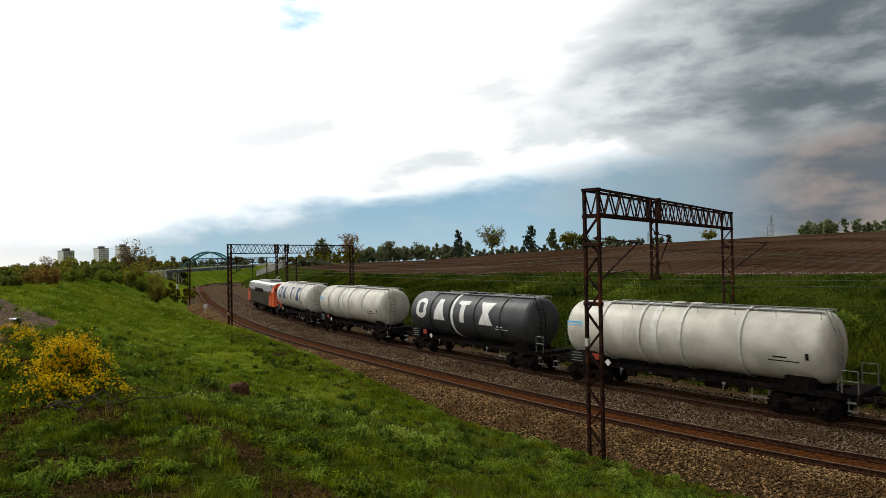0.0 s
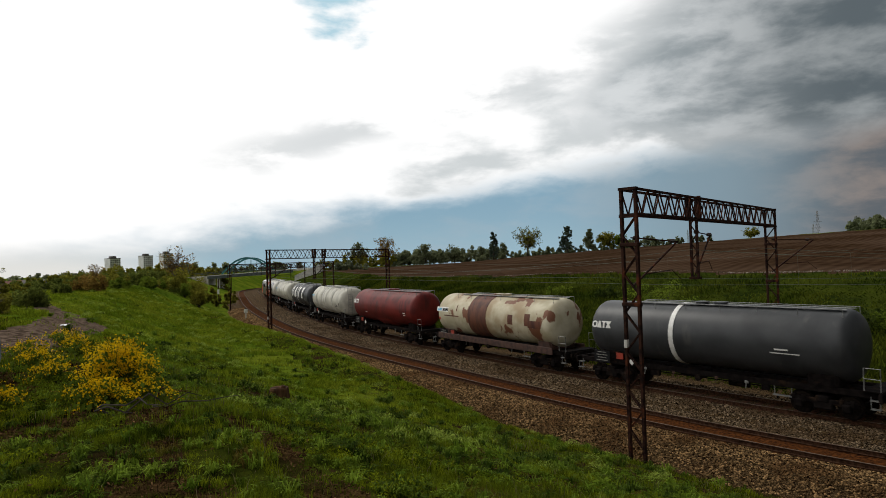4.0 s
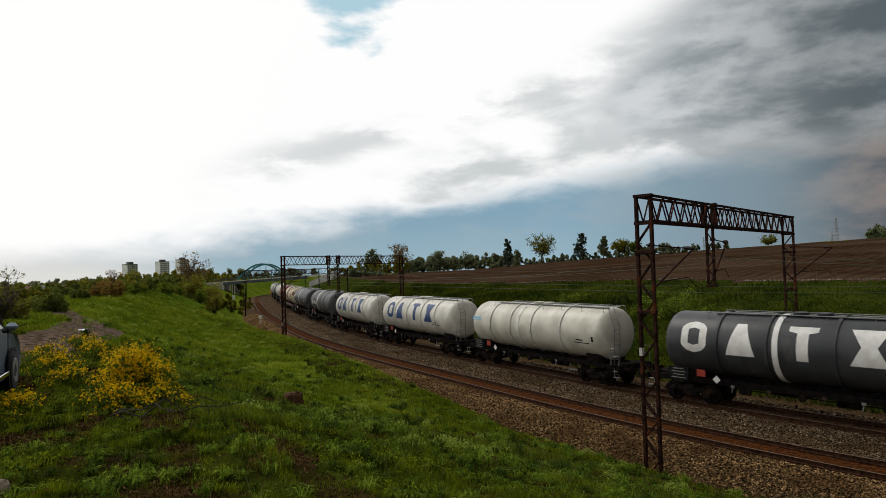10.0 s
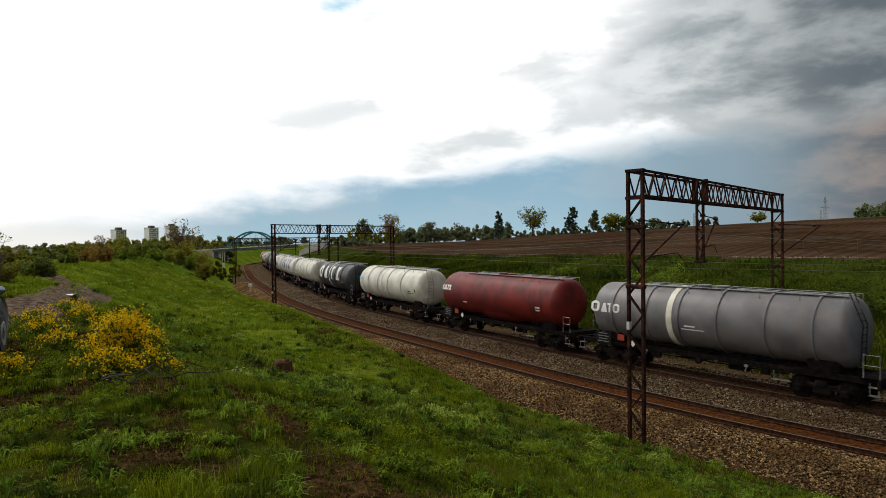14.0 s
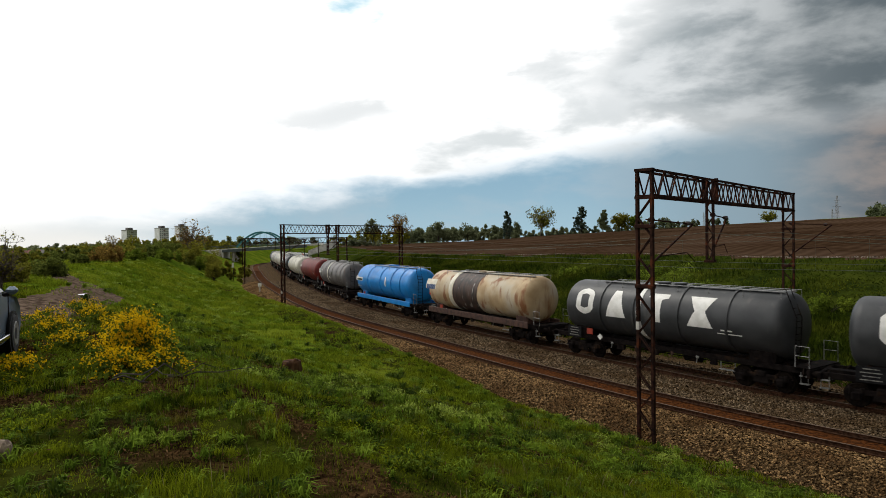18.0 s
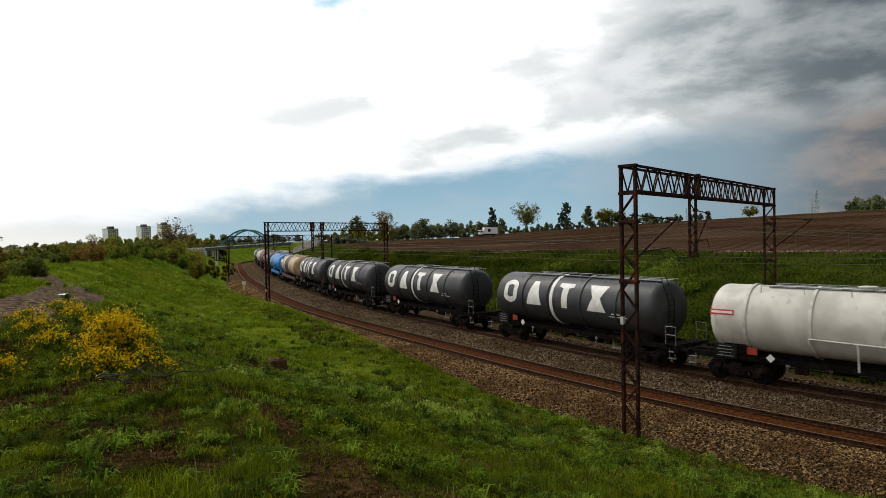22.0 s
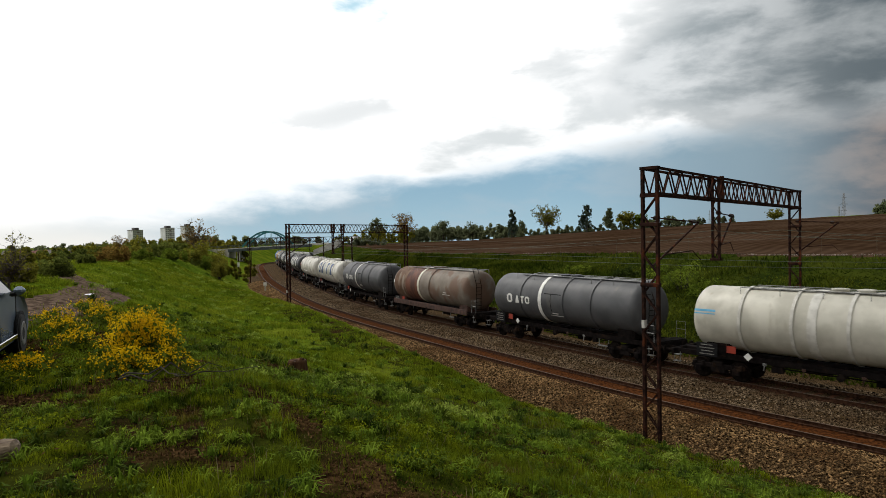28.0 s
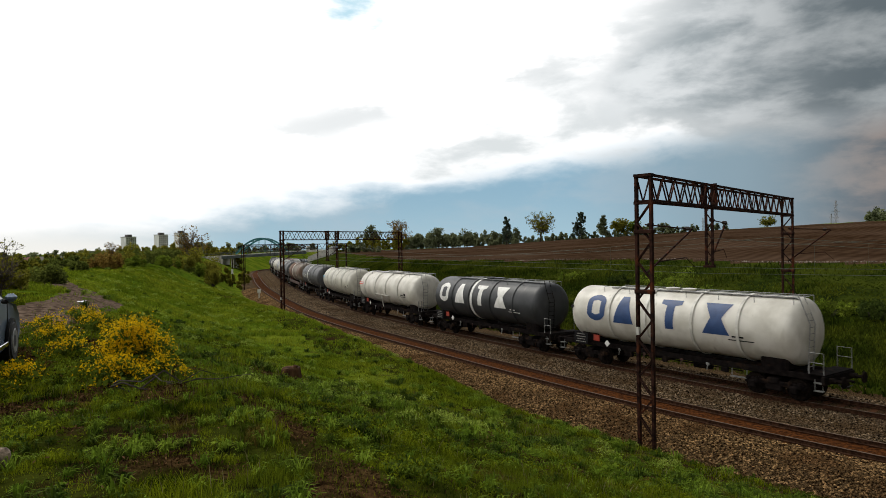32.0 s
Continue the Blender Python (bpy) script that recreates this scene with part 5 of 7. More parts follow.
def build_loco():
    """The electric locomotive that pulls the train."""
    L = thing("locomotive", "black and orange electric locomotive with a white roof", "locomotive")
    half = 9.6
    body = Mesh()
    prof = [(-1.48, 1.15), (-1.50, 2.9), (-1.25, 3.75), (-0.8, 3.95), (0.8, 3.95), (1.25, 3.75), (1.50, 2.9), (1.48, 1.15)]
    xs = ((-half, 0.90, 0.25), (-half + 0.9, 1.0, 0.0), (half - 0.9, 1.0, 0.0), (half, 0.90, 0.25))
    for x, w, cut in xs:
        body.v += [(x - (math.copysign(1.0, x) * max(0, z - 2.2) * 0.42 if cut else 0), y * w, z) for y, z in prof]
    for i in range(3):
        for j in range(8):
            k = (j + 1) % 8
            body.f.append((i * 8 + j, i * 8 + k, i * 8 + 8 + k, i * 8 + 8 + j))
            body.m.append(2 if j in (2, 3, 4) else (1 if i != 1 else 0))
    body.f += [tuple(range(8)), tuple(range(24, 32))]
    body.m += [1, 1]
    part("body", body, [M["loco_black"], M["loco_orange"], M["loco_white"]], L)
    for sx in (-1, 1):
        part("windscreen", Mesh().box((sx * (half - 0.32), 0, 2.95), (0.05, 2.2, 0.75), Matrix.Rotation(radians(-sx * 23), 3, "Y")), M["glass"], L)
        for y in (-1, 1):
            part("cab_panel", Mesh().box((sx * (half - 1.75), y * 1.495, 2.1), (1.6, 0.03, 1.8)), M["loco_orange"], L, "orange cab side")
            part("side_window", Mesh().box((sx * (half - 1.7), y * 1.51, 2.75), (0.7, 0.03, 0.6)), M["glass"], L)
            part("headlight", Mesh().rod((sx * half, y * 0.95, 1.7), (sx * (half + 0.05), y * 0.95, 1.7), 0.12, 12), M["chrome"], L)
            part("buffer", Mesh().rod((sx * half, y * 0.875, 1.06), (sx * (half + 0.6), y * 0.875, 1.06), 0.1, 10).rod((sx * (half + 0.55), y * 0.875, 1.06), (sx * (half + 0.6), y * 0.875, 1.06), 0.24, 14), M["wheel"], L)
    for y in (-1, 1):
        part("roof_stripe", Mesh().box((0, y * 1.36, 3.45), (2 * half - 3.4, 0.05, 0.42), Matrix.Rotation(radians(y * -16), 3, "X")), M["loco_white"], L, "white cant rail")
        part("side_grille", Mesh().box((0, y * 1.50, 2.9), (6.0, 0.03, 0.5)), M["frame"], L)
    part("roof_gear", Mesh().box((0, 0, 4.05), (9.0, 1.2, 0.22), bevel=0.05).box((-3.5, 0, 4.25), (1.6, 1.5, 0.12)).path([(-5.5, 0, 4.15), (-4.2, 0, 4.5), (-6.3, 0, 4.75)], 0.05, 6), M["steel_lite"], L)
    part("underframe", Mesh().box((0, 0, 1.05), (18.6, 2.7, 0.25), bevel=0.04).box((0, 0, 0.75), (5.0, 2.4, 0.5), bevel=0.06), M["frame"], L)
    for xb in (-5.9, 5.9):
        build_bogie(L, xb, M["frame"])
    return L


ORDER = ("white_blue", "cream", "charcoal", "cream", "red", "rust_cream", "charcoal_plain", "charcoal_ribbed", "white_blue", "white_blue",
         "cream", "charcoal", "cream", "red", "grey", "blue", "rust_tan", "charcoal", "charcoal", "charcoal", "charcoal", "white", "white_blue",
         "charcoal_ribbed", "rust_brown", "charcoal_ribbed", "cream", "white", "charcoal", "white_blue")
FRONT = (244.2, 227.7, 210.6, 194.7, 177.8, 161.2, 145.1, 128.6, 112.3, 96.5, 80.8, 63.6, 47.2, 30.9, 15.0, -2.9, -19.1, -35.5, -51.5, -67.8, -84.4, -100.5, -116.7, -132.5, -148.6, -164.8, -181.3, -197.5, -213.7, -229.6)      # tank fronts along the train


def train_s(t):
    """How far the train's own zero has run along the line."""
    return 13.37 * (t - 16) + 0.0253 * (t - 16) ** 2


def car_pose(s_mid, half_base=5.2):
    xa, ya, _ = line(s_mid + half_base, GAP)
    xb, yb, _ = line(s_mid - half_base, GAP)
    za, zb = float(track_z(s_mid + half_base)), float(track_z(s_mid - half_base))
    return pose(float(xa + xb) / 2, float(ya + yb) / 2, (za + zb) / 2, 0, -math.degrees(math.atan2(za - zb, 2 * half_base)), math.degrees(math.atan2(float(ya - yb), float(xa - xb))))


def build_train():
    proto = make_wagons()
    used, cars = set(), []
    for kind, front in zip(ORDER, FRONT):
        mid = front - TANK_L / 2
        m = car_pose(mid + train_s(0))
        if kind in used:
            ob = copy_thing(proto[kind], m)
        else:
            ob = proto[kind]
            used.add(kind)
            ob.matrix_basis = m
        cars.append((ob, mid))
    loco = build_loco()
    cars.append((loco, FRONT[0] + 1.1 + 10.2))
    return cars


TRAIN = build_train()


# ---------------------------------------------------------------- trees, shrubs and woods
def polar(az, d):
    return d * math.sin(radians(az)), d * math.cos(radians(az))


def gz(x, y):
    return float(ground_z(np.array([x]), np.array([y]))[0])


def leaf_quads(rng, centres, size, wide=0.55):
    """Small tilted leaf faces at the given places."""
    n = len(centres)
    a = rng.normal(size=(n, 3))
    a /= np.linalg.norm(a, axis=1, keepdims=True)
    b = rng.normal(size=(n, 3))
    b -= (a * b).sum(1, keepdims=True) * a
    b /= np.linalg.norm(b, axis=1, keepdims=True)
    s = (size * rng.uniform(0.55, 1.3, n))[:, None]
    return np.stack([centres - a * s, centres - b * s * wide, centres + a * s, centres + b * s * wide], 1).reshape(-1, 3)


def crown_points(rng, n, clumps, spread):
    """Points gathered in clumps of uneven size."""
    which = rng.integers(0, len(clumps), n)
    p = rng.normal(size=(n, 3))
    p /= np.linalg.norm(p, axis=1, keepdims=True)
    p *= rng.random((n, 1)) ** 0.4
    return clumps[which, :3] + p * clumps[which, 3:4] * spread


def limb(mesh, a, b, r0, r1, rng, bend=0.12, n=4):
    a, b = Vector(a), Vector(b)
    pts = [a.lerp(b, i / n) + Vector(rng.normal(0, bend, 3)) * (b - a).length * (0.4 if 0 < i < n else 0) for i in range(n + 1)]
    for i in range(n):
        mesh.rod(pts[i], pts[i + 1], r0 + (r1 - r0) * i / n, 5, r0 + (r1 - r0) * (i + 1) / n)
    return pts


def build_tree(name, label, x, y, h, w, leaf, seed, shape="round", leaves=900, leaf_size=0.3, bare=False, category="tree", group="", trunk_frac=0.3):
    rng = np.random.default_rng(seed)
    t = thing(name, label, category, pose(x, y, gz(x, y) - 0.1), group)
    trunk, limbs, twigs = Mesh(), Mesh(), []
    limb(trunk, (0, 0, 0), (0, 0, h * (0.92 if shape == "cone" else 0.55)), 0.022 * h, 0.008 * h, rng, 0.03, 6)
    clumps = []
    n = 26 if shape == "cone" else (34 if bare else 22)
    for i in range(n):
        f = rng.random() if shape != "cone" else (i + 0.5) / n
        ang = rng.uniform(0, 6.28)
        if shape == "cone":
            z = h * (0.12 + 0.86 * f)
            r = w / 2 * (1 - f) ** 0.8 * rng.uniform(0.55, 1.0) + 0.02 * h
            base = (0, 0, z + 0.02 * h)
        else:
            z = h * (trunk_frac + (1 - trunk_frac) * rng.uniform(0.12, 0.97))
            q = (z / h - trunk_frac) / (1 - trunk_frac)
            r = w / 2 * math.sqrt(max(0.04, 1 - (2 * q - 0.85) ** 2 / 1.35)) * rng.uniform(0.35, 1.0)
            base = (0, 0, h * min(0.52, trunk_frac * rng.uniform(0.6, 1.6)))
        tip = (r * math.cos(ang), r * math.sin(ang), z)
        pts = limb(limbs, base, tip, 0.008 * h, 0.0025 * h, rng, 0.10)
        clumps.append((*tip, w * rng.uniform(0.09, 0.19) * (0.7 if shape == "cone" else 1)))
        for _ in range(9 if bare else 3):
            p = pts[rng.integers(1, len(pts))]
            d = Vector((rng.normal(), rng.normal(), rng.normal() * 0.7 + 0.6)).normalized() * h * rng.uniform(0.06, 0.17)
            limbs.rod(p, p + d, 0.0028 * h, 3, 0.0012 * h)
            clumps.append((*(p + d), w * rng.uniform(0.04, 0.09)))
            if bare:
                for _ in range(3):
                    e = Vector((rng.normal(), rng.normal(), rng.normal() * 0.7 + 0.4)).normalized() * h * rng.uniform(0.03, 0.08)
                    limbs.rod(p + d * rng.uniform(0.4, 1), p + d + e, 0.0016 * h, 3, 0.0008 * h)
    part("trunk", trunk, M["bark"], t)
    part("limb", limbs, M["twig"] if bare else M["bark"], t)
    if leaves:
        part("crown", soup("crown", leaf_quads(rng, crown_points(rng, leaves, np.array(clumps), 1.0), leaf_size), 4, M[leaf]), None, t)
    return t


def build_shrub(name, label, x, y, w, h, leaf, seed, n=1100, size=0.12, category="bush", group="", depth=None):
    rng = np.random.default_rng(seed)
    t = thing(name, label, category, pose(x, y, gz(x, y) - 0.05), group)
    st = Mesh()
    clumps = []
    for i in range(16):
        a, r = rng.uniform(0, 6.28), rng.uniform(0.05, 0.5)
        tip = (r * w * math.cos(a), r * (depth or w) * math.sin(a), h * rng.uniform(0.35, 0.95) * (1 - 0.5 * r))
        limb(st, (tip[0] * 0.2, tip[1] * 0.2, 0), tip, 0.012 * h + 0.004, 0.004, rng, 0.1, 3)
        clumps.append((*tip, rng.uniform(0.12, 0.26) * min(w, h * 1.3)))
        clumps.append((tip[0] * 1.05, tip[1] * 1.05, tip[2] * 0.45, rng.uniform(0.12, 0.22) * min(w, h * 1.3)))
    part("stem", st, M["bark"], t)
    p = crown_points(rng, n, np.array(clumps), 1.0)
    p[:, 2] = np.maximum(p[:, 2], 0.02)
    part("foliage", soup("foliage", leaf_quads(rng, p, size), 4, M[leaf]), None, t)
    return t


def build_wood(name, label, az0, az1, d, h0, h1, leaf, seed, n=7000, size=0.7, deep=25, sink=0.0):
    """A far strip of trees too many to count."""
    rng = np.random.default_rng(seed)
    k = int(abs(az1 - az0) * 5) + 6
    az = rng.uniform(az0, az1, k)
    dd = d + rng.uniform(0, deep, k)
    x, y = dd * np.sin(np.radians(az)), dd * np.cos(np.radians(az))
    z = ground_z(x, y) - sink
    h = rng.uniform(h0, h1, k)
    cl = []
    for i in range(k):
        for _ in range(7):
            q = rng.uniform(0.15, 1.0)
            r = h[i] * 0.32 * math.sqrt(max(0.05, 1 - (2 * q - 0.8) ** 2)) * rng.random()
            a = rng.uniform(0, 6.28)
            cl.append((x[i] + r * math.cos(a), y[i] + r * math.sin(a), z[i] + h[i] * q * 0.95, h[i] * rng.uniform(0.10, 0.20)))
    cl = np.array(cl)
    me = soup(name, leaf_quads(rng, crown_points(rng, n, cl, 1.0), size), 4, M[leaf])
    tagged(new(name, me), label, "woods", kind="stuff")


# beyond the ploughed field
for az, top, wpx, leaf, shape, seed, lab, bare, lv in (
        (5.16, 2.30, 20, "needle_hazed", "cone", 11, "dark ragged conifer on the field's crest", False, 1300),
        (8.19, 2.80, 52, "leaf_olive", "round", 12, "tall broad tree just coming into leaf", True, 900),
        (11.76, 2.62, 34, "needle_hazed", "cone", 13, "pointed dark green tree on the crest", False, 1500),
        (13.61, 2.20, 30, "leaf_hazed", "cone", 14, "young green pointed tree on the crest", False, 1300),
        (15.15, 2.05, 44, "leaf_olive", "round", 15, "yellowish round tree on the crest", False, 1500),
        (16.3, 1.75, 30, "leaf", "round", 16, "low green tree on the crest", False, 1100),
        (-6.9, 1.85, 36, "leaf_hazed", "round", 17, "dark leafy tree behind the far gantry", False, 1600),
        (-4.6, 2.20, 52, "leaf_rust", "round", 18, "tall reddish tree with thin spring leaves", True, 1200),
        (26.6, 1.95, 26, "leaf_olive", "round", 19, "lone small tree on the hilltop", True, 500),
        (18.6, 1.60, 22, "leaf_hazed", "round", 20, "small dark tree on the hill", False, 700),
        (-1.0, 1.55, 40, "leaf_hazed", "round", 21, "dark leafy tree at the wood's edge", False, 1300),
        (1.6, 1.40, 40, "leaf_hazed", "round", 22, "broad dark tree at the wood's edge", False, 1300)):
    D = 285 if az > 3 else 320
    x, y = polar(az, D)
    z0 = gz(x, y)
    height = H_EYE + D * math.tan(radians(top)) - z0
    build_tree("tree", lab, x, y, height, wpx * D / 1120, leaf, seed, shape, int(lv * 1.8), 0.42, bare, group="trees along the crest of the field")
build_wood("far_woods", "dark leafy wood along the crest of the field", -4.2, 5.6, 330, 4.0, 8.0, "leaf_hazed", 31, 20000, 0.55)
build_wood("far_woods", "mixed green wood behind the field", -4.4, 6.4, 345, 5.0, 8.6, "leaf_hazed", 30, 16000, 0.6)
build_wood("far_hedge", "green hedge along the crest of the field", 3.6, 17.5, 290, 2.6, 5.2, "leaf_hazed", 32, 22000, 0.5, 25, 1.4)
build_wood("far_hedge", "low dark hedge beyond the ploughed hill", 17.5, 24.0, 262, 1.2, 3.2, "leaf_hazed", 33, 2200, 0.6, 10)
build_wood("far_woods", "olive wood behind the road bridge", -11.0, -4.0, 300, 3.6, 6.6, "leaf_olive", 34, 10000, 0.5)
build_wood("far_woods", "dense dark wood on the hilltop", 33.4, 44.0, 245, 3.0, 6.5, "leaf_hazed", 35, 6000, 0.65)
build_wood("embankment_shrubs", "green shrubs on the bank beside the bridge", -9.6, -6.0, 215, 1.5, 3.4, "leaf_hazed", 36, 7000, 0.35, 16)
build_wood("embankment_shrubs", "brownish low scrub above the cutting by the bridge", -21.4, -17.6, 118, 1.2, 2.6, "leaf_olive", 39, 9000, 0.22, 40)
build_wood("far_hills", "hazy dark tree-covered hills", -21.5, -12.0, 900, 14, 24, "leaf_hazed", 37, 5000, 3.0, 120)

build_wood("far_hills", "hazy wooded hill beyond the town", -39.0, -20.0, 640, 9, 15, "leaf_hazed", 38, 12000, 1.5, 140)

# trees and bushes on the plateau beyond the dirt track: bearing, distance, elevation of the top
for az, d, top, w, leaf, seed, lab in (
        (-32.5, 42, -0.92, 1.9, "leaf_mid", 41, "dark bushy thicket beyond the dirt track"), (-33.3, 44, -1.2, 1.8, "leaf_olive", 42, "olive bush beyond the dirt track"),
        (-31.0, 74, -0.30, 5.6, "leaf_mid", 43, "broad dark thicket on the plateau"), (-29.4, 80, -0.15, 6.0, "leaf_mid", 44, "tall dark thicket on the plateau"),
        (-28.5, 66, -0.10, 3.2, "leaf_rust", 45, "russet bush among green thicket"), (-27.4, 76, -0.15, 5.0, "leaf_olive", 46, "olive spring thicket on the plateau"),
        (-26.5, 72, -0.45, 2.5, "leaf", 47, "rounded fresh green bush on the meadow"), (-25.3, 88, 0.10, 5.4, "leaf_mid", 48, "dark thicket at the meadow's edge"),
        (-24.2, 84, -0.30, 4.4, "leaf", 49, "fresh green thicket at the meadow's edge"), (-22.5, 100, -0.75, 2.6, "leaf_mid", 50, "upright dark green bush above the cutting"),
        (-21.7, 102, -1.0, 2.4, "leaf", 51, "small green bush above the cutting"), (-20.6, 84, -1.3, 2.6, "leaf_olive", 52, "low brownish scrub above the cutting"),
        (-34.0, 60, -0.6, 4.0, "leaf_olive", 53, "yellow-green thicket beyond the dirt track"), (-35.4, 34, -1.0, 2.8, "leaf_olive", 54, "yellow-green thicket beside the dirt track"),
        (-30.4, 62, -1.1, 1.6, "leaf_mid", 55, "small dark bush beyond the dirt track"),
        (-37.2, 32, -0.5, 3.4, "leaf_olive", 57, "yellow-green thicket beside the dirt track"), (-24.4, 110, 0.15, 8.0, "leaf_mid", 58, "dark thicket behind the meadow"),
        (-22.4, 112, 0.05, 8.0, "leaf_olive", 59, "olive thicket behind the meadow"), (-29.9, 70, -0.9, 2.4, "leaf_olive", 60, "low olive bush on the meadow"),
        (-27.9, 92, 0.0, 6.5, "leaf_mid", 66, "dark thicket behind the meadow"), (-20.9, 106, -0.45, 5.0, "leaf_olive", 67, "olive thicket by the bridge road"),
        (-32.4, 84, -0.35, 6.0, "leaf_mid", 68, "dark thicket before the valley"), (-33.9, 80, -0.5, 6.0, "leaf_olive", 69, "olive thicket before the valley"),
        (-30.2, 96, -0.1, 6.5, "leaf_olive", 56, "olive thicket behind the meadow"), (-26.0, 100, 0.15, 6.0, "leaf_mid", 71, "dark thicket under the towers"),
        (-23.4, 92, -0.35, 4.6, "leaf_olive", 72, "olive thicket on the brow of the cutting")):
    x, y = polar(az, d)
    h = max(0.9, H_EYE + d * math.tan(radians(top)) - gz(x, y))
    build_shrub("bush", lab, x, y, w * 0.85, h * 1.0, leaf, seed, 3400, 0.011 * w + 0.055, group="bushes on the plateau")
build_wood("far_woods", "dark wood in the valley before the town", -37.0, -27.0, 260, 3.4, 5.6, "leaf_olive", 61, 10000, 0.55, 60, 1.0)
build_wood("far_woods", "olive wood in the valley before the towers", -28.0, -18.0, 230, 3.4, 6.0, "leaf_olive", 62, 10000, 0.55, 60, 1.0)
x, y = polar(-22.4, 128)
build_tree("tree", "large bare tree with dark dense twigs", x, y, H_EYE + 128 * math.tan(radians(1.85)) - gz(x, y), 8.5, "leaf_rust", 63, "round", 500, 0.22, True)
x, y = polar(-28.2, 120)
build_tree("tree", "slender bare tree behind the thicket", x, y, H_EYE + 120 * math.tan(radians(0.65)) - gz(x, y), 4.0, "leaf_rust", 64, "round", 250, 0.2, True)
x, y = polar(-35.6, 25)
build_tree("tree", "thin young tree with sparse yellow-green leaves", x, y, 2.2, 1.5, "leaf_olive", 65, "round", 420, 0.05, True)
# shrubs on the far bank of the cutting
for i, (az, d, w, h, leaf) in enumerate(((17.5, 56, 4.2, 1.7, "leaf"), (19.6, 55, 4.4, 2.3, "leaf"), (21.5, 53, 3.0, 1.3, "leaf"), (33.6, 47, 3.4, 1.3, "leaf_dark"), (30.6, 48, 3.0, 1.1, "leaf"), (35.6, 46, 3.0, 1.3, "leaf"), (15.2, 62, 2.8, 1.0, "leaf_dark"), (11.0, 66, 3.0, 0.9, "leaf"))):
    x, y = polar(az, d)
    build_shrub("bush", "green bush on the far grassy bank", x, y, w, h, leaf, 70 + i, 1500, 0.10, group="bushes on the far bank")


# ---------------------------------------------------------------- road bridge with a teal arch
def build_bridge():
    D = 236.0
    ax, ay = polar(-19.6, D + 6)
    bx, by = polar(-12.6, D)
    a, b = Vector((ax, ay, 0)), Vector((bx, by, 0))
    L = (b - a).length
    br = thing("road_bridge", "road bridge with a teal steel arch and concrete abutments", "bridge", pose(ax, ay, 0, 0, 0, math.degrees(math.atan2(by - ay, bx - ax))))
    deck_a, deck_b = H_EYE + (D + 6) * math.tan(radians(-0.55)), H_EYE + D * math.tan(radians(-0.22))

    def dz(x):
        return deck_a + (deck_b - deck_a) * x / L
    tilt = Matrix.Rotation(-math.atan2(deck_b - deck_a, L), 3, "Y")
    part("deck", Mesh().box((L / 2 - 2, 0, dz(L / 2 - 2) - 0.35), (L + 14, 8.5, 0.7), tilt, bevel=0.05), M["concrete"], br)
    part("edge_girder", Mesh().box((L / 2, -4.35, dz(L / 2) - 0.75), (L, 0.4, 1.0), tilt), M["bridge_dark"], br)
    for y in (-3.9, 3.9):
        arch = Mesh()
        x0, x1, rise = 5.0, 21.6, 5.0
        pts = []
        for i in range(25):
            f = i / 24
            x = x0 + (x1 - x0) * f
            pts.append(Vector((x, y, dz(x) + 0.2 + rise * 4 * f * (1 - f))))
        for p, q in zip(pts[:-1], pts[1:]):
            arch.beam(p, q, 0.5, 0.55)
        rib = part("arch", arch, M["teal"], br, "teal painted steel arch")
        for p in pts[3:-3:3]:
            part("hanger", Mesh().rod((p.x, y, dz(p.x)), p, 0.045, 6), M["teal"], rib)
        rail = Mesh()
        for z in (0.6, 1.1):
            rail.beam((-6, y * 1.05, dz(-6) + z), (L + 4, y * 1.05, dz(L + 4) + z), 0.09)
        for x in np.arange(-6, L + 4, 2.0):
            rail.beam((x, y * 1.05, dz(x)), (x, y * 1.05, dz(x) + 1.1), 0.07)
        part("parapet_rail", rail, M["bridge_dark"], br)
    cross = Mesh()
    for f in (0.3, 0.42, 0.58, 0.7):
        x = 5.0 + 16.6 * f
        cross.beam((x, -3.9, dz(x) + 0.2 + 5.0 * 4 * f * (1 - f)), (x, 3.9, dz(x) + 0.2 + 5.0 * 4 * f * (1 - f)), 0.3)
    part("cross_brace", cross, M["teal"], br)
    z0 = dz(L)
    ab = Mesh()
    ab.v += [(L + 0.5, -5, -3.5), (L + 9, -5, -3.5), (L + 9.5, -5, z0 + 1.3), (L + 0.5, -5, z0 - 2.4), (L + 0.5, 5, -3.5), (L + 9, 5, -3.5), (L + 9.5, 5, z0 + 1.3), (L + 0.5, 5, z0 - 2.4)]
    ab.f += [(0, 1, 2, 3), (7, 6, 5, 4), (0, 3, 7, 4), (1, 5, 6, 2), (3, 2, 6, 7), (0, 4, 5, 1)]
    ab.m += [0] * 6
    part("abutment", ab, M["concrete"], br, "pale sloping concrete abutment")
    part("abutment", Mesh().box((-2.5, 0, dz(0) - 3.2), (6, 9, 5.6), bevel=0.1), M["concrete"], br)
    for x in (3.6,):
        part("pier", Mesh().box((x, 0, dz(x) - 4.2), (1.0, 7, 7.4), bevel=0.1), M["concrete"], br)


build_bridge()


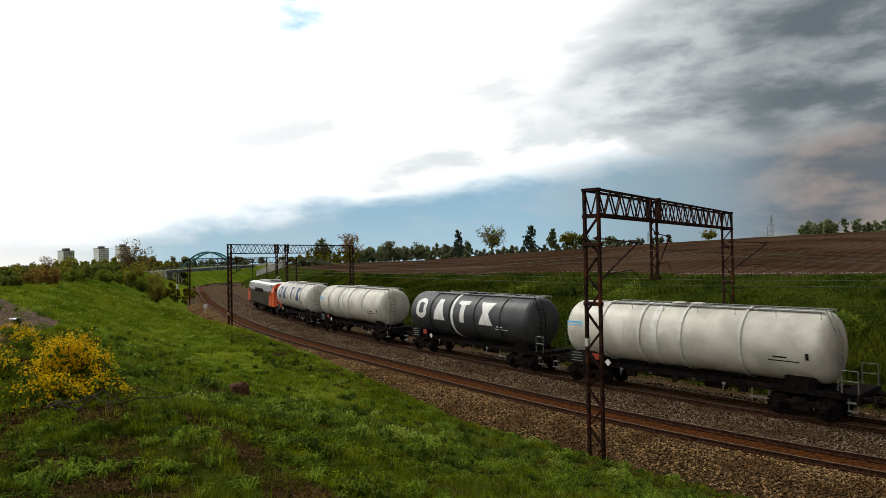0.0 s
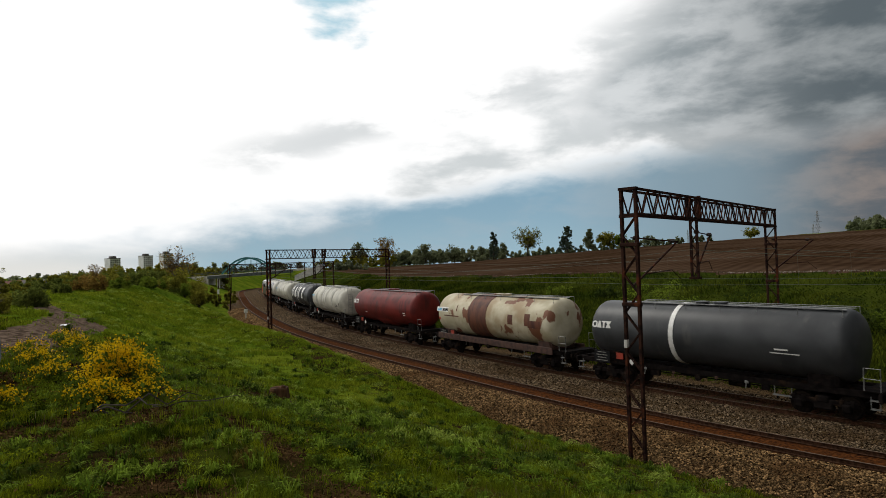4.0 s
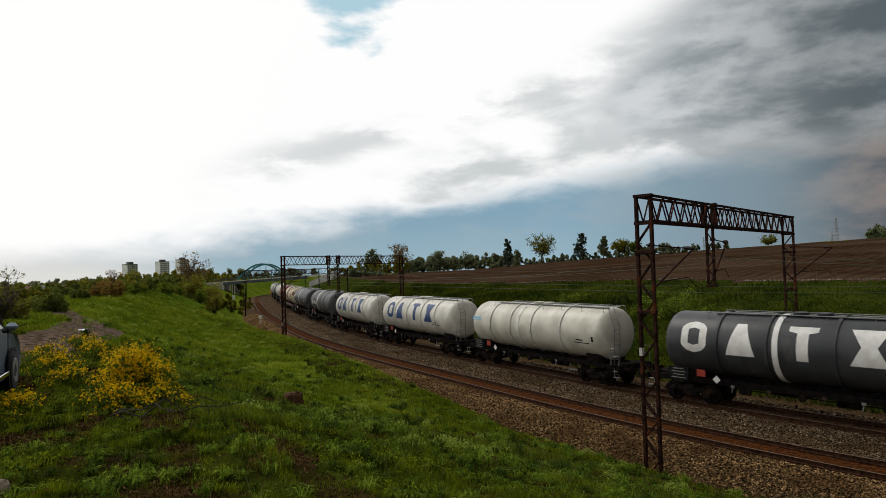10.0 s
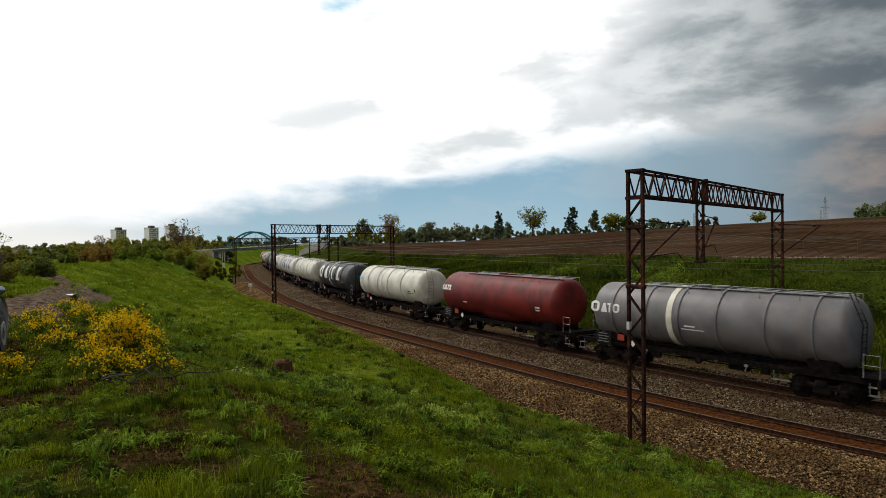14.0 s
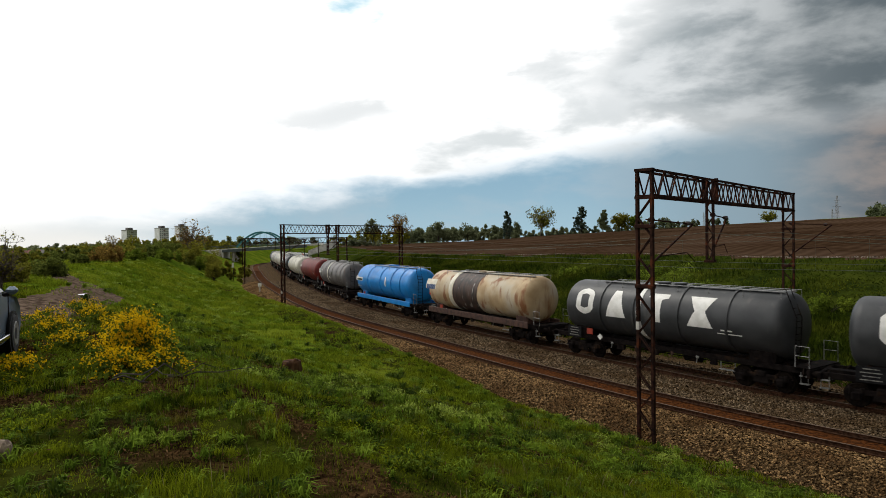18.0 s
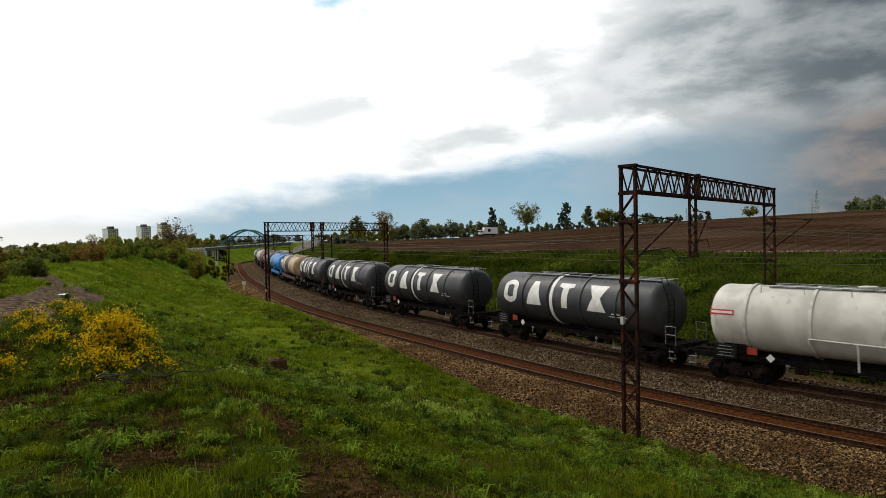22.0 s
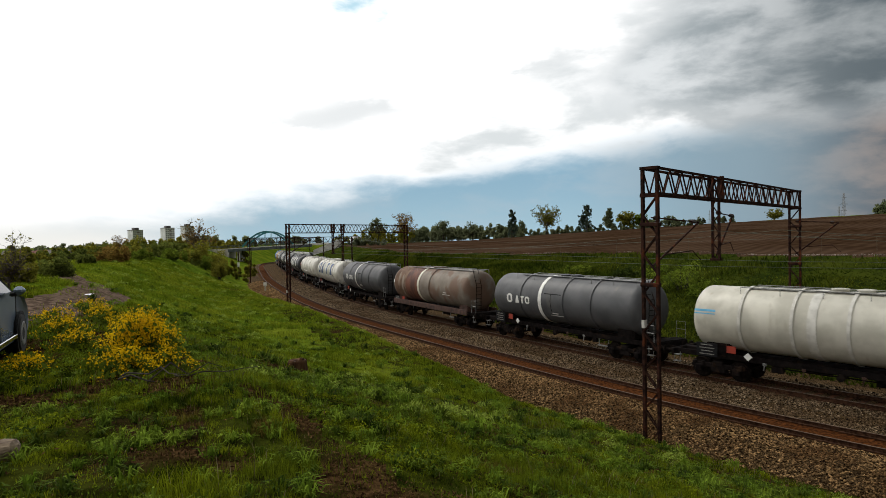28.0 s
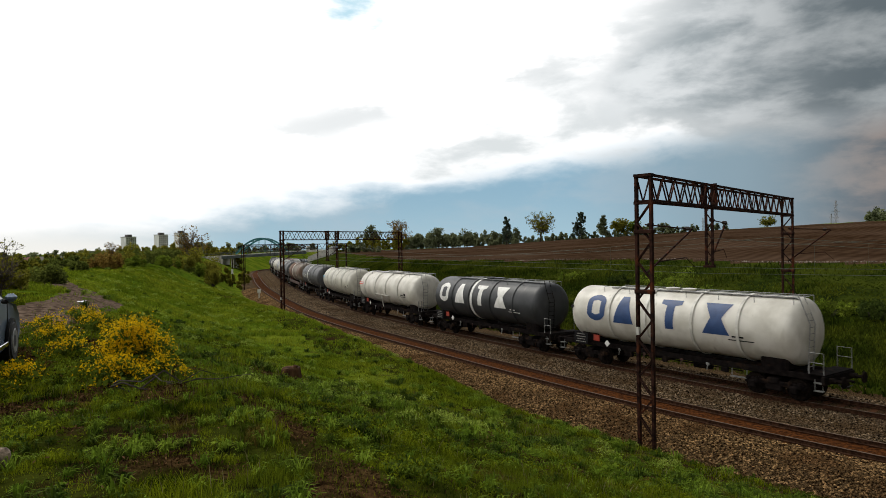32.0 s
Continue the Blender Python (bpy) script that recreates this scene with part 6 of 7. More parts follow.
# ---------------------------------------------------------------- town in the distance
def build_tower(az, d, top_el, width, label, seed, floors=11):
    x, y = polar(az, d)
    base = gz(x, y) - 2
    top = H_EYE + d * math.tan(radians(top_el))
    h = top - base
    t = thing("tower_block", label, "apartment building", pose(x, y, base, 0, 0, -az + 28), group="tower blocks of the town")
    wall = Mesh().box((0, 0, h / 2), (width * 0.78, width * 0.78, h))
    part("wall", wall, M["block_wall"], t)
    part("roof", Mesh().box((0, 0, h + 0.4), (width * 0.80, width * 0.80, 0.8)), M["roof"], t)
    part("lift_house", Mesh().box((0, 0, h + 2.0), (width * 0.34, width * 0.4, 3.0)), M["roof"], t)
    fh = 2.8
    half = width * 0.39
    for k in range(min(floors, int(h / fh) - 1)):
        z = h - 1.9 - k * fh
        for q in range(5):
            px = -half + (q + 0.5) * 2 * half / 5
            for axis in (0, 1):
                c = (px, -half - 0.03, z) if axis == 0 else (half + 0.03, px, z)
                size = (1.5, 0.12, 1.4) if axis == 0 else (0.12, 1.5, 1.4)
                part("window", shared(("tower_window", axis), lambda: Mesh().box((0, 0, 0), size).data("window", M["block_dark"])), None, t).matrix_basis = Matrix.Translation(c)
        if k % 2 == 0:
            part("balcony", Mesh().box((half * 0.02, -half - 0.5, z - 0.9), (2.4, 1.0, 1.0)), M["block_trim"], t)


build_tower(-26.98, 900, 1.06, 17, "pale tower block with dark windows over the treetops", 1)
build_tower(-24.57, 980, 1.22, 17.5, "pale grey tower block over the treetops", 2)
build_tower(-23.05, 940, 1.36, 16.5, "pale tower block half behind a bare tree", 3)


def build_houses():
    rng = np.random.default_rng(5)
    for i in range(16):
        az, d = -35.5 + i * 0.52 + rng.uniform(-0.15, 0.15), 620 + rng.uniform(-40, 90)
        x, y = polar(az, d)
        top = H_EYE + d * math.tan(radians(-0.42 + 0.05 * rng.normal()))
        w, dp = rng.uniform(9, 22), 9.0
        t = thing("house", "pale distant house with a pitched roof", "house", pose(x, y, top - 7, 0, 0, -az + rng.uniform(-25, 25)), group="houses of the town")
        part("wall", Mesh().box((0, 0, 0), (w, dp, 9.0)), M["block_wall"], t)
        r = Mesh()
        r.v += [(-w / 2 - .3, -dp / 2 - .3, 4.5), (w / 2 + .3, -dp / 2 - .3, 4.5), (w / 2 + .3, dp / 2 + .3, 4.5), (-w / 2 - .3, dp / 2 + .3, 4.5), (-w / 2, 0, 7.5), (w / 2, 0, 7.5)]
        r.f += [(0, 1, 5, 4), (2, 3, 4, 5), (1, 2, 5), (3, 0, 4), (3, 2, 1, 0)]
        r.m += [0] * 5
        part("roof", r, M["roof_red"] if i % 3 else M["roof"], t)
        for q in range(3):
            part("window", Mesh().box((-w / 3 + q * w / 3, -dp / 2 - 0.03, 2.2), (1.4, 0.1, 1.5)), M["block_dark"], t)


build_houses()


def build_pylon(az, d, el_top, seed):
    x, y = polar(az, d)
    z0 = gz(x, y) - 6
    h = H_EYE + d * math.tan(radians(el_top)) - z0
    t = thing("power_pylon", "far grey lattice power pylon on the hill", "pylon", pose(x, y, z0), group="power pylons")
    m = Mesh()
    for sx in (-1, 1):
        for sy in (-1, 1):
            m.beam((sx * 2.0, sy * 2.0, 0), (sx * 0.35, sy * 0.35, h), 0.16)
    for i in range(12):
        f0, f1 = i / 12, (i + 1) / 12
        a, b = 2.0 - 1.65 * f0, 2.0 - 1.65 * f1
        for sy in (-1, 1):
            m.beam((-a, sy * a, h * f0), (b, sy * b, h * f1), 0.09)
            m.beam((sy * a, a, h * f0), (sy * b, -b, h * f1), 0.09)
    part("tower_lattice", m, M["steel_lite"], t)
    for f, w in ((0.62, 2.8), (0.76, 3.6), (0.9, 2.2)):
        part("cross_arm", Mesh().beam((-w, 0, h * f), (w, 0, h * f), 0.16).beam((-w, 0, h * f), (0, 0, h * f + 1), 0.1).beam((w, 0, h * f), (0, 0, h * f + 1), 0.1), M["steel_lite"], t)


build_pylon(31.3, 620, 3.0, 1)
build_pylon(21.8, 900, 2.0, 2)
build_pylon(31.0, 900, 2.0, 3)


# ---------------------------------------------------------------- the parked car and the truck
def build_car():
    az = radians(-25)
    hx, hy = math.sin(az), math.cos(az)
    wx, wy = -7.30, 10.25                                   # its front wheel on the ground
    cx, cy = wx - 0.80 * hy - 1.33 * hx, wy + 0.80 * hx - 1.33 * hy
    z = gz(cx + 0.8 * hy, cy - 0.8 * hx)
    car = thing("car", "silver-blue saloon car parked on the dirt track", "car", pose(cx, cy, z + 0.0, 0, 0, math.degrees(math.atan2(hy, hx))))
    side = [(-2.2, 0.42), (-2.25, 0.75), (-2.15, 0.98), (-1.55, 1.04), (-0.95, 1.40), (-0.1, 1.47), (0.45, 1.42), (1.12, 1.02), (1.80, 0.90), (2.06, 0.72), (2.10, 0.42), (1.9, 0.24), (-1.8, 0.24)]
    m = Mesh()
    n = len(side)
    rows = ((-0.86, 0.97), (-0.90, 1.0), (0.90, 1.0), (0.86, 0.97))
    for y, q in rows:
        m.v += [(x * q, y - (math.copysign(max(0, zz - 0.98) * 0.42, y)), zz) for x, zz in side]
    for r in range(3):
        m.f += [(r * n + i, r * n + (i + 1) % n, (r + 1) * n + (i + 1) % n, (r + 1) * n + i) for i in range(n)]
    m.f += [tuple(range(n - 1, -1, -1)), tuple(range(3 * n, 4 * n))]
    m.m += [0] * len(m.f)
    part("body", m, M["car"], car, smooth=True)
    for s in (-1, 1):
        def flank(x, zz, out=0.012):
            return (x, s * (0.90 + out - max(0, zz - 0.98) * 0.42), zz)
        g = Mesh()
        for poly in (((-0.02, 1.06), (0.92, 1.06), (0.40, 1.36), (-0.02, 1.39)), ((-0.10, 1.06), (-1.05, 1.07), (-0.80, 1.33), (-0.10, 1.39))):
            k = len(g.v)
            g.v += [flank(x, zz) for x, zz in poly]
            g.f.append((k, k + 1, k + 2, k + 3))
            g.m.append(0)
        part("side_window", g, M["glass"], car)
        mir = part("wing_mirror", Mesh().box((0.78, s * 1.01, 1.08), (0.12, 0.17, 0.13), bevel=0.05), M["car"], car)
        part("mirror_foot", Mesh().box((0.80, s * 0.93, 1.02), (0.10, 0.10, 0.06), bevel=0.02), M["black_plastic"], mir)
        part("sill_trim", Mesh().box((0, s * 0.905, 0.33), (2.2, 0.03, 0.07), bevel=0.01), M["chrome"], car, "bright sill strip")
        part("door_handle", Mesh().box((-0.25, s * 0.915, 0.90), (0.2, 0.03, 0.04), bevel=0.01), M["chrome"], car)
        part("headlight", Mesh().box((1.90, s * 0.66, 0.74), (0.28, 0.34, 0.14), bevel=0.05), M["chrome"], car)
        seam = Mesh().beam((1.05, s * 0.908, 0.36), (1.08, s * 0.905, 1.0), 0.012).beam((-0.06, s * 0.908, 0.34), (-0.06, s * 0.905, 1.0), 0.012)
        part("door_seam", seam, M["black_plastic"], car)
        for x in (-1.33, 1.46):
            part("wheel_arch", Mesh().lathe([(s * 0.880, 0.325), (s * 0.914, 0.325), (s * 0.914, 0.375), (s * 0.880, 0.375)], "y", 24, (x, 0, 0.33), caps=False), M["black_plastic"], car)
            w = part("wheel", Mesh().lathe([(s * 0.70, 0.20), (s * 0.70, 0.31), (s * 0.74, 0.325), (s * 0.90, 0.325), (s * 0.935, 0.30), (s * 0.935, 0.22)], "y", 24, (x, 0, 0.325)), M["rubber"], car, "black tyre", True)
            part("rim", Mesh().lathe([(s * 0.925, 0.22), (s * 0.945, 0.19), (s * 0.93, 0.06), (s * 0.925, 0.01)], "y", 16, (x, 0, 0.325)), M["steel_lite"], w)
    part("windscreen", Mesh().box((0.78, 0, 1.20), (0.62, 1.30, 0.02), Matrix.Rotation(radians(31), 3, "Y")), M["glass"], car)


build_car()


def build_truck():
    t = thing("delivery_truck", "white box truck driving along the far road", "truck")
    part("box_body", Mesh().box((-1.3, 0, 2.25), (5.4, 2.4, 2.5), bevel=0.05), M["truck_white"], t)
    part("cab", Mesh().box((2.35, 0, 1.55), (1.7, 2.2, 1.9), bevel=0.18), M["truck_white"], t)
    part("chassis", Mesh().box((0, 0, 0.75), (7.0, 1.6, 0.3)), M["frame"], t)
    part("windscreen", Mesh().box((3.15, 0, 1.95), (0.12, 1.9, 0.75)), M["glass"], t)
    for s in (-1, 1):
        part("side_window", Mesh().box((2.5, s * 1.11, 1.95), (0.8, 0.03, 0.55)), M["glass"], t)
        part("side_emblem", Mesh().rod((-0.6, s * 1.2, 2.3), (-0.6, s * 1.215, 2.3), 0.6, 20), M["mark_dark"], t, "round dark emblem")
        for x in (-2.6, 2.2):
            part("wheel", Mesh().rod((x, s * 0.95, 0.45), (x, s * 1.15, 0.45), 0.45, 16), M["rubber"], t)
    return t


TRUCK = build_truck()


# ---------------------------------------------------------------- small things by the track and on the plateau
def build_small():
    rng = np.random.default_rng(9)
    st = thing("tree_stump", "rotten brown tree stump on the grassy slope", "stump", pose(-3.7, 14.6, gz(-3.7, 14.6) - 0.08))
    part("trunk_base", Mesh().lathe([(0, 0.30), (0.12, 0.25), (0.36, 0.22), (0.40, 0.20), (0.38, 0.08), (0.33, 0.02)], "z", 11), M["rotten"], st)
    part("splinter", Mesh().rod((0.06, 0, 0.25), (0.10, 0.02, 0.44), 0.10, 6, 0.05), M["rotten"], st)
    lg = thing("log", "short weathered pale log lying in the grass", "log", pose(-3.56, 4.66, gz(-3.56, 4.66) + 0.05, 0, -14, 12))
    log = Mesh()
    prof = [(-0.24, 0.02), (-0.235, 0.085), (-0.12, 0.095), (0.03, 0.085), (0.14, 0.09), (0.22, 0.07), (0.24, 0.02)]
    log.lathe(prof, "x", 12)
    log.v = [(x, y * (1 + 0.25 * math.sin(7 * x + 3 * y)), z * (1 + 0.2 * math.cos(9 * x + 5 * z))) for x, y, z in log.v]
    part("trunk_piece", log, M["wood"], lg)
    part("branch_stub", Mesh().rod((0.05, 0, 0.06), (0.11, 0.02, 0.13), 0.035, 7, 0.02), M["wood"], lg)
    br = thing("fallen_branch", "dry dark fallen branches in the grass", "branch", pose(-3.7, 7.75, gz(-3.7, 7.75) + 0.02))
    for i in range(4):
        a = rng.uniform(-0.3, 0.5)
        x0 = rng.uniform(-0.7, 0.2)
        b = Mesh()
        limb(b, (x0, rng.uniform(-0.3, 0.3), 0.04), (x0 + math.cos(a) * rng.uniform(0.6, 1.4), math.sin(a) * 0.8, rng.uniform(0.05, 0.16)), 0.013, 0.004, rng, 0.12, 5)
        part("branch", b, M["bark"], br)
    for i, (x, y, r) in enumerate(((3.05, 24.6, 0.16), (1.2, 21.0, 0.1), (7.9, 21.3, 0.12))):
        s = Mesh().lathe([(-r, 0.02), (-r * 0.6, r * 0.8), (0, r), (r * 0.5, r * 0.75), (r * 0.75, 0.02)], "z", 9)
        s.v = [(p * 1.3, q * (1 + 0.2 * math.sin(20 * p)), z * 0.7) for p, q, z in s.v]
        tagged(new("stone", s.data("stone", M["stone"])), "pale loose stone in the grass by the ballast", "stone", "loose stones").matrix_world = pose(x, y, gz(x, y) + r * 0.3)
    pd = Mesh()
    ring = []
    for i in range(26):
        a = 2 * math.pi * i / 26
        q = 1 + 0.22 * math.sin(3 * a) + 0.12 * math.cos(5 * a)
        ring.append((0.75 * q * math.cos(a), 0.32 * q * math.sin(a), 0))
    pd.add(ring, [tuple(range(26))])
    for i, (x, y, k) in enumerate(((-14.4, 24.6, 0.55), (-18.9, 28.0, 0.45))):
        hi = sum(gz(x + a, y + b) for a in (-0.3, 0.3) for b in (-0.2, 0.2)) / 4 + 0.06
        tagged(new("puddle", pd.data("puddle", M["water"])), "rain puddle shining on the dirt track", "puddle", "puddles").matrix_world = pose(x, y, hi + 0.01, 0, 0, -60) @ Matrix.Diagonal((k, k, 1, 1))
    mk = thing("marker_post", "white and black marker post beside the rails", "marker post")
    x, y, th = (float(v) for v in line(52.0, -2.4))
    mk.matrix_world = pose(x, y, -0.4)
    part("post", Mesh().box((0, 0, 0.5), (0.16, 0.16, 1.2), bevel=0.02), M["concrete"], mk)
    part("board", Mesh().box((0, 0, 1.15), (0.5, 0.08, 0.5), bevel=0.02), M["mark_white"], mk)
    x, y, th = (float(v) for v in line(88.0, -5.0))
    sg = thing("trackside_signal", "dark slim signal post with white plate", "signal", pose(x, y, gz(x, y)))
    part("post", Mesh().rod((0, 0, 0), (0, 0, 5.5), 0.09, 8), M["mast"], sg)
    part("plate", Mesh().box((0, -0.12, 3.0), (0.4, 0.05, 0.9)), M["mark_white"], sg)


build_small()


# ---------------------------------------------------------------- yellow flowering weeds, tufts and grass
def build_flowers(x, y, w, d, h, seed, stems=170):
    rng = np.random.default_rng(seed)
    b = thing("flowering_weed", "bushy weed covered in small yellow flowers", "wildflowers", pose(x, y, gz(x, y) - 0.03), "yellow flowering weeds")
    px, py = rng.normal(0, 0.27, stems) * w, rng.normal(0, 0.27, stems) * d
    top = h * np.clip(1.12 - 1.1 * ((px / w) ** 2 + (py / d) ** 2) ** 0.5, 0.35, 1.1) * rng.uniform(0.72, 1.1, stems)
    gzs = ground_z(x + px, y + py) - gz(x, y)
    S, Fl, Lf = [], [], []
    for i in range(stems):
        lean = rng.normal(0, 0.12, 2)
        a = np.array((px[i], py[i], gzs[i]))
        t = a + (lean[0], lean[1], top[i])
        side = np.array((0.006, 0.004, 0))
        S += [a - side, a + side, t + side * 0.5, t - side * 0.5]
        k = rng.integers(13, 24)
        c = t + rng.normal(0, 0.045, (k, 3)) * (1, 1, 0.9)
        for q in range(2):
            br_t = a + (t - a) * rng.uniform(0.7, 0.9) + rng.normal(0, 0.07, 3)
            c = np.vstack([c, br_t + rng.normal(0, 0.03, (4, 3))])
        Fl.append(c)
        lf = a + (t - a) * rng.uniform(0.05, 0.88, (16, 1)) + rng.normal(0, 0.06, (16, 3))
        Lf.append(lf)
    tagged(part("stem", soup("stem", np.array(S), 4, M["stem"]), None, b), kind="stuff")
    tagged(part("blossom", soup("blossom", leaf_quads(rng, np.vstack(Fl), 0.0205), 4, M["flower"]), None, b, "tiny yellow blossoms"), kind="stuff")
    tagged(part("leaf", soup("leaf", leaf_quads(rng, np.vstack(Lf), 0.05), 4, M["stem"]), None, b), kind="stuff")


for i, (x, y, w, d, h, n) in enumerate(((-4.56, 9.15, 0.74, 0.85, 0.80, 250), (-4.95, 10.0, 0.5, 0.7, 0.72, 60), (-4.4, 8.45, 0.5, 0.5, 0.40, 36), (-5.5, 11.2, 0.5, 0.7, 0.50, 22),
                                        (-6.75, 11.1, 0.45, 0.8, 0.36, 22), (-5.95, 8.6, 0.5, 0.5, 0.30, 28), (-6.6, 12.6, 0.7, 0.9, 0.46, 30), (-8.6, 15.4, 0.9, 1.0, 0.46, 34),
                                        (-8.8, 17.2, 0.7, 1.0, 0.48, 28), (-10.3, 17.8, 0.6, 0.8, 0.46, 22), (-9.0, 13.9, 0.7, 0.9, 0.34, 26), (-7.6, 12.3, 0.6, 0.9, 0.36, 26))):
    build_flowers(x, y, w, d, h, 200 + i, n)


def build_blades(name, label, seed, n, r0, r1, length, width, material, power=1.0, keep=None, az=(-41, 41)):
    """Single grass blades standing on the ground."""
    rng = np.random.default_rng(seed)
    r = np.sqrt(r0 ** 2 + (r1 ** 2 - r0 ** 2) * rng.random(n) ** power)
    a = np.radians(rng.uniform(az[0], az[1], n))
    x, y = r * np.sin(a), r * np.cos(a)
    s, u = along(x, y)
    ok = (u < -3.9 - rng.random(n) ** 2 * 0.9) & ((road_distance(x, y) > 1.15) | (rng.random(n) < 0.012))
    ok &= ~(bare_patch(x, y) & (rng.random(n) < 0.80))
    tall = value_noise(x, y, 1.1, 21) + 0.5 * value_noise(x, y, 0.35, 22)
    ok &= ~((tall < -0.16) & (rng.random(n) < 0.25))
    clump = value_noise(x, y, 0.34, 23) + 0.6 * value_noise(x, y, 0.15, 24)
    ok &= ~((clump < -0.10) & (r < 16) & (rng.random(n) < 0.8))
    tall = tall + np.where(r < 22, 0.45 * clump, 0)
    if keep:
        ok &= keep(x, y, u, tall)
    x, y, tall, u = x[ok], y[ok], tall[ok], u[ok]
    n = len(x)
    z = ground_z(x, y) - 0.02
    h = length * rng.uniform(0.5, 1.3, n) * np.clip(0.95 + 1.9 * tall, 0.55, 2.0)
    w = width * rng.uniform(0.7, 1.3, n) * (0.75 + np.hypot(x, y) / 22)
    th = rng.uniform(0, 6.28, n)
    lean = rng.uniform(0.1, 0.75, n) * h
    ld = th + 1.57 + rng.normal(0, 0.4, n)
    cx, cy = np.cos(th) * w / 2, np.sin(th) * w / 2
    lx, ly = np.cos(ld) * lean, np.sin(ld) * lean
    a0 = np.stack([x - cx, y - cy, z], 1)
    a1 = np.stack([x + cx, y + cy, z], 1)
    m1 = np.stack([x + cx * 0.7 + lx * 0.35, y + cy * 0.7 + ly * 0.35, z + h * 0.62], 1)
    m0 = np.stack([x - cx * 0.7 + lx * 0.35, y - cy * 0.7 + ly * 0.35, z + h * 0.62], 1)
    tp = np.stack([x + lx, y + ly, z + h], 1)
    V = np.stack([a0, a1, m1, m0, tp], 1).reshape(-1, 3).astype(np.float32)
    me = bpy.data.meshes.new(name)
    me.vertices.add(n * 5)
    me.vertices.foreach_set("co", V.ravel())
    idx = (np.array([0, 1, 2, 3, 3, 2, 4])[None] + (np.arange(n) * 5)[:, None]).astype(np.int32).ravel()
    me.loops.add(n * 7)
    me.loops.foreach_set("vertex_index", idx)
    me.polygons.add(n * 2)
    st = (np.array([0, 4])[None] + (np.arange(n) * 7)[:, None]).astype(np.int32).ravel()
    me.polygons.foreach_set("loop_start", st)
    me.polygons.foreach_set("loop_total", np.tile(np.array([4, 3], np.int32), n))
    me.materials.append(material)
    me.update(calc_edges=True)
    tagged(new(name, me), label, "grass", kind="stuff")


build_blades("grass", "fresh green meadow grass on the plateau", 301, 210000, 2.4, 12, 0.085, 0.0065, M["blade"])
build_blades("grass", "short fresh grass underfoot", 305, 120000, 2.2, 7.5, 0.07, 0.005, M["blade"])
build_blades("grass", "green meadow grass on the cutting slope", 302, 250000, 10, 32, 0.10, 0.010, M["blade"])
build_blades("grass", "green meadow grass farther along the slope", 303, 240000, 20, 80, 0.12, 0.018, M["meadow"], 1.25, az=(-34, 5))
build_blades("dry_grass", "dry straw blades among the green", 304, 22000, 2.4, 20, 0.10, 0.007, M["blade_dry"])


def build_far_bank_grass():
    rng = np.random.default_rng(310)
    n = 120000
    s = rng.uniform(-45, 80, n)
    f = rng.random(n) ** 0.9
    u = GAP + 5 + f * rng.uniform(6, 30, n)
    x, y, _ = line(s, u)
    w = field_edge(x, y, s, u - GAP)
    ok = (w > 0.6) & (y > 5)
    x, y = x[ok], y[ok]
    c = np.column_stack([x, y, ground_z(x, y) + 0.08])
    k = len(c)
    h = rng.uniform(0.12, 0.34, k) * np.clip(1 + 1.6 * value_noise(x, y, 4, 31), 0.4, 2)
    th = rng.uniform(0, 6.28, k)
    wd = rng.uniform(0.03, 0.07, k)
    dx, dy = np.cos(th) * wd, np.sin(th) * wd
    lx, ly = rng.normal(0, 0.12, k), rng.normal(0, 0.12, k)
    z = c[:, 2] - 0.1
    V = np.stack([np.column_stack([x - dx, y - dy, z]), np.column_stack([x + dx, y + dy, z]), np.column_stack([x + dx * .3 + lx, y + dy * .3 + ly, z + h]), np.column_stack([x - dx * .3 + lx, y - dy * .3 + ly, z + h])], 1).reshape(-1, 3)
    tagged(new("bank_grass", soup("bank_grass", V, 4, M["shaded_bank_blade"])), "rough green grass on the far bank, shade in its colour", "grass", kind="stuff")


build_far_bank_grass()


def build_field_margin():
    """Pale clods along the ploughed field's lower edge, wet gleams painted as pale colour."""
    rng = np.random.default_rng(330)
    n = 2600
    a = rng.uniform(-22, 62, n)
    keep = value_noise(a, a * 0, 7.0, 61) + 0.4 * value_noise(a, a * 0, 1.3, 62) > -0.16
    a = a[keep]
    q = np.abs(rng.normal(0, 0.35, len(a))) + 0.05
    x, y = a + q * 0.7, 89.5 - a + q * 0.7
    s, u = along(x, y)
    ok = field_edge(x, y, s, u - GAP) < 0.2
    x, y = x[ok], y[ok]
    c = np.column_stack([x, y, ground_z(x, y) + 0.09])
    tagged(new("field_margin_clods", soup("field_margin_clods", leaf_quads(rng, c, 0.085), 4, M["pale_track"])), "pale clods along the field's edge, gleams in their colour", "clods", kind="stuff")


build_field_margin()


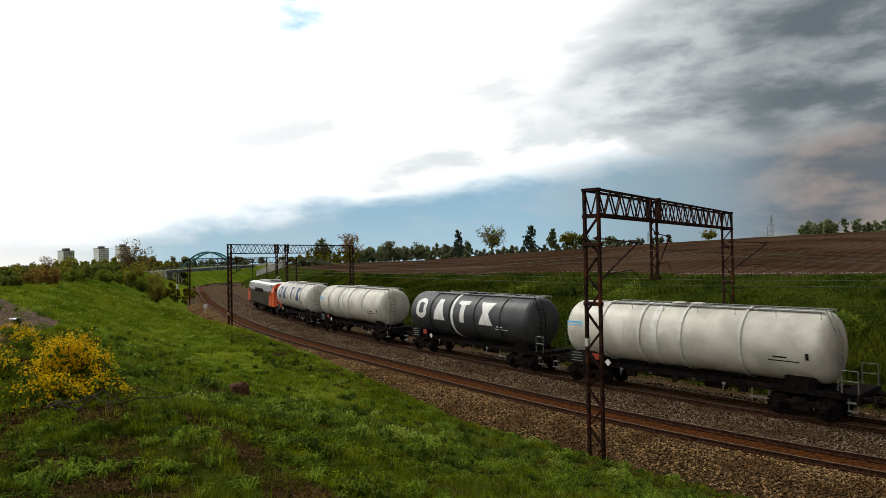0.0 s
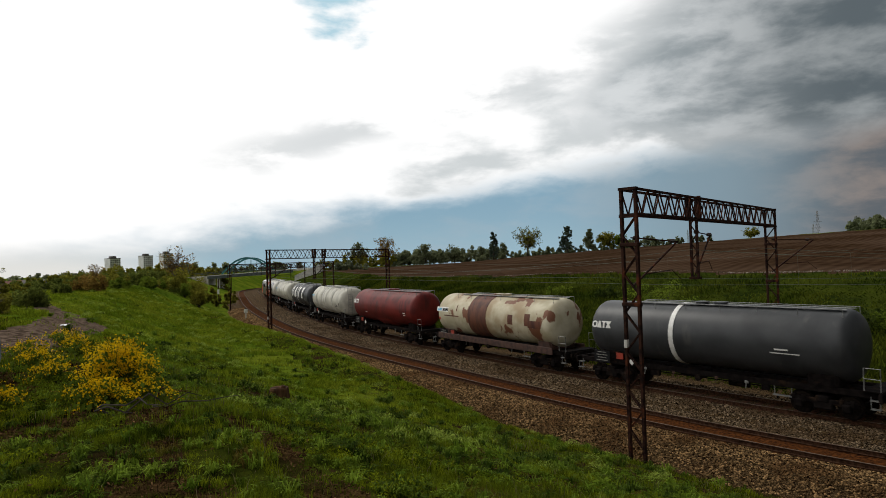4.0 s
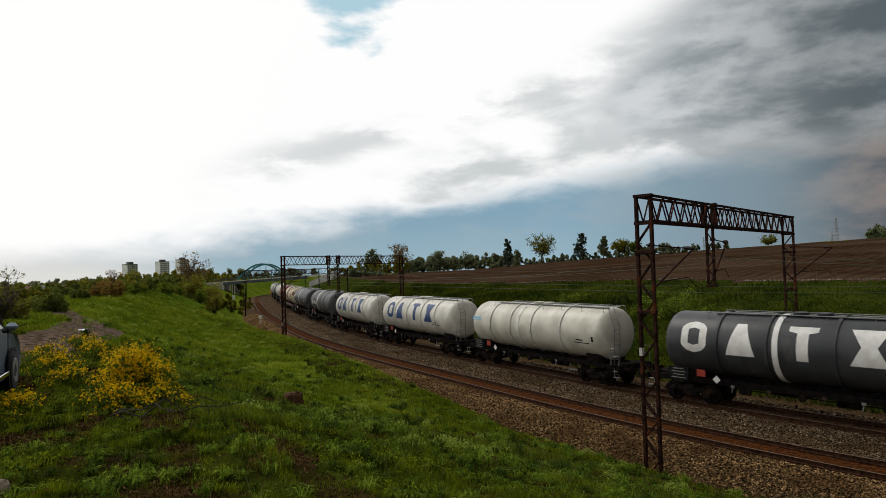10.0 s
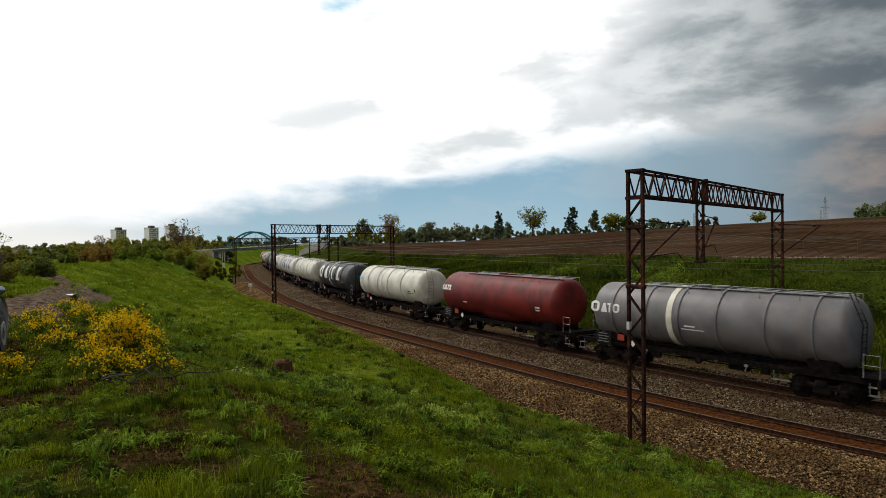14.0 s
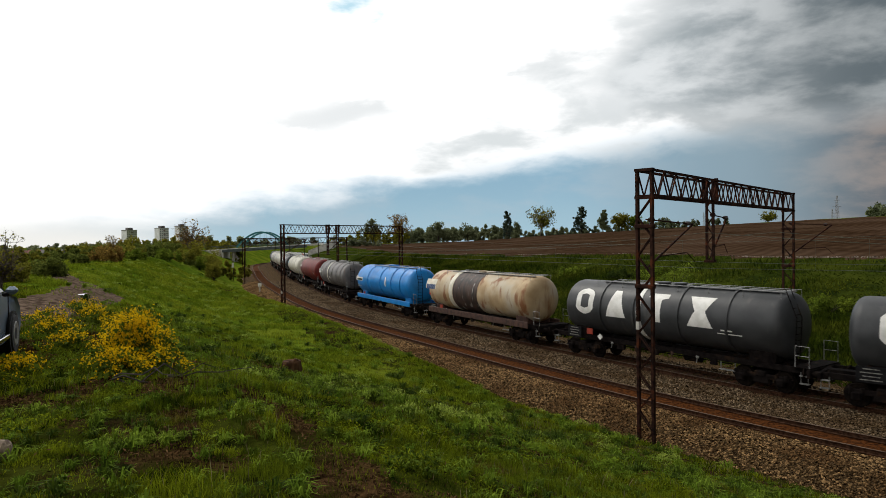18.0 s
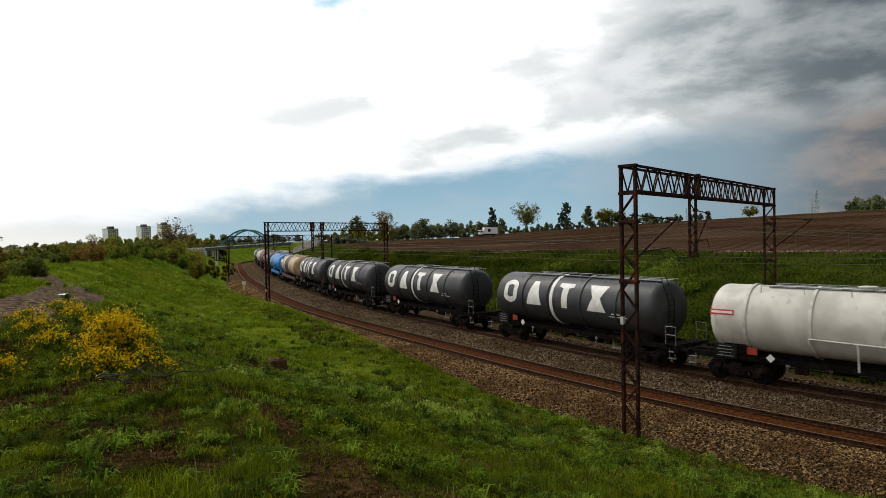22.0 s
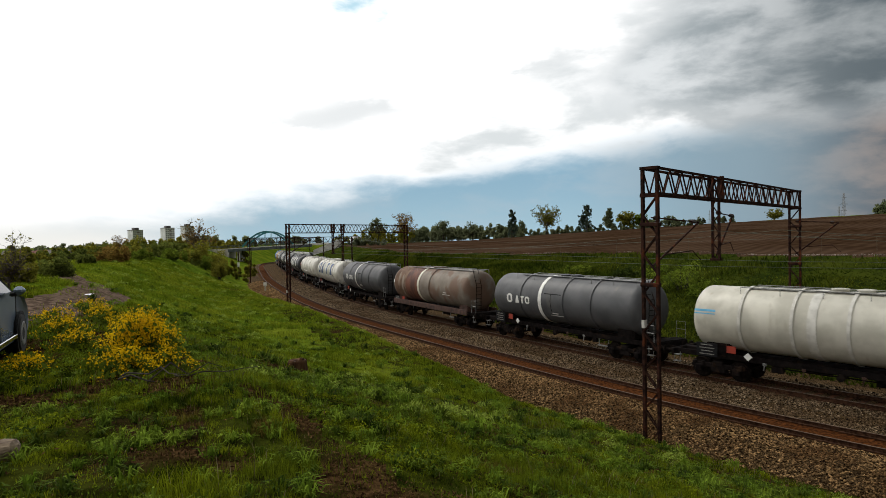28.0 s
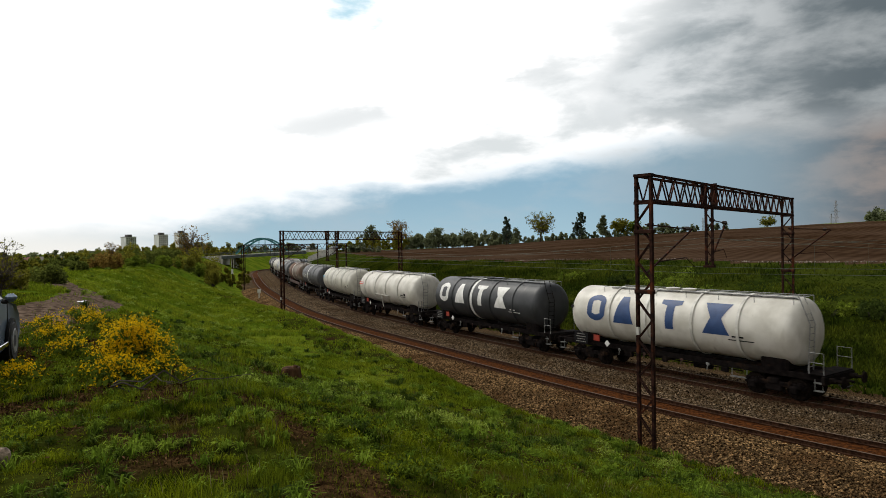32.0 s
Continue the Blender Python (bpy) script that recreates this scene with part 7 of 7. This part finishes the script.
def build_rosettes(name, label, seed, count, place, size, width, material, leaves=34, category="weeds"):
    """Tufts whose narrow leaves spring from one root and arch outwards."""
    rng = np.random.default_rng(seed)
    X, Y, R = place(rng, count)
    k = len(X)
    r = np.repeat(R, leaves)
    n = len(r)
    th = rng.uniform(0, 6.28, n)
    x0, y0 = np.repeat(X, leaves) + rng.normal(0, 0.16, n) * r, np.repeat(Y, leaves) + rng.normal(0, 0.16, n) * r
    z0 = np.repeat(ground_z(X, Y), leaves)
    reach, up = r * rng.uniform(0.35, 1.15, n), r * rng.uniform(0.45, 1.25, n) * size
    w = width * rng.uniform(0.7, 1.3, n) * (0.8 + np.repeat(np.hypot(X, Y), leaves) / 40)
    cx, cy, px, py = np.cos(th), np.sin(th), -np.sin(th), np.cos(th)

    def at(f, g, q):
        return np.stack([x0 + cx * reach * f + px * w * q, y0 + cy * reach * f + py * w * q, z0 + up * g], 1)
    V = np.stack([at(0, 0, -0.4), at(0, 0, 0.4), at(0.45, 0.85, 0.5), at(0.45, 0.85, -0.5), at(0.45, 0.85, -0.5), at(0.45, 0.85, 0.5), at(1.0, 0.72, 0.08), at(1.0, 0.72, -0.08)], 1).reshape(-1, 3)
    tagged(new(name, soup(name, V, 4, M[material])), label, category, kind="stuff")


def on_slope(rng, count):
    s, u = rng.uniform(-30, 42, count * 3), -4.9 - 16.0 * rng.random(count * 3) ** 0.8
    x, y, _ = line(s, u)
    r = np.hypot(x, y)
    ok = (r > 9) & (r < 20 + 22 * rng.random(len(r))) & (value_noise(x, y, 3.5, 41) + 0.5 * value_noise(x, y, 1.2, 42) > -0.10)
    return x[ok][:count], y[ok][:count], rng.uniform(0.13, 0.34, min(count, int(ok.sum())))


def close_by(rng, count):
    r, a = np.sqrt(rng.uniform(2.5 ** 2, 15 ** 2, count * 2)), np.radians(rng.uniform(-38, 38, count * 2))
    x, y = r * np.sin(a), r * np.cos(a)
    _, u = along(x, y)
    ok = (u < -5) & (road_distance(x, y) > 1.4) & ~bare_patch(x, y)
    return x[ok][:count], y[ok][:count], rng.uniform(0.05, 0.15, min(count, int(ok.sum())))


def build_mounds(name, label, seed, count, lo, hi, leaf, material):
    """Soft rounded herb clumps of many fine leaves."""
    rng = np.random.default_rng(seed)
    s, u = rng.uniform(-30, 55, count), -5.2 - 15.0 * rng.random(count)
    X, Y, _ = line(s, u)
    ok = (np.hypot(X, Y) > 7.5) & ~bare_patch(X, Y)
    X, Y = X[ok], Y[ok]
    R = rng.uniform(lo, hi, len(X))
    per = (150 * (R / 0.25) ** 1.6).astype(int)
    x, y, r = np.repeat(X, per), np.repeat(Y, per), np.repeat(R, per)
    n = len(x)
    a, q = rng.uniform(0, 6.28, n), np.sqrt(rng.random(n))
    wob = 1 + 0.3 * np.sin(3 * a + x * 5)
    px, py = x + np.cos(a) * q * r * wob, y + np.sin(a) * q * r * wob
    up = r * 0.95 * np.sqrt(np.maximum(0.02, 1 - q ** 2)) * rng.uniform(0.55, 1.12, n)
    P = np.column_stack([px, py, ground_z(x, y) + up])
    tagged(new(name, soup(name, leaf_quads(rng, P, leaf, 0.30), 4, M[material])), label, "weeds", kind="stuff")


def build_weeds():
    """Leafy tufts and low weeds over the slope."""
    rng = np.random.default_rng(320)
    build_rosettes("weed_tufts", "pale green leafy weed tufts on the slope", 321, 260, on_slope, 0.85, 0.018, "weed_low", 46)
    build_rosettes("weed_tufts", "dark green coarse tufts among the grass", 322, 420, on_slope, 0.8, 0.024, "weed_dark", 36)
    build_rosettes("weed_tufts", "small yellowish herb rosettes underfoot", 323, 1500, close_by, 0.9, 0.013, "weed_low", 26)
    build_rosettes("weed_tufts", "small dark herb rosettes underfoot", 324, 1300, close_by, 0.8, 0.014, "weed_dark", 22)
    build_mounds("herb_mounds", "soft pale yellow-green herb clumps on the slope", 325, 420, 0.12, 0.27, 0.034, "weed")
    build_mounds("herb_mounds", "mid green leafy clumps on the slope", 326, 260, 0.12, 0.26, 0.045, "weed_low")
    build_mounds("herb_mounds", "dark green leafy clumps on the slope", 327, 90, 0.10, 0.20, 0.045, "weed_dark")
    # low broad leaves between the grass close by, in mounds
    for name, n, r1, mat_name, seed, lo, lab in (("ground_leaves", 150000, 15, "blade", 51, 0.0, "low broad-leaved weeds in the grass"), ("ground_leaves", 70000, 19, "weed_low", 55, 0.10, "pale nettle-like weeds in mounds"),
                                                 ("plant_litter", 170000, 15, "litter", 58, -9, "brown dead stalks and litter on bare soil")):
        r = np.sqrt(rng.uniform(2.4 ** 2, r1 ** 2, n))
        a = np.radians(rng.uniform(-40, 40, n))
        x, y = r * np.sin(a), r * np.cos(a)
        _, u = along(x, y)
        mound = value_noise(x, y, 0.9, seed) + 0.5 * value_noise(x, y, 0.28, seed + 1)
        bare = bare_patch(x, y)
        ok = (u < -4.3) & (mound > lo) & (road_distance(x, y) > 1.3)
        ok &= (bare | (rng.random(n) < 0.06)) if mat_name == "litter" else ~bare
        x, y, r, mound = x[ok], y[ok], r[ok], mound[ok]
        up = 0.05 if mat_name == "litter" else np.clip(0.02 + 0.26 * (mound - max(lo, 0)), 0.02, 0.2)
        P = np.column_stack([x, y, ground_z(x, y) + up * rng.uniform(0.3, 1.15, len(x))])
        me = soup(name, leaf_quads(rng, P, 0.009 + 0.0015 * r, 0.32), 4, M[mat_name])
        tagged(new(name, me), lab, "weeds", kind="stuff")
    # dry stalks at the foot of the ballast
    n = 9000
    s = rng.uniform(-38, 60, n)
    ok = value_noise(s, s * 0, 2.2, 71) > -0.1
    s = s[ok]
    u = -4.1 - 0.9 * rng.random(len(s))
    x, y, _ = line(s, u)
    P = np.column_stack([x, y, ground_z(x, y) + rng.uniform(0.0, 0.28, len(s))])
    tagged(new("dry_stalks", soup("dry_stalks", leaf_quads(rng, P, 0.07, 0.12), 4, M["litter"])), "dark dry stalks along the ballast's foot", "weeds", kind="stuff")


build_weeds()


# ---------------------------------------------------------------- what moves
def motions():
    times = [0.5 * i for i in range(65)]
    for ob, mid in TRAIN:
        walk(ob, [(t, car_pose(mid + train_s(t))) for t in times])

    # the truck comes from behind the hill, runs along the far road and on behind the hedge
    road = ((0, 9.6, 700), (10, 9.5, 520), (19, 9.4, 300), (20, 8.9, 262), (21, 7.0, 250), (22, 4.7, 246), (23, 2.55, 244), (24, 0.3, 244), (25, -2.3, 246), (26, -4.6, 248),
            (28, -9.0, 268), (30, -11.6, 320), (32, -12.6, 420))
    rows = []
    for k, (t, az, d) in enumerate(road):
        x, y = polar(az, d)
        n = road[min(k + 1, len(road) - 1)]
        p = road[max(k - 1, 0)]
        (xa, ya), (xb, yb) = polar(p[1], p[2]), polar(n[1], n[2])
        rows.append((t, pose(x, y, gz(x, y), 0, 0, math.degrees(math.atan2(yb - ya, xb - xa)))))
    walk(TRUCK, rows)


motions()
